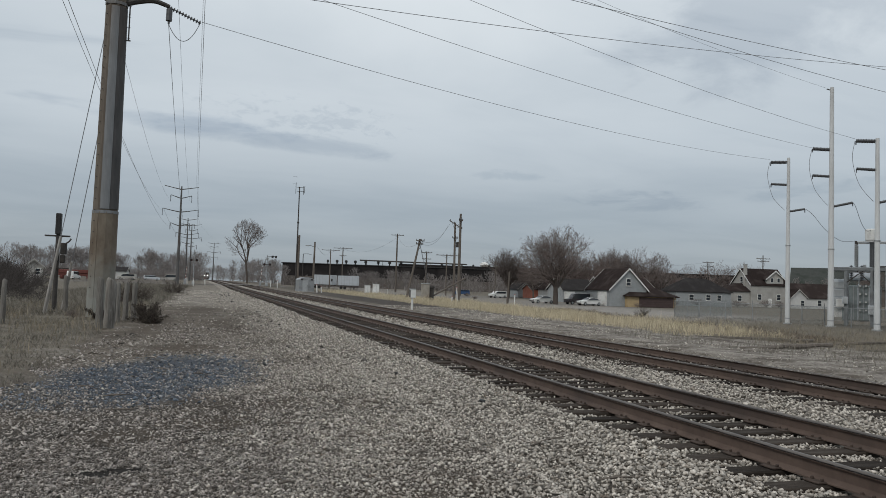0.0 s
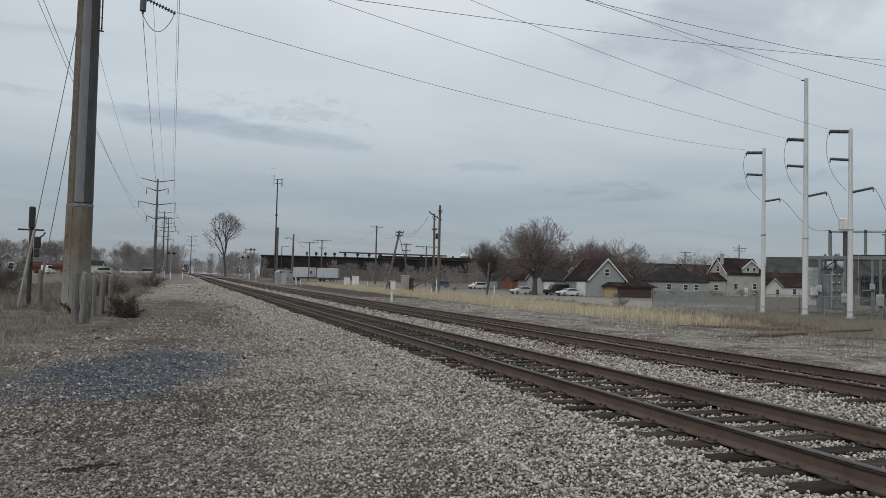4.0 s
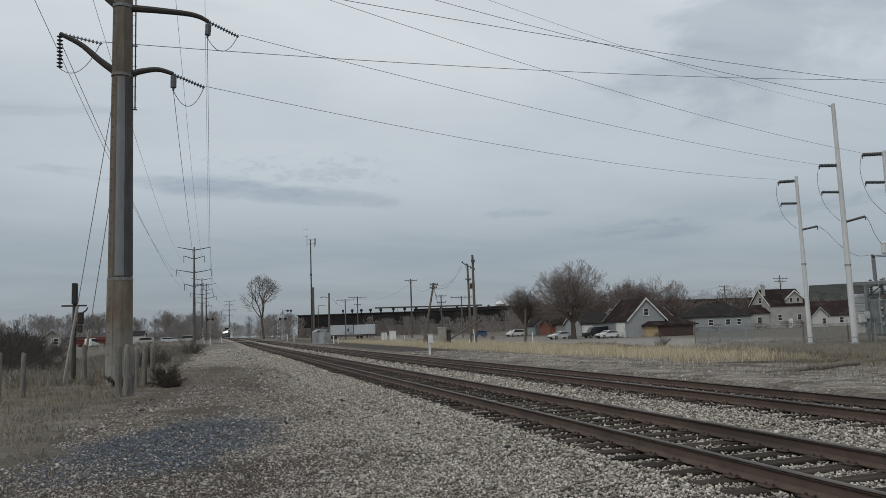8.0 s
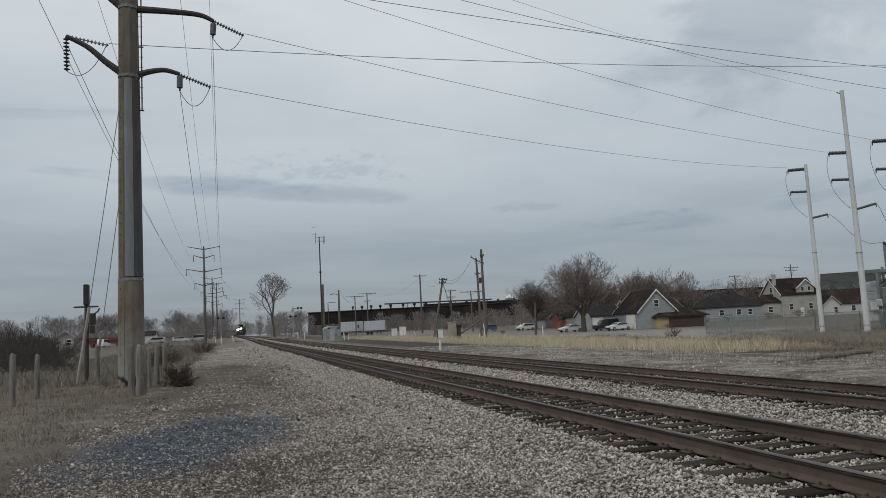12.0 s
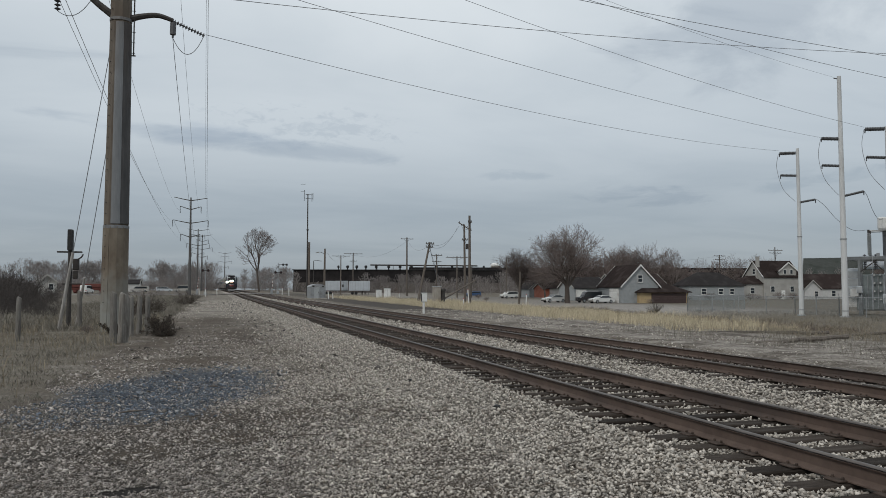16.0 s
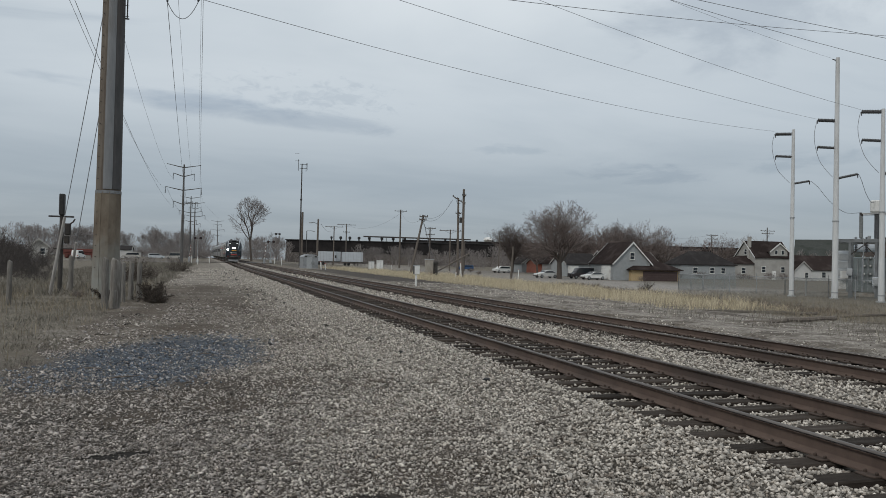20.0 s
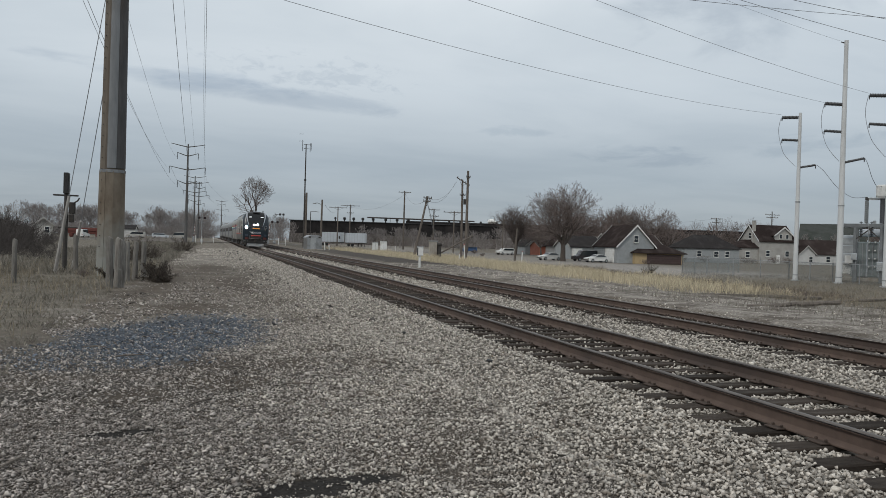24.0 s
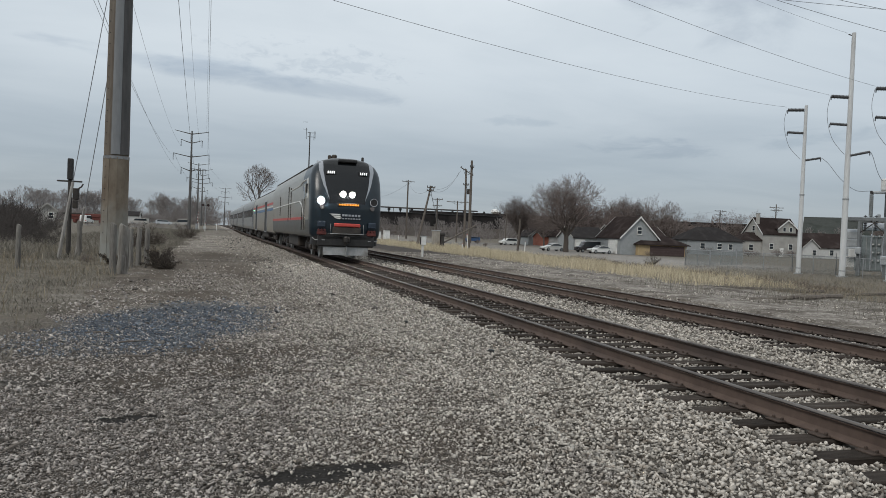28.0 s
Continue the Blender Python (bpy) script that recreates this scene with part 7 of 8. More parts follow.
# ---- chain-link fence ----
def fence(points, h=1.9):
    root = thing("chain_link_fence", "grey chain-link fence with steel posts", "fence")
    wires = Shape()
    for (xa, ya), (xb, yb) in zip(points, points[1:]):
        ln = math.hypot(xb - xa, yb - ya)
        n = max(1, round(ln / 3.0))
        for k in range(n + 1):
            f = k / n
            x, y = xa + (xb - xa) * f, ya + (yb - ya) * f
            part("post", Shape().tube([(x, y, gz(x, y) - 0.2), (x, y, gz(x, y) + h)], 0.05, 8), MAT["galv"], root)
            part("barb_arm", Shape().tube([(x, y, gz(x, y) + h - 0.02), (x - 0.22, y - 0.2, gz(x, y) + h + 0.32)], 0.025, 6), MAT["galv"], root)
        za, zb = gz(xa, ya), gz(xb, yb)
        part("top_rail", Shape().tube([(xa, ya, za + h - 0.05), (xb, yb, zb + h - 0.05)], 0.03, 6), MAT["galv"], root)
        step = 0.11
        m = int((ln + h) / step)
        ux, uy = (xb - xa) / ln, (yb - ya) / ln
        for k in range(m):
            for sgn in (0, 1):
                s0 = k * step - h
                a0, z0 = (s0, 0.0) if s0 > 0 else (0.0, -s0)
                s1 = s0 + h
                a1, z1 = (s1, h) if s1 < ln else (ln, h - (s1 - ln))
                if a1 <= a0:
                    continue
                if sgn:
                    a0, a1 = ln - a0, ln - a1
                p = (xa + ux * a0, ya + uy * a0, za + (zb - za) * a0 / ln + z0)
                q = (xa + ux * a1, ya + uy * a1, za + (zb - za) * a1 / ln + z1)
                wires.tube([p, q], 0.006, 3, False)
    ob = part("wire_mesh", wires, MAT["mesh_wire"], root, "thin grey wire mesh")
    ob["kind"] = "stuff"


fence([(52.3, 76.6), (58.6, 66.5), (58.3, 60.2), (57.8, 50.0), (57.5, 41.0)])
fence([(52.3, 76.6), (66.0, 84.0)])


# ---- substation ----
def substation():
    u = Vector((0.662, -0.75, 0))     # along the steel frame
    v = Vector((0.75, 0.662, 0))      # away from the track
    o = Vector((60.6, 61.2, 0))
    g = gz(62, 58)

    def at(a, b, z):
        p = o + u * a + v * b
        return (p.x, p.y, g + z)
    turn = math.degrees(math.atan2(u.y, u.x))
    root = thing("substation_switchgear", "galvanised steel substation switchgear with insulators and bus bars", "switchgear")
    for a in (0.9, 3.2, 5.6, 6.3, 9.6, 11.5):
        for b in (0, 3.0):
            part("column", Shape().box((0, 0, 2.75), (0.24, 0.24, 5.7), 0.02, pose(*at(a, b, 0), 0, 0, turn)), MAT["frame_steel"], root)
    for b in (0, 3.0):
        part("beam", Shape().box((6.6, 0, 5.75), (13.6, 0.26, 0.34), 0.02, pose(*at(0, b, 0), 0, 0, turn)), MAT["frame_steel"], root)
    for a in (0.2, 3.4, 6.6, 9.8, 13.0):
        part("tie_beam", Shape().box((a, 1.5, 5.78), (0.18, 3.2, 0.26), 0.02, pose(*at(0, 0, 0), 0, 0, turn)), MAT["frame_steel"], root)
    for a0, a1 in ((0.9, 2.6), (3.2, 1.8), (5.6, 4.2), (6.3, 7.8)):
        part("brace", Shape().tube([at(a0, 0, 4.3), at(a1, 0, 5.7)], 0.06, 6), MAT["dark_steel"], root)
    part("top_deck", Shape().box((8.2, 1.5, 6.02), (9.8, 1.6, 0.18), 0.02, pose(*at(0, 0, 0), 0, 0, turn)), MAT["dark_steel"], root)
    for a in (1.8, 5.0, 6.8, 8.6, 10.0, 11.3):
        for b in (0.4, 2.4):
            s = Shape()
            insulator_string(s, at(a, b, 6.0), at(a, b, 8.3), 12, 0.17)
            s.tube([at(a, b, 6.05), at(a, b, 8.25)], 0.13, 8)
            part("post_insulator", s, MAT["insul_glass"], root, "ribbed grey post insulator")
            part("cap", Shape().tube([at(a, b, 8.3), at(a, b, 8.6)], 0.12, 8), MAT["dark_steel"], root)
    for b in (0.4, 2.4):
        part("bus_bar", Shape().tube([at(1.8, b, 8.5), at(13.5, b, 8.45)], 0.06, 8), MAT["galv"], root)
    for a in (6.4, 9.4, 11.6):
        part("switch_blade", Shape().tube([at(a, 0.4, 8.15), at(a + 1.1, 0.4, 8.2)], 0.13, 10), MAT["galv"], root)
    s = Shape().tube([at(3.2, 1.2, 8.6), at(3.2, 1.2, 8.75), at(3.2, 1.2, 9.75), at(3.2, 1.2, 9.85)], [0.55, 0.64, 0.64, 0.55], 18)
    part("line_trap", s, MAT["white"], root, "pale drum on an insulator")
    part("drum_insulator", Shape().tube([at(3.2, 1.2, 6.0), at(3.2, 1.2, 8.7)], 0.24, 12), MAT["insul"], root)
    # conduits, switch handles and small cabinets on the columns
    for a, z, w, h in ((0.9, 2.6, 0.5, 0.7), (3.2, 1.7, 0.6, 0.9), (5.6, 2.9, 0.45, 0.6), (6.3, 1.6, 0.7, 1.1), (9.6, 2.2, 0.5, 0.8)):
        box = part("column_cabinet", Shape().box((a, -0.3, z), (w, 0.34, h), 0.03, pose(*at(0, 0, 0), 0, 0, turn)), MAT["trailer"], root, "pale column cabinet")
        part("cabinet_door", Shape().box((a, -0.485, z), (w * 0.82, 0.03, h * 0.82), 0.01, pose(*at(0, 0, 0), 0, 0, turn)), MAT["grey_paint"], box)
        part("conduit", Shape().tube([at(a + 0.16, -0.16, 0.1), at(a + 0.16, -0.16, z - h / 2)], 0.045, 6), MAT["galv"], root)
    for a in (2.1, 4.4, 7.4, 8.8):
        part("operating_rod", Shape().tube([at(a, -0.2, 1.0), at(a, -0.2, 6.0)], 0.035, 6), MAT["galv"], root)
        part("strut", Shape().tube([at(a - 0.7, 0, 5.6), at(a + 0.5, 3.0, 5.6)], 0.05, 6), MAT["frame_steel"], root)
    part("control_box", Shape().box((8.2, -0.25, 1.9), (0.45, 0.3, 0.5), 0.03, pose(*at(0, 0, 0), 0, 0, turn)), MAT["white"], root)

    tr = thing("power_transformer", "large grey power transformer with finned radiators", "transformer", pose(*at(1.5, 6.0, 0), 0, 0, turn))
    part("plinth", Shape().box((1.8, 0, 0.2), (7.6, 3.6, 0.4), 0.05), MAT["base_pole"], tr)
    part("tank", Shape().box((0.6, 0, 2.35), (3.6, 2.4, 3.7), 0.08), MAT["green_grey"], tr)
    for k in range(8):
        part("tank_rib", Shape().box((-1.05 + 0.47 * k, -1.235, 2.35), (0.09, 0.08, 3.5), 0.02), MAT["grey_paint"], tr)
    for k in (-0.9, 0.3, 1.4):
        part("pipe", Shape().tube([(k, -1.35, 0.5), (k, -1.35, 3.9), (k, -0.4, 4.35)], 0.05, 6), MAT["trailer"], tr)
    part("control_cabinet", Shape().box((-1.6, -0.9, 3.4), (1.5, 1.2, 2.9), 0.05), MAT["trailer"], tr, "pale control cabinet")
    for k in range(3):
        part("cabinet_panel", Shape().box((-1.6, -1.53, 2.5 + 0.85 * k), (1.3, 0.05, 0.72), 0.02), MAT["grey_paint"], tr)
    part("conservator", Shape().tube([(-0.6, 0.6, 5.2), (-0.5, 0.6, 5.2), (2.2, 0.6, 5.2), (2.3, 0.6, 5.2)], [0.3, 0.42, 0.42, 0.3], 14), MAT["trailer"], tr, "pale oil drum")
    part("cabinet_box", Shape().box((-1.2, -1.7, 2.3), (1.0, 0.5, 0.8), 0.04), MAT["white"], tr)
    part("lower_cabinet", Shape().box((-1.7, -0.6, 1.3), (1.7, 1.1, 1.1), 0.05), MAT["white"], tr)
    for k in range(3):
        for j in range(4):
            part("radiator_fan", Shape().tube([(0.5 + 0.55 * k, -1.24, 1.6 + 0.85 * j), (0.5 + 0.55 * k, -1.42, 1.6 + 0.85 * j)], 0.15, 12), MAT["green_grey"], tr)
            part("fan_hub", Shape().tube([(0.5 + 0.55 * k, -1.42, 1.6 + 0.85 * j), (0.5 + 0.55 * k, -1.48, 1.6 + 0.85 * j)], 0.09, 8), MAT["white"], tr)
    part("radiator_core", Shape().box((4.3, 0.1, 2.6), (2.7, 1.3, 3.3), 0.05), MAT["grey_paint"], tr)
    for k in (0.55, 1.6, 2.6):
        part("valve_pipe", Shape().tube([(3.1, -1.25, 0.9 + k), (5.7, -1.25, 0.9 + k)], 0.06, 6), MAT["galv"], tr)
    for k in range(14):
        part("radiator_fin", Shape().box((3.0 + 0.2 * k, -0.2, 2.7), (0.07, 2.0, 3.6), 0.02), MAT["green_grey"], tr)
    for k in (-0.4, 0.6, 1.6):
        s = Shape()
        insulator_string(s, (k, 0.2, 4.7), (k, 0.2, 6.4), 7, 0.2)
        part("bushing", s, MAT["insul"], tr)
    sw = thing("switchgear_cabinet", "tall grey switchgear cabinet", "cabinet", pose(*at(10.4, 3.2, 0), 0, 0, turn))
    for k in range(3):
        part("cubicle", Shape().box((1.1 * k, 0, 2.2), (1.05, 1.6, 4.2), 0.04), MAT["green_grey"], sw)
    part("base", Shape().box((1.1, 0, 0.08), (3.6, 1.9, 0.2), 0.03), MAT["base_pole"], sw)
    house(75.5, 59.0, 5.0, 7.0, 3.3, 5.6, "siding_white", "roof_brown", "x", -45, label="small white shed with brown roof behind the substation")


substation()


def water_tower(x, y):
    root = thing("water_tower", "pale round water tower far away", "water tower", pose(x, y, gz(x, y)))
    part("tank", Shape().tube([(0, 0, 15.5), (0, 0, 16.0), (0, 0, 17.2), (0, 0, 18.4), (0, 0, 19.0)], [0.8, 2.2, 3.0, 2.2, 0.5], 24), MAT["white"], root, "", True)
    part("column", Shape().tube([(0, 0, -0.5), (0, 0, 15.6)], [0.6, 0.45], 12), MAT["white"], root)


water_tower(173.4, 469.0)

# ---- trees, brush, grass ----
def grow(seed, h, depth, trunk_r, fork=(0.3, 0.6), trunk=0.28, ratio=0.74, droop=0.05, twig=0.0016, side=0.75, crown=(0.64, 0.40, 0.37), limbs=6, cheap=False):
    """Bare tree as two shapes: trunk with main limbs, and crown of branches and twigs, kept within an uneven crown (height of its middle, radius across, radius up)."""
    rnd = random.Random(seed)
    heavy, light = [], []
    mid, rx, rz = crown

    def outside(p):
        d = Vector((p.x / rx, p.y / rx, (p.z - mid) / rz))
        return d.length > 1.0 + 0.30 * noise.noise(d.normalized() * 2.2 + Vector((seed * 3.1, 0, 0)))

    def limb(p, d, length, r, level):
        n = (3 if level < depth - 1 else 2) if not cheap else (2 if level < depth else 1)
        pts, rad = [p], [r]
        q, dd = p.copy(), d.copy()
        r_end = max(twig, r * 0.74)
        cut = False
        for k in range(n):
            w = 0.05 if level == 0 else (0.14 if level < 3 else 0.09)
            dd = (dd + Vector((rnd.gauss(0, w), rnd.gauss(0, w), rnd.gauss(0, w) + (0.10 - droop if level > 1 else 0.05)))).normalized()
            step = q + dd * (length / n)
            if level > 0 and outside(step):
                cut = True
                q = q.lerp(step, 0.4)
                pts.append(q.copy())
                rad.append(twig)
                break
            q = step
            pts.append(q.copy())
            rad.append(r + (r_end - r) * (k + 1) / n)
        (heavy if level < 3 else light).append((pts, rad, 8 if level == 0 else (5 if level < 3 and not cheap else 3)))
        if level >= depth or cut:
            return
        kids = 3 if level < 2 or rnd.random() < 0.4 else 2
        turn = rnd.uniform(0, 6.283)
        if level == 0:
            kids = limbs
        for k in range(kids):
            axis = dd
            out = axis.orthogonal().normalized()
            out.rotate(Matrix.Rotation(turn + k * 6.283 / kids + rnd.uniform(-0.4, 0.4), 3, axis))
            ang = rnd.uniform(*fork) * (1.35 if level == 0 else 1.0)
            if level == 0 and k == 0:
                ang = 0.12
            nd = (axis * math.cos(ang) + out * math.sin(ang)).normalized()
            start = q if level else pts[-1].lerp(pts[-2], rnd.uniform(0, 0.55) * (k > 0))
            limb(start, nd, length * ratio * rnd.uniform(0.8, 1.18), r_end * rnd.uniform(0.58, 0.82), level + 1)
        if level > 0 and rnd.random() < side:
            f = rnd.uniform(0.3, 0.8)
            seg = min(int(f * n), n - 1)
            out = dd.orthogonal().normalized()
            out.rotate(Matrix.Rotation(rnd.uniform(0, 6.283), 3, dd))
            limb(pts[seg].lerp(pts[seg + 1], f * n - seg), (dd * 0.6 + out).normalized(), length * ratio * 0.8, max(twig, r_end * 0.5), min(level + 2, depth))

    limb(Vector((0, 0, -0.02)), Vector((0, 0, 1)), trunk, trunk_r / h, 0)
    out = []
    for group in (heavy, light):
        sh = Shape()
        for pts, rad, n in group:
            sh.tube(pts, rad, n, False)
        out.append(sh)
    for sh in out:
        sh.v = [(x * h, y * h, z * h) for x, y, z in sh.v]
    return out


TREES = []
HEIGHTS = (14, 13, 19, 14, 12, 5, 12, 4)
for seed, args in enumerate((
        dict(h=14, depth=7, trunk_r=0.55, fork=(0.30, 0.66), trunk=0.24, ratio=0.81, droop=0.08, twig=0.0013, side=1.0, crown=(0.57, 0.52, 0.43), limbs=9),
        dict(h=13, depth=7, trunk_r=0.34, fork=(0.32, 0.68), trunk=0.24, ratio=0.82, droop=0.09, twig=0.0016, side=1.0, crown=(0.60, 0.44, 0.41)),
        dict(h=19, depth=7, trunk_r=0.36, fork=(0.26, 0.60), trunk=0.36, ratio=0.76, droop=0.04, twig=0.0015, side=0.9, crown=(0.66, 0.35, 0.34), limbs=8),
        dict(h=14, depth=6, trunk_r=0.26, fork=(0.25, 0.55), trunk=0.26, ratio=0.84, droop=0.05, twig=0.0016, crown=(0.6, 0.30, 0.42)),
        dict(h=12, depth=6, trunk_r=0.20, fork=(0.22, 0.5), trunk=0.20, ratio=0.86, droop=0.03, twig=0.0018, crown=(0.56, 0.27, 0.45)),
        dict(h=5, depth=5, trunk_r=0.05, fork=(0.3, 0.75), trunk=0.08, ratio=0.95, droop=0.08, twig=0.0016, crown=(0.45, 0.52, 0.55), limbs=9),
        dict(h=12, depth=5, trunk_r=0.14, fork=(0.14, 0.42), trunk=0.30, ratio=0.80, droop=0.0, twig=0.0030, side=0.9, crown=(0.58, 0.21, 0.45), limbs=5, cheap=True),
        dict(h=4, depth=4, trunk_r=0.03, fork=(0.25, 0.7), trunk=0.08, ratio=1.1, droop=0.05, twig=0.0022, side=0.5, crown=(0.46, 0.5, 0.56), limbs=8, cheap=True))):
    a, b = grow(seed + 11, **args)
    TREES.append((a.mesh("trunk", MAT["bark"]), b.mesh("crown", MAT["twig"])))


def bare_tree(kind, x, y, h, turn, label="leafless winter tree with grey-brown branches", group="bare trees", cat="tree", wide=1.0):
    base = HEIGHTS[kind]
    root = thing("tree" if cat == "tree" else "shrub", label, cat, pose(x, y, gz(x, y), 0, 0, turn), group)
    for name, me in zip(("trunk", "crown"), TREES[kind]):
        p = part(name, me, None, root)
        p.scale = (h / base * wide, h / base * wide, h / base)
    return root


bare_tree(0, 58.9, 122.2, 13.9, 40, "broad leafless tree with dense fine branches", wide=1.0)
bare_tree(0, 72.9, 179.2, 12.6, 130, "rounded leafless tree beyond the lot", wide=1.1)
bare_tree(2, 11.0, 239.7, 19.3, 70, "tall solitary leafless tree with open crown")
for k, (kind, x, y, h) in enumerate(((1, 88, 172, 13), (1, 94, 165, 14.3), (0, 100, 172, 13.5), (1, 106, 170, 15.3), (3, 113, 172, 12.5), (1, 83, 186, 12), (3, 98, 160, 10), (3, 123, 190, 9), (1, 157, 207, 14.5), (3, 150, 212, 12), (3, 165, 203, 13), (4, 172, 200, 12), (1, 180, 215, 14), (3, 130, 185, 8.5), (4, 90, 158, 9), (3, 78, 160, 9), (1, 205, 190, 15), (3, 118, 180, 10), (1, 91, 180, 13.5), (1, 110, 186, 14), (3, 103, 182, 13), (1, 76, 170, 10), (4, 96, 176, 12))):
    bare_tree(kind, x, y, h, k * 67, "leafless tree behind the houses")

# woods and brush past counting, each stretch one object
def wood(name, label, places, kinds, seed, mat="twig_far"):
    """places: x, y, height, breadth."""
    r = random.Random(seed)
    vs, fs, n0 = [], [], 0
    for x, y, h, wide in places:
        kind = r.choice(kinds)
        base = HEIGHTS[kind]
        a = r.uniform(0, 6.283)
        for me in TREES[kind]:
            v, f = RAW[me.name]
            k = h / base
            c, s = math.cos(a) * k * wide, math.sin(a) * k * wide
            w = np.stack([v[:, 0] * c - v[:, 1] * s + x, v[:, 0] * s + v[:, 1] * c + y, v[:, 2] * k + gz(x, y)], 1)
            vs.append(w)
            fs.append(f + n0)
            n0 += len(v)
    ob = new(name, fast_mesh(name, np.concatenate(vs), np.concatenate(fs), MAT[mat]))
    return tagged(ob, label, "wood", kind="stuff")


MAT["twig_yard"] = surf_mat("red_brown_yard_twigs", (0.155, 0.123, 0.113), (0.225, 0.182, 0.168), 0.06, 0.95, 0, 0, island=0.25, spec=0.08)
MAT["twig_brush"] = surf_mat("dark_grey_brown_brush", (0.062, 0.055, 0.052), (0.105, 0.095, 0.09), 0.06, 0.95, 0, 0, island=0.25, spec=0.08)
# distance haze put into the colour: far twigs paled towards grey
MAT["twig_far"] = surf_mat("haze_paled_brown_wood", (0.20, 0.182, 0.174), (0.28, 0.257, 0.246), 0.06, 0.95, 0, 0, island=0.25, spec=0.08)
RAW = {}
for pair in TREES:
    for me in pair:
        me.calc_loop_triangles()
        v = np.empty(len(me.vertices) * 3)
        me.vertices.foreach_get("co", v)
        f = np.empty(len(me.loop_triangles) * 3, np.int32)
        me.loop_triangles.foreach_get("vertices", f)
        RAW[me.name] = (v.reshape(-1, 3), f.reshape(-1, 3))
rnd = random.Random(5)
U = rnd.uniform
left_wood = []
for k in range(200):
    x, y = U(-104, 28), 0
    y = 335 + U(-15, 50) + abs(x + 30) * 0.1 if x < 8 else 318 + U(-10, 14)
    if abs(x - (8.0 - float(bend(y)))) > 6.0:
        left_wood.append((x, y, U(9.5, 14.0) * (0.8 if x > 8 else 1.0), U(1.2, 1.8)))
for k in range(50):
    left_wood.append((U(-40, 22), U(640, 700), U(11, 16), U(1.3, 1.9)))
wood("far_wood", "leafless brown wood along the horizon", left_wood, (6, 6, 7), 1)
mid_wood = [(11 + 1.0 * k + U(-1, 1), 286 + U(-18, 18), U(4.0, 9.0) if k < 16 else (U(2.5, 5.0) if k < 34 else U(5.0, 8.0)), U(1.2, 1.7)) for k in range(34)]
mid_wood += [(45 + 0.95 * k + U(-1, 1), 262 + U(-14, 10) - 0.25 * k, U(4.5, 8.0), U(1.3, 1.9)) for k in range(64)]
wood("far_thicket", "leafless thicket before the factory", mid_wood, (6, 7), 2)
yard = [(U(82, 134), U(163, 196), U(5.0, 11.5), U(1.2, 1.7)) for k in range(46)]
wood("yard_thicket", "tangled leafless trees behind the houses", yard, (6,), 6, "twig_yard")
right_wood = [(92 + 3.2 * k + U(-2, 2), 262 + U(-20, 18) - k * 0.7, U(7.0, 11.0), U(1.1, 1.5)) for k in range(50)]
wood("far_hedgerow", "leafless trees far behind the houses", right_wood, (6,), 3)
brush = []
for k in range(62):
    y = 50 + (k / 62) ** 1.1 * 70 + U(-3, 3)
    f = U(0, 1)
    brush.append((-(0.186 + 0.085 * f) * y, y, (1.2 + 2.2 * f + U(0, 1.0)) * (0.75 if y < 64 else 1.0), U(1.0, 1.4)))
for k in range(7):
    y = U(112, 140)
    brush.append((-U(0.186, 0.206) * y, y, U(2.2, 3.4), U(1.1, 1.4)))
for k in range(13):
    y = U(54, 66)
    brush.append((-U(0.205, 0.30) * y, y, U(4.2, 6.0), U(0.8, 1.1)))
for k in range(10):
    y = U(75, 92)
    brush.append((-U(0.215, 0.30) * y, y, U(6.0, 8.2), U(0.8, 1.0)))
for k in range(36):
    y = U(70, 120)
    brush.append((-U(0.212, 0.285) * y, y, U(3.2, 6.0), U(0.8, 1.1)))
wood("brush_thicket", "tangled leafless brush beyond the pole", brush, (7,), 4, "twig_brush")
under = [(-100 + 1.0 * k + U(-1, 1), 318 + U(-20, 25), U(5.0, 9.5), U(1.7, 2.4)) for k in range(98)]
under = [p for p in under if abs(p[0] - 8.0 + float(bend(p[1]))) > 6.0 and p[0] < 12]
under += [(-24 + 0.9 * k + U(-1, 1), 155 + U(-10, 25), U(1.8, 3.2), U(1.3, 1.8)) for k in range(20)]
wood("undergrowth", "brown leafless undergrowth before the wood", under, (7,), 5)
for x, y, h in ((25.5, 33.8, 1.1), (27.0, 34.4, 1.0), (30.5, 33.2, 0.9), (-4.9, 31.6, 0.9), (87, 138, 3.2), (116, 143, 3.0), (96, 140, 2.6), (69.2, 112.0, 2.4), (50, 140, 2.2), (40, 150, 2.4), (46, 160, 2.6), (58, 168, 2.8), (35, 140, 2.0), (99, 137, 4.2), (110, 138, 4.0), (121, 142, 4.6), (128, 146, 4.0)):
    bare_tree(5, x, y, h, x * 31, "small leafless bush in the weeds", "small bushes", "shrub", 1.2)


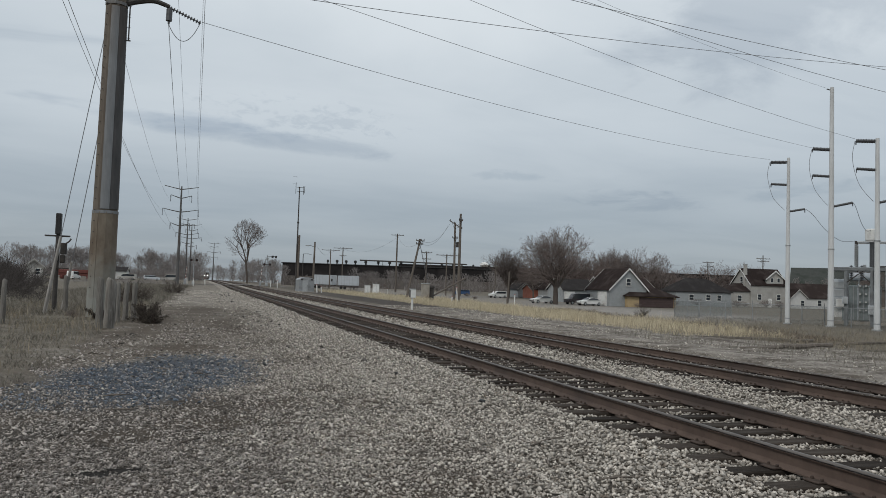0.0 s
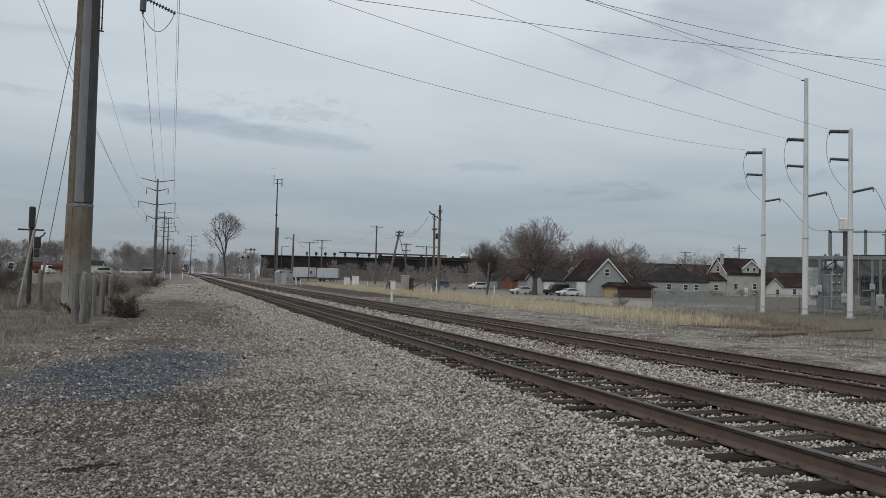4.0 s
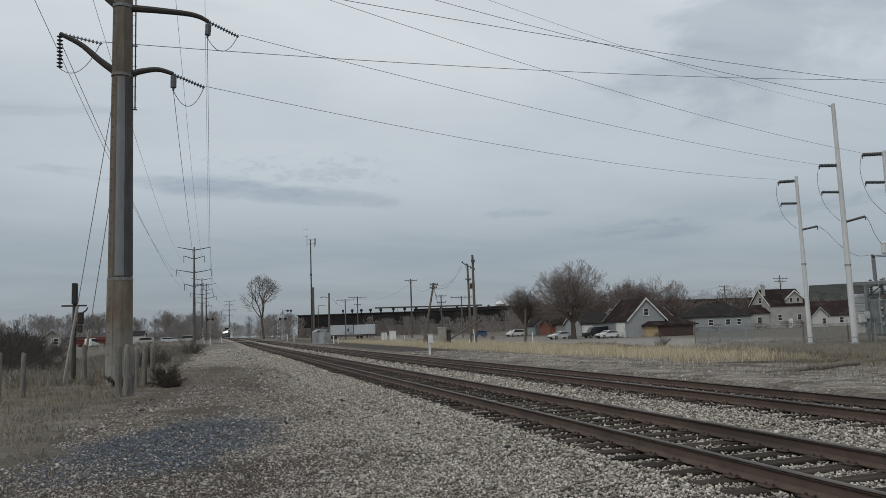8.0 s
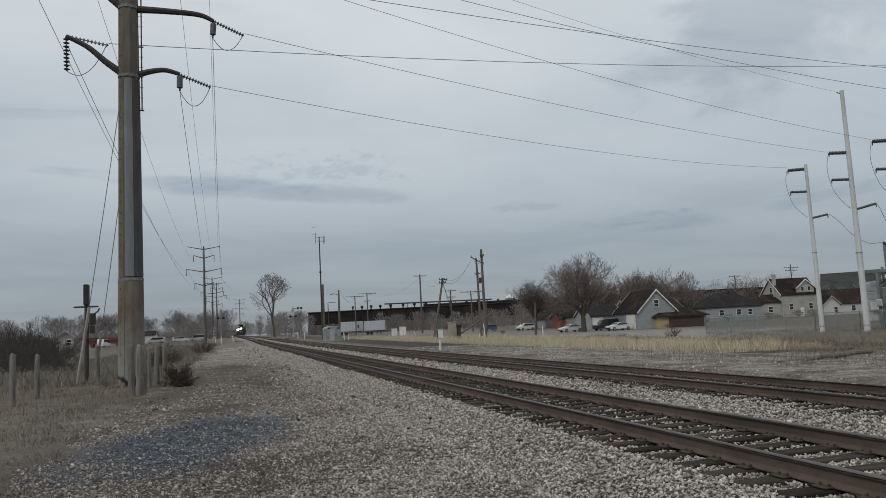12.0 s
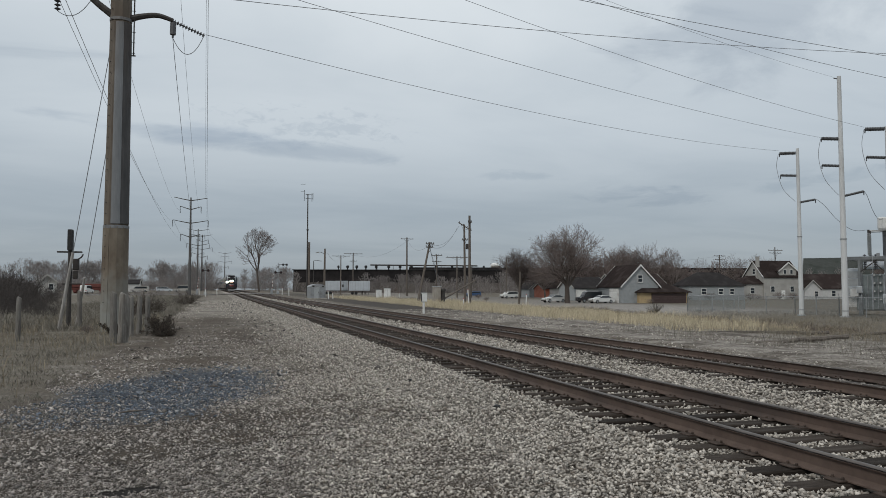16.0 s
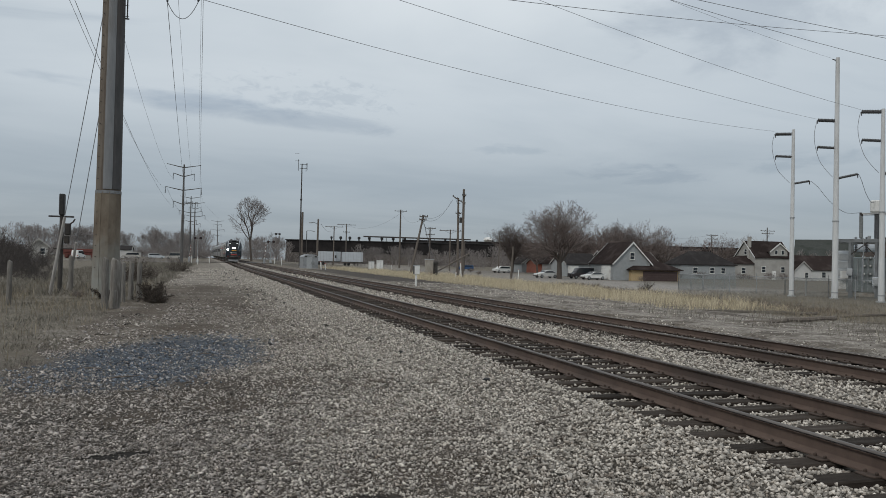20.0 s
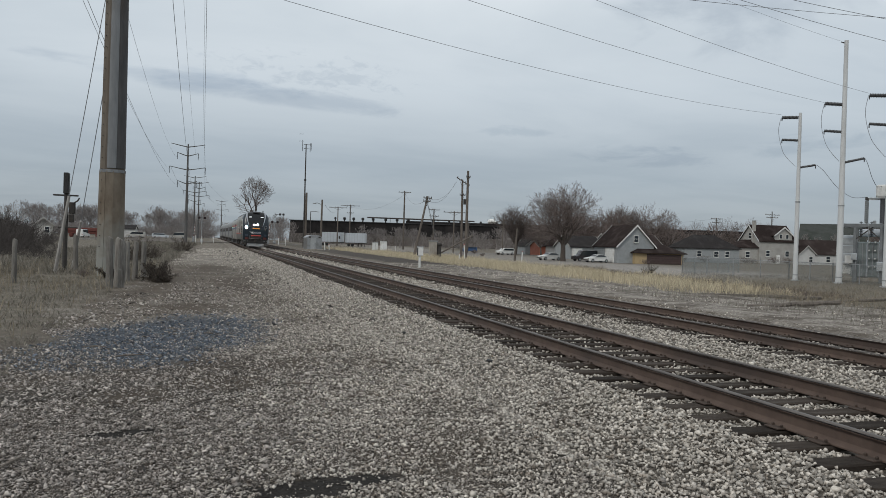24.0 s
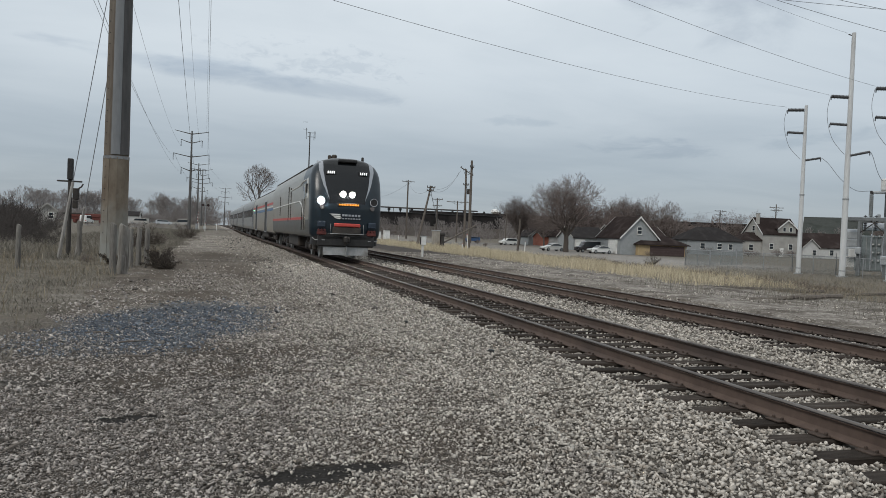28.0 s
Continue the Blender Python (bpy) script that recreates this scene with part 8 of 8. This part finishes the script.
def juniper(x, y, h, seed, label="low dark evergreen bush"):
    """Short sprays of needles on crooked stems."""
    r = random.Random(seed)
    root = thing("evergreen_bush", label, "shrub", pose(x, y, gz(x, y)), "evergreen bushes")
    st = Shape()
    vs, fs = [], []
    for k in range(22):
        a, e = r.uniform(0, 6.283), r.uniform(0.15, 1.3)
        ln = h * r.uniform(0.55, 1.15)
        d = Vector((math.cos(a) * math.cos(e), math.sin(a) * math.cos(e), math.sin(e)))
        tipp = d * ln
        st.tube([(0, 0, 0), tuple(tipp * 0.5 + Vector((0, 0, 0.05))), tuple(tipp)], [0.03, 0.02, 0.008], 4, False)
        for j in range(62):
            p = tipp * r.uniform(0.3, 1.05) + Vector((r.gauss(0, 0.055), r.gauss(0, 0.055), r.gauss(0, 0.05))) * h
            q = Vector((r.gauss(0, 1), r.gauss(0, 1), r.gauss(0.5, 1))).normalized() * 0.085
            w = q.orthogonal().normalized() * 0.014
            n = len(vs)
            vs += [p - w, p + w, p + q]
            fs.append((n, n + 1, n + 2))
    part("stem", st, MAT["bark"], root)
    part("foliage", fast_mesh("foliage", np.array([tuple(p) for p in vs]), np.array(fs), MAT["needle"]), None, root)


MAT["needle"] = surf_mat("dark_dull_needles", (0.030, 0.025, 0.021), (0.068, 0.056, 0.046), 5, 0.9, 0, 0, island=0.4, spec=0.1)
juniper(-2.15, 30.2, 0.78, 1)
juniper(-2.30, 31.2, 0.7, 2)
juniper(-1.95, 29.4, 0.42, 3)
juniper(-4.05, 31.6, 0.6, 4)
for k, (x, y, h) in enumerate(((-5.3, 50.0, 1.5), (-4.7, 51.5, 1.7), (-4.4, 55.0, 1.3), (-6.0, 58.0, 1.2), (-3.9, 84.0, 1.9), (-3.3, 86.0, 1.6))):
    juniper(x, y, h, 20 + k, "dark bush in the verge beyond the posts")
juniper(46.2, 73.6, 1.2, 5, "dark spiky bush in yellow grass")


def tufts(name, label, places, mat, seed, hmin, hmax, width, lean):
    """Blades of dry grass; places: array of x, y, scale."""
    r = np.random.RandomState(seed)
    n = len(places)
    x, y, sc = places[:, 0], places[:, 1], places[:, 2]
    z = surface_z(x, y) - 0.02
    h = r.uniform(hmin, hmax, n) * sc
    a = r.uniform(0, 2 * np.pi, n)
    ln = r.uniform(0.1, 1.0, n) * lean * h
    b = r.uniform(0, 2 * np.pi, n)
    w = width * r.uniform(0.6, 1.4, n)
    base = np.stack([x, y, z], 1)
    side = np.stack([np.cos(b) * w, np.sin(b) * w, 0 * w], 1)
    mid = base + np.stack([np.cos(a) * ln * 0.35, np.sin(a) * ln * 0.35, h * 0.6], 1)
    top = base + np.stack([np.cos(a) * ln, np.sin(a) * ln, h], 1)
    verts = np.stack([base - side, base + side, mid + side * 0.8, mid - side * 0.8, top], 1).reshape(-1, 3)
    i = np.arange(n)[:, None] * 5
    faces = np.concatenate([i + [0, 1, 2], i + [0, 2, 3], i + [3, 2, 4]])
    ob = new(name, fast_mesh(name, verts, faces, mat))
    return tagged(ob, label, "grass", kind="stuff")


MAT["straw"] = surf_mat("yellow_straw_grass", (0.40, 0.345, 0.235), (0.57, 0.50, 0.365), 0.5, 0.9, 0, 0, island=0.35, spec=0.1)
MAT["dull_grass"] = surf_mat("dull_brown_grass", (0.14, 0.128, 0.108), (0.24, 0.222, 0.188), 0.6, 0.92, 0, 0, island=0.4, spec=0.1)
MAT["dull_straw"] = surf_mat("faded_straw", (0.19, 0.16, 0.118), (0.29, 0.25, 0.185), 0.5, 0.9, 0, 0, island=0.35, spec=0.1)
RS = np.random.RandomState(7)


def clumped(n, xr, yr, keep, size=2.2, seed=0.0):
    x, y = RS.uniform(*xr, n), RS.uniform(*yr, n)
    d = np.array([noise.noise((a / size, b / size, seed)) for a, b in zip(x, y)])
    fine = np.array([noise.noise((a * 2.1, b * 2.1, seed + 5)) for a, b in zip(x, y)])
    ok = keep(x, y, d) & (fine + 0.55 * d > -0.25)
    return np.stack([x[ok], y[ok], (0.5 + 1.0 * np.clip(d[ok] + 0.3, 0, 1))], 1)


strip = clumped(120000, (16, 44), (24, 140), lambda x, y, d: (x > 18.6 + 1.6 * d) & (x < 24.5 + 0.085 * (y - 24) + 3.0 * d + np.where(y < 60, 6, 9)) & (y > 26 + 0.55 * (x - 18) + 3 * d) & (d > -0.22) & (x < 15 + 0.55 * y), size=3.0, seed=1.0)
tufts("straw_grass", "tall yellow dry grass strip beside the far track", strip, MAT["straw"], 1, 0.28, 0.78, 0.007, 0.8)
right = clumped(90000, (14.6, 75), (12, 75), lambda x, y, d: (d > -0.1) & (y > 0.55 * x) & (y < 1.3 * x + 8), seed=3.0)
tufts("brown_weeds", "thin brown weeds before the substation", right, MAT["dull_grass"], 2, 0.08, 0.42, 0.006, 1.3)
MAT["dead_weed"] = surf_mat("dead_brown_weeds", (0.085, 0.066, 0.052), (0.15, 0.12, 0.098), 0.6, 0.92, 0, 0, island=0.4, spec=0.1)
dead = clumped(60000, (24, 62), (34, 96), lambda x, y, d: (x > 29.0 + 0.085 * (y - 24) + 2.0 * d) & (x < 36.0 + 0.17 * (y - 24) + 3 * d) & (d > -0.15) & (y > 1.0 * x - 4), 2.4, 12.0)
tufts("dead_weeds", "dark dead weeds between straw and fence", dead, MAT["dead_weed"], 8, 0.12, 0.45, 0.010, 1.0)
rank = clumped(26000, (20, 48), (22, 56), lambda x, y, d: (d > 0.05) & (y > 0.85 * x - 2) & (y < 1.25 * x), 1.4, 15.0)
tufts("rank_weeds", "pale rank weeds round old timbers", rank, MAT["dull_straw"], 9, 0.12, 0.45, 0.006, 1.3)
left = clumped(150000, (-16, -1.6), (7, 62), lambda x, y, d: (x < -2.75 + 0.7 * d + np.where(y > 20, -0.012 * (y - 20), 0.0)) & (x > -0.33 * y - 1.2), 1.6, 2.0)
tufts("dull_grass", "short dull brown winter grass beside the path", left, MAT["dull_grass"], 3, 0.03, 0.14, 0.006, 1.7)
tall = clumped(7000, (-9, -2.4), (8, 45), lambda x, y, d: (d > 0.12) & (x < -2.9) & (x > -0.32 * y - 1), 1.3, 6.0)
tufts("straw_tufts", "taller pale straw tufts in the winter grass", tall, MAT["dull_straw"], 4, 0.22, 0.5, 0.006, 0.8)
verge = clumped(70000, (-14, 2), (34, 150), lambda x, y, d: (d > -0.2) & (x < -2.6 + 2.6 * d - 0.012 * y) & (x > -0.3 * y), 3.0, 8.0)
tufts("verge_grass", "dull winter grass beyond the pole", verge, MAT["dull_grass"], 5, 0.12, 0.42, 0.014, 1.2)

# ---- loose stone: ballast, path gravel, slate chips ----
def stone_shapes(count, flat, seed, corners=9):
    r = random.Random(seed)
    out = []
    for k in range(count):
        bm = bmesh.new()
        for j in range(corners):
            d = Vector((r.gauss(0, 1), r.gauss(0, 1), r.gauss(0, 1))).normalized()
            bm.verts.new((d.x * r.uniform(0.8, 1.0), d.y * r.uniform(0.6, 0.85), d.z * r.uniform(0.55, 0.75) * flat))
        bmesh.ops.convex_hull(bm, input=bm.verts)
        for v in [v for v in bm.verts if not v.link_faces]:
            bm.verts.remove(v)
        bmesh.ops.triangulate(bm, faces=bm.faces)
        bm.verts.index_update()
        out.append((np.array([v.co[:] for v in bm.verts]), np.array([[v.index for v in f.verts] for f in bm.faces])))
        bm.free()
    return out


def heap(name, label, xyzs, mat, shapes, seed):
    """xyzs: x, y, z, radius."""
    r = np.random.RandomState(seed)
    vs, fs, n0 = [], [], 0
    pick = r.randint(0, len(shapes), len(xyzs))
    for k, (sv, sf) in enumerate(shapes):
        p = xyzs[pick == k]
        m = len(p)
        if not m:
            continue
        a, b, c = r.uniform(0, 2 * np.pi, m), r.normal(0, 0.45, m), r.normal(0, 0.45, m)
        ca, sa, cb, sb, cc, sc = np.cos(a), np.sin(a), np.cos(b), np.sin(b), np.cos(c), np.sin(c)
        R = np.empty((m, 3, 3))
        R[:, 0, 0], R[:, 0, 1], R[:, 0, 2] = ca * cb, ca * sb * sc - sa * cc, ca * sb * cc + sa * sc
        R[:, 1, 0], R[:, 1, 1], R[:, 1, 2] = sa * cb, sa * sb * sc + ca * cc, sa * sb * cc - ca * sc
        R[:, 2, 0], R[:, 2, 1], R[:, 2, 2] = -sb, cb * sc, cb * cc
        v = np.einsum("mij,vj->mvi", R, sv) * p[:, 3][:, None, None] + p[:, None, :3]
        f = sf[None] + (np.arange(m) * len(sv))[:, None, None] + n0
        vs.append(v.reshape(-1, 3))
        fs.append(f.reshape(-1, 3))
        n0 += m * len(sv)
    ob = new(name, fast_mesh(name, np.concatenate(vs), np.concatenate(fs), mat))
    return tagged(ob, label, "stones", kind="stuff")


def scatter(d0, d1, step, r):
    """Jittered points on the plan between two distances, over the wedge of ground in front of the stand."""
    xs = np.arange(-0.34 * d1, d1 * 0.82, step)
    ys = np.arange(2.2, d1, step)
    x, y = (q.ravel() for q in np.meshgrid(xs, ys))
    x = x + r.uniform(-0.5, 0.5, len(x)) * step
    y = y + r.uniform(-0.5, 0.5, len(y)) * step
    d = np.hypot(x, y)
    a = np.degrees(np.arctan2(x, y))
    ok = (d >= d0) & (d < d1) & (a > -19) & (a < 53)
    return x[ok], y[ok]


def lumps(x, y, scale, seed):
    return np.array([noise.noise((a * scale, b * scale, seed)) for a, b in zip(x, y)])


TIE_TOPS = [np.array(sorted(o.matrix_basis.translation.y for o in bpy.data.objects if o.name.startswith("tie") and o.parent and o.parent.name == n and not o.name.startswith("tie_p"))) for n in ("near_track", "far_track")]


def clear_of_track(x, y, r):
    u = x + bend(y)
    ok = np.ones(len(x), bool)
    for c, ties in zip((NEAR_C, FAR_C), TIE_TOPS):
        for s in (-0.755, 0.755):
            ok &= np.abs(u - c - s) > 0.085
        k = np.clip(np.searchsorted(ties, y), 1, len(ties) - 1)
        gap = np.minimum(np.abs(y - ties[k - 1]), np.abs(y - ties[k]))
        bare = 0.985 if c == NEAR_C else 0.5
        ok &= ~((np.abs(u - c) < 1.44) & (gap < 0.15) & (r.uniform(0, 1, len(x)) < bare))
    return ok


def slate_mask(x, y):
    sx = (x + 1.0 - 0.20 * (y - 12.5)) / 1.6
    sy = (y - 13.9) / 3.4
    return sx * sx + sy * sy


def bare_soil(x, y):
    """1 in the patches of bare soil, 0 off them."""
    out = np.zeros(len(x))
    wob = 0.8 * lumps(x, y, 2.0, 33.0)
    for cx, cy, ax, ay in DIRT:
        out = np.maximum(out, np.clip(1.5 - ((x - cx) / ax) ** 2 - ((y - cy) / ay) ** 2 + wob, 0, 1))
    return out


def off_puddles(x, y):
    ok = np.ones(len(x), bool)
    frayed = 0.9 * lumps(x, y, 4.0, 40.0) + 0.9 * lumps(x, y, 11.0, 42.0)
    for cx, cy, ax, ay in POOLS:
        ok &= ((x - cx) / ax) ** 2 + ((y - cy) / ay) ** 2 + frayed > 0.8
    return ok | (lumps(x, y, 61.0, 43.0) > 0.42)


def strew():
    r = np.random.RandomState(21)
    ballast, path, slate, loose = [], [], [], []

    def coarse(u, y):
        """Size of the ballast: broken stone at the ties, finer down the shoulder."""
        return np.interp(u, [0.8, 2.6, 3.6, 4.4], [0.74, 0.82, 0.98, 1.1])

    for d0, d1, step, size in ((3.6, 9.5, 0.0265, 0.96), (9.5, 16, 0.037, 1.08), (16, 30, 0.056, 1.3), (30, 62, 0.11, 1.9), (62, 112, 0.34, 2.8)):
        x, y = scatter(d0, d1, step, r)
        u = x + bend(y)
        side = u + 1.1 * lumps(x, y, 0.35, 3.0) + r.normal(0, 0.75, len(x))
        verge = 2.35 - 1.6 * np.clip((20 - y) / 10, 0, 1)
        ok = (side > verge) & (u < 12.5 + 0.5 * lumps(x, y, 0.5, 9.0)) & clear_of_track(x, y, r) & off_puddles(x, y)
        scale = coarse(u, y)
        # big stones need fewer to cover the bed
        ok &= r.uniform(0, 1, len(x)) < np.clip((0.76 / scale) ** 2, 0.4, 1.0)
        ok &= r.uniform(0, 1, len(x)) > 0.4 * bare_soil(x, y)
        xb, yb, sb = x[ok], y[ok], scale[ok]
        rad = r.uniform(0.020, 0.038, len(xb)) * size * sb
        big = r.uniform(0, 1, len(xb)) < 0.05
        rad[big] *= 1.4
        inside = np.abs(xb + bend(yb) - NEAR_C) < 1.4
        heaped = np.exp(-((xb + bend(yb) - NEAR_C + 1.75) / 0.35) ** 2)
        inside |= np.abs(xb + bend(yb) - FAR_C) < 1.4
        rad[inside] = np.minimum(rad[inside], 0.034)
        z = surface_z(xb, yb) + rad * r.uniform(-0.3, 0.8, len(xb)) - (0.018 + 0.012 * (yb > 20)) * inside + 0.035 * heaped + 0.016 * lumps(xb, yb, 2.6, 6.0)
        ballast.append(np.stack([xb, yb, z, rad], 1))
    for d0, d1, step, size in ((3.6, 8.5, 0.0235, 0.98), (8.5, 15, 0.036, 1.2), (15, 30, 0.080, 1.9), (30, 60, 0.18, 2.8)):
        x, y = scatter(d0, d1, step, r)
        u = x + bend(y)
        side = u + 1.1 * lumps(x, y, 0.35, 3.0) + r.normal(0, 0.75, len(x))
        cover = lumps(x, y, 0.55, 14.0) + 0.5 * lumps(x, y, 2.2, 15.0)
        thin = np.clip(1.25 + 1.45 * cover - 0.055 * np.maximum(y - 11.5, 0) - 0.3 * (np.abs(x - 0.6) > 2.0) * (y > 16), 0.07, 1)
        thin = thin * (1 - 0.5 * bare_soil(x, y))
        edge = -2.85 + 0.5 * lumps(x, y, 0.6, 30.0)
        ok = (side <= 2.6 - 1.5 * np.clip((20 - y) / 10, 0, 1)) & (x > edge) & (r.uniform(0, 1, len(x)) < thin) & off_puddles(x, y)
        xp, yp = x[ok], y[ok]
        rad = (0.012 + 0.019 * r.uniform(0, 1, len(xp)) ** 1.8) * size
        big = r.uniform(0, 1, len(xp)) < 0.08
        rad[big] *= 1.7
        z = surface_z(xp, yp) + rad * r.uniform(-0.25, 0.7, len(xp))
        rows = np.stack([xp, yp, z, rad], 1)
        blue = slate_mask(xp, yp) + 0.75 * lumps(xp, yp, 0.9, 44.0) + r.normal(0, 0.24, len(xp)) < 1.0
        blue &= r.uniform(0, 1, len(xp)) < 0.74
        slate.append(rows[blue])
        path.append(rows[~blue])
    # fine chips between the stones close to the stand
    x, y = scatter(3.6, 8.0, 0.0205, r)
    ok = (x < 2.6 + 0.6 * lumps(x, y, 0.8, 50.0)) & (x > -2.7) & off_puddles(x, y)
    x, y = x[ok], y[ok]
    rad = r.uniform(0.0065, 0.0125, len(x))
    chips = np.stack([x, y, surface_z(x, y) + rad * r.uniform(0.0, 0.7, len(x)) + 0.004, rad], 1)
    # pale stones in drifts on the waste ground past the far track
    n = 26000
    y = r.uniform(8, 58, n)
    x = r.uniform(12.2, 30, n)
    drift = lumps(x, y, 0.45, 77.0) + 0.5 * lumps(x, y, 1.6, 78.0)
    keep = (r.uniform(0, 1, n) < np.clip(1.25 - (x - 12.2) / 9.0, 0.12, 1)) & (x < 6 + 1.25 * y) & (drift > -0.05)
    x, y = x[keep], y[keep]
    rad = (0.010 + 0.035 * r.uniform(0, 1, len(x)) ** 3) * (1 + y / 60)
    waste = np.stack([x, y, surface_z(x, y) + 0.3 * rad, rad], 1)
    # gravel spilt on the path towards the crossing
    n = 5000
    y = r.uniform(46, 105, n)
    x = r.uniform(-2.6, 2.6, n) - bend(y)
    keep = lumps(x, y, 0.5, 79.0) > -0.1
    x, y = x[keep], y[keep]
    rad = r.uniform(0.03, 0.07, len(x)) * (y / 60)
    ballast.append(np.stack([x, y, surface_z(x, y) + 0.2 * rad, rad], 1))
    ballast, path, slate = (np.concatenate(k) for k in (ballast, path, slate))
    near = np.argsort(np.hypot(ballast[:, 0], ballast[:, 1]))[:1500]
    chosen = r.choice(near, 300, replace=False)
    loose = ballast[chosen]
    ballast = np.delete(ballast, chosen, 0)
    chunky, flat = stone_shapes(14, 0.85, 1, 7), stone_shapes(12, 0.46, 2, 7)
    heap("ballast_stones", "loose pale crushed limestone ballast beside the rails", ballast, MAT["stone"], chunky, 1)
    heap("path_gravel", "dusty grey-brown gravel trodden into the path", path, MAT["gravel"], flat, 2)
    heap("stone_chips", "fine grey stone chips trodden between the gravel", chips, MAT["gravel"], stone_shapes(10, 0.55, 3, 6), 5)
    heap("slate_chips", "patch of blue-grey slate chips in the path", slate, MAT["slate"], flat, 3)
    heap("waste_stones", "pale stones strewn over dark waste ground", waste, MAT["stone"], chunky, 4)
    meshes = [fast_mesh("stone", v, f, MAT["stone_one"]) for v, f in chunky]
    for k, (x, y, z, rad) in enumerate(loose):
        ob = new("stone", meshes[k % len(meshes)])
        ob.parent = BED
        ob.matrix_basis = pose(x, y, z, r.normal(0, 20), r.normal(0, 20), r.uniform(0, 360)) @ Matrix.Scale(rad, 4)


MAT["stone_one"] = surf_mat("single_crushed_limestone", (0.20, 0.185, 0.17), (0.40, 0.375, 0.345), 0.6, 0.92, 0, 0.4, 3, (0.12, 0.10, 0.085), 0.25, vary=0.38, spec=0.2, dist=0.1)
strew()


def litter():
    """Sticks, wood splinters and dark clods on the path."""
    r = random.Random(9)
    for k in range(34):
        x, y = r.uniform(-2.2, 3.6), r.uniform(5, 18)
        ln = r.uniform(0.12, 0.5)
        s = Shape().tube([(-ln / 2, 0, 0), (0, r.uniform(-0.02, 0.02), 0.01), (ln / 2, 0, 0)], [0.008, 0.013, 0.006], 5)
        solid("stick", s, MAT["wood_pole"], "short weathered stick lying on the gravel", "stick", pose(x, y, float(surface_z(x, y)) + 0.025, r.uniform(-4, 4), r.uniform(-5, 5), r.uniform(0, 360)), "sticks on the path")
    shapes = stone_shapes(4, 0.9, 8)
    meshes = [fast_mesh("clod", v, f, MAT["black"]) for v, f in shapes]
    spots = [(3.19, 13.1, 0.085), (3.66, 9.85, 0.075), (1.1, 15.2, 0.07), (2.6, 12.0, 0.04)]
    for k in range(80):
        y = 28 + 70 * r.random() ** 1.3
        spots.append((2.0 + r.gauss(0, 0.5) - float(bend(y)), y, r.uniform(0.025, 0.06) * (0.6 + y / 60)))
    for k, (x, y, rad) in enumerate(spots):
        ob = new("clod", meshes[k % 4])
        tagged(ob, "dark clod of spilt coal or tar on the gravel", "clod", "dark clods")
        ob.matrix_basis = pose(x, y, float(surface_z(x, y)) + rad * 0.45, 0, 0, k * 50) @ Matrix.Diagonal((rad * 1.1, rad, rad, 1))


litter()

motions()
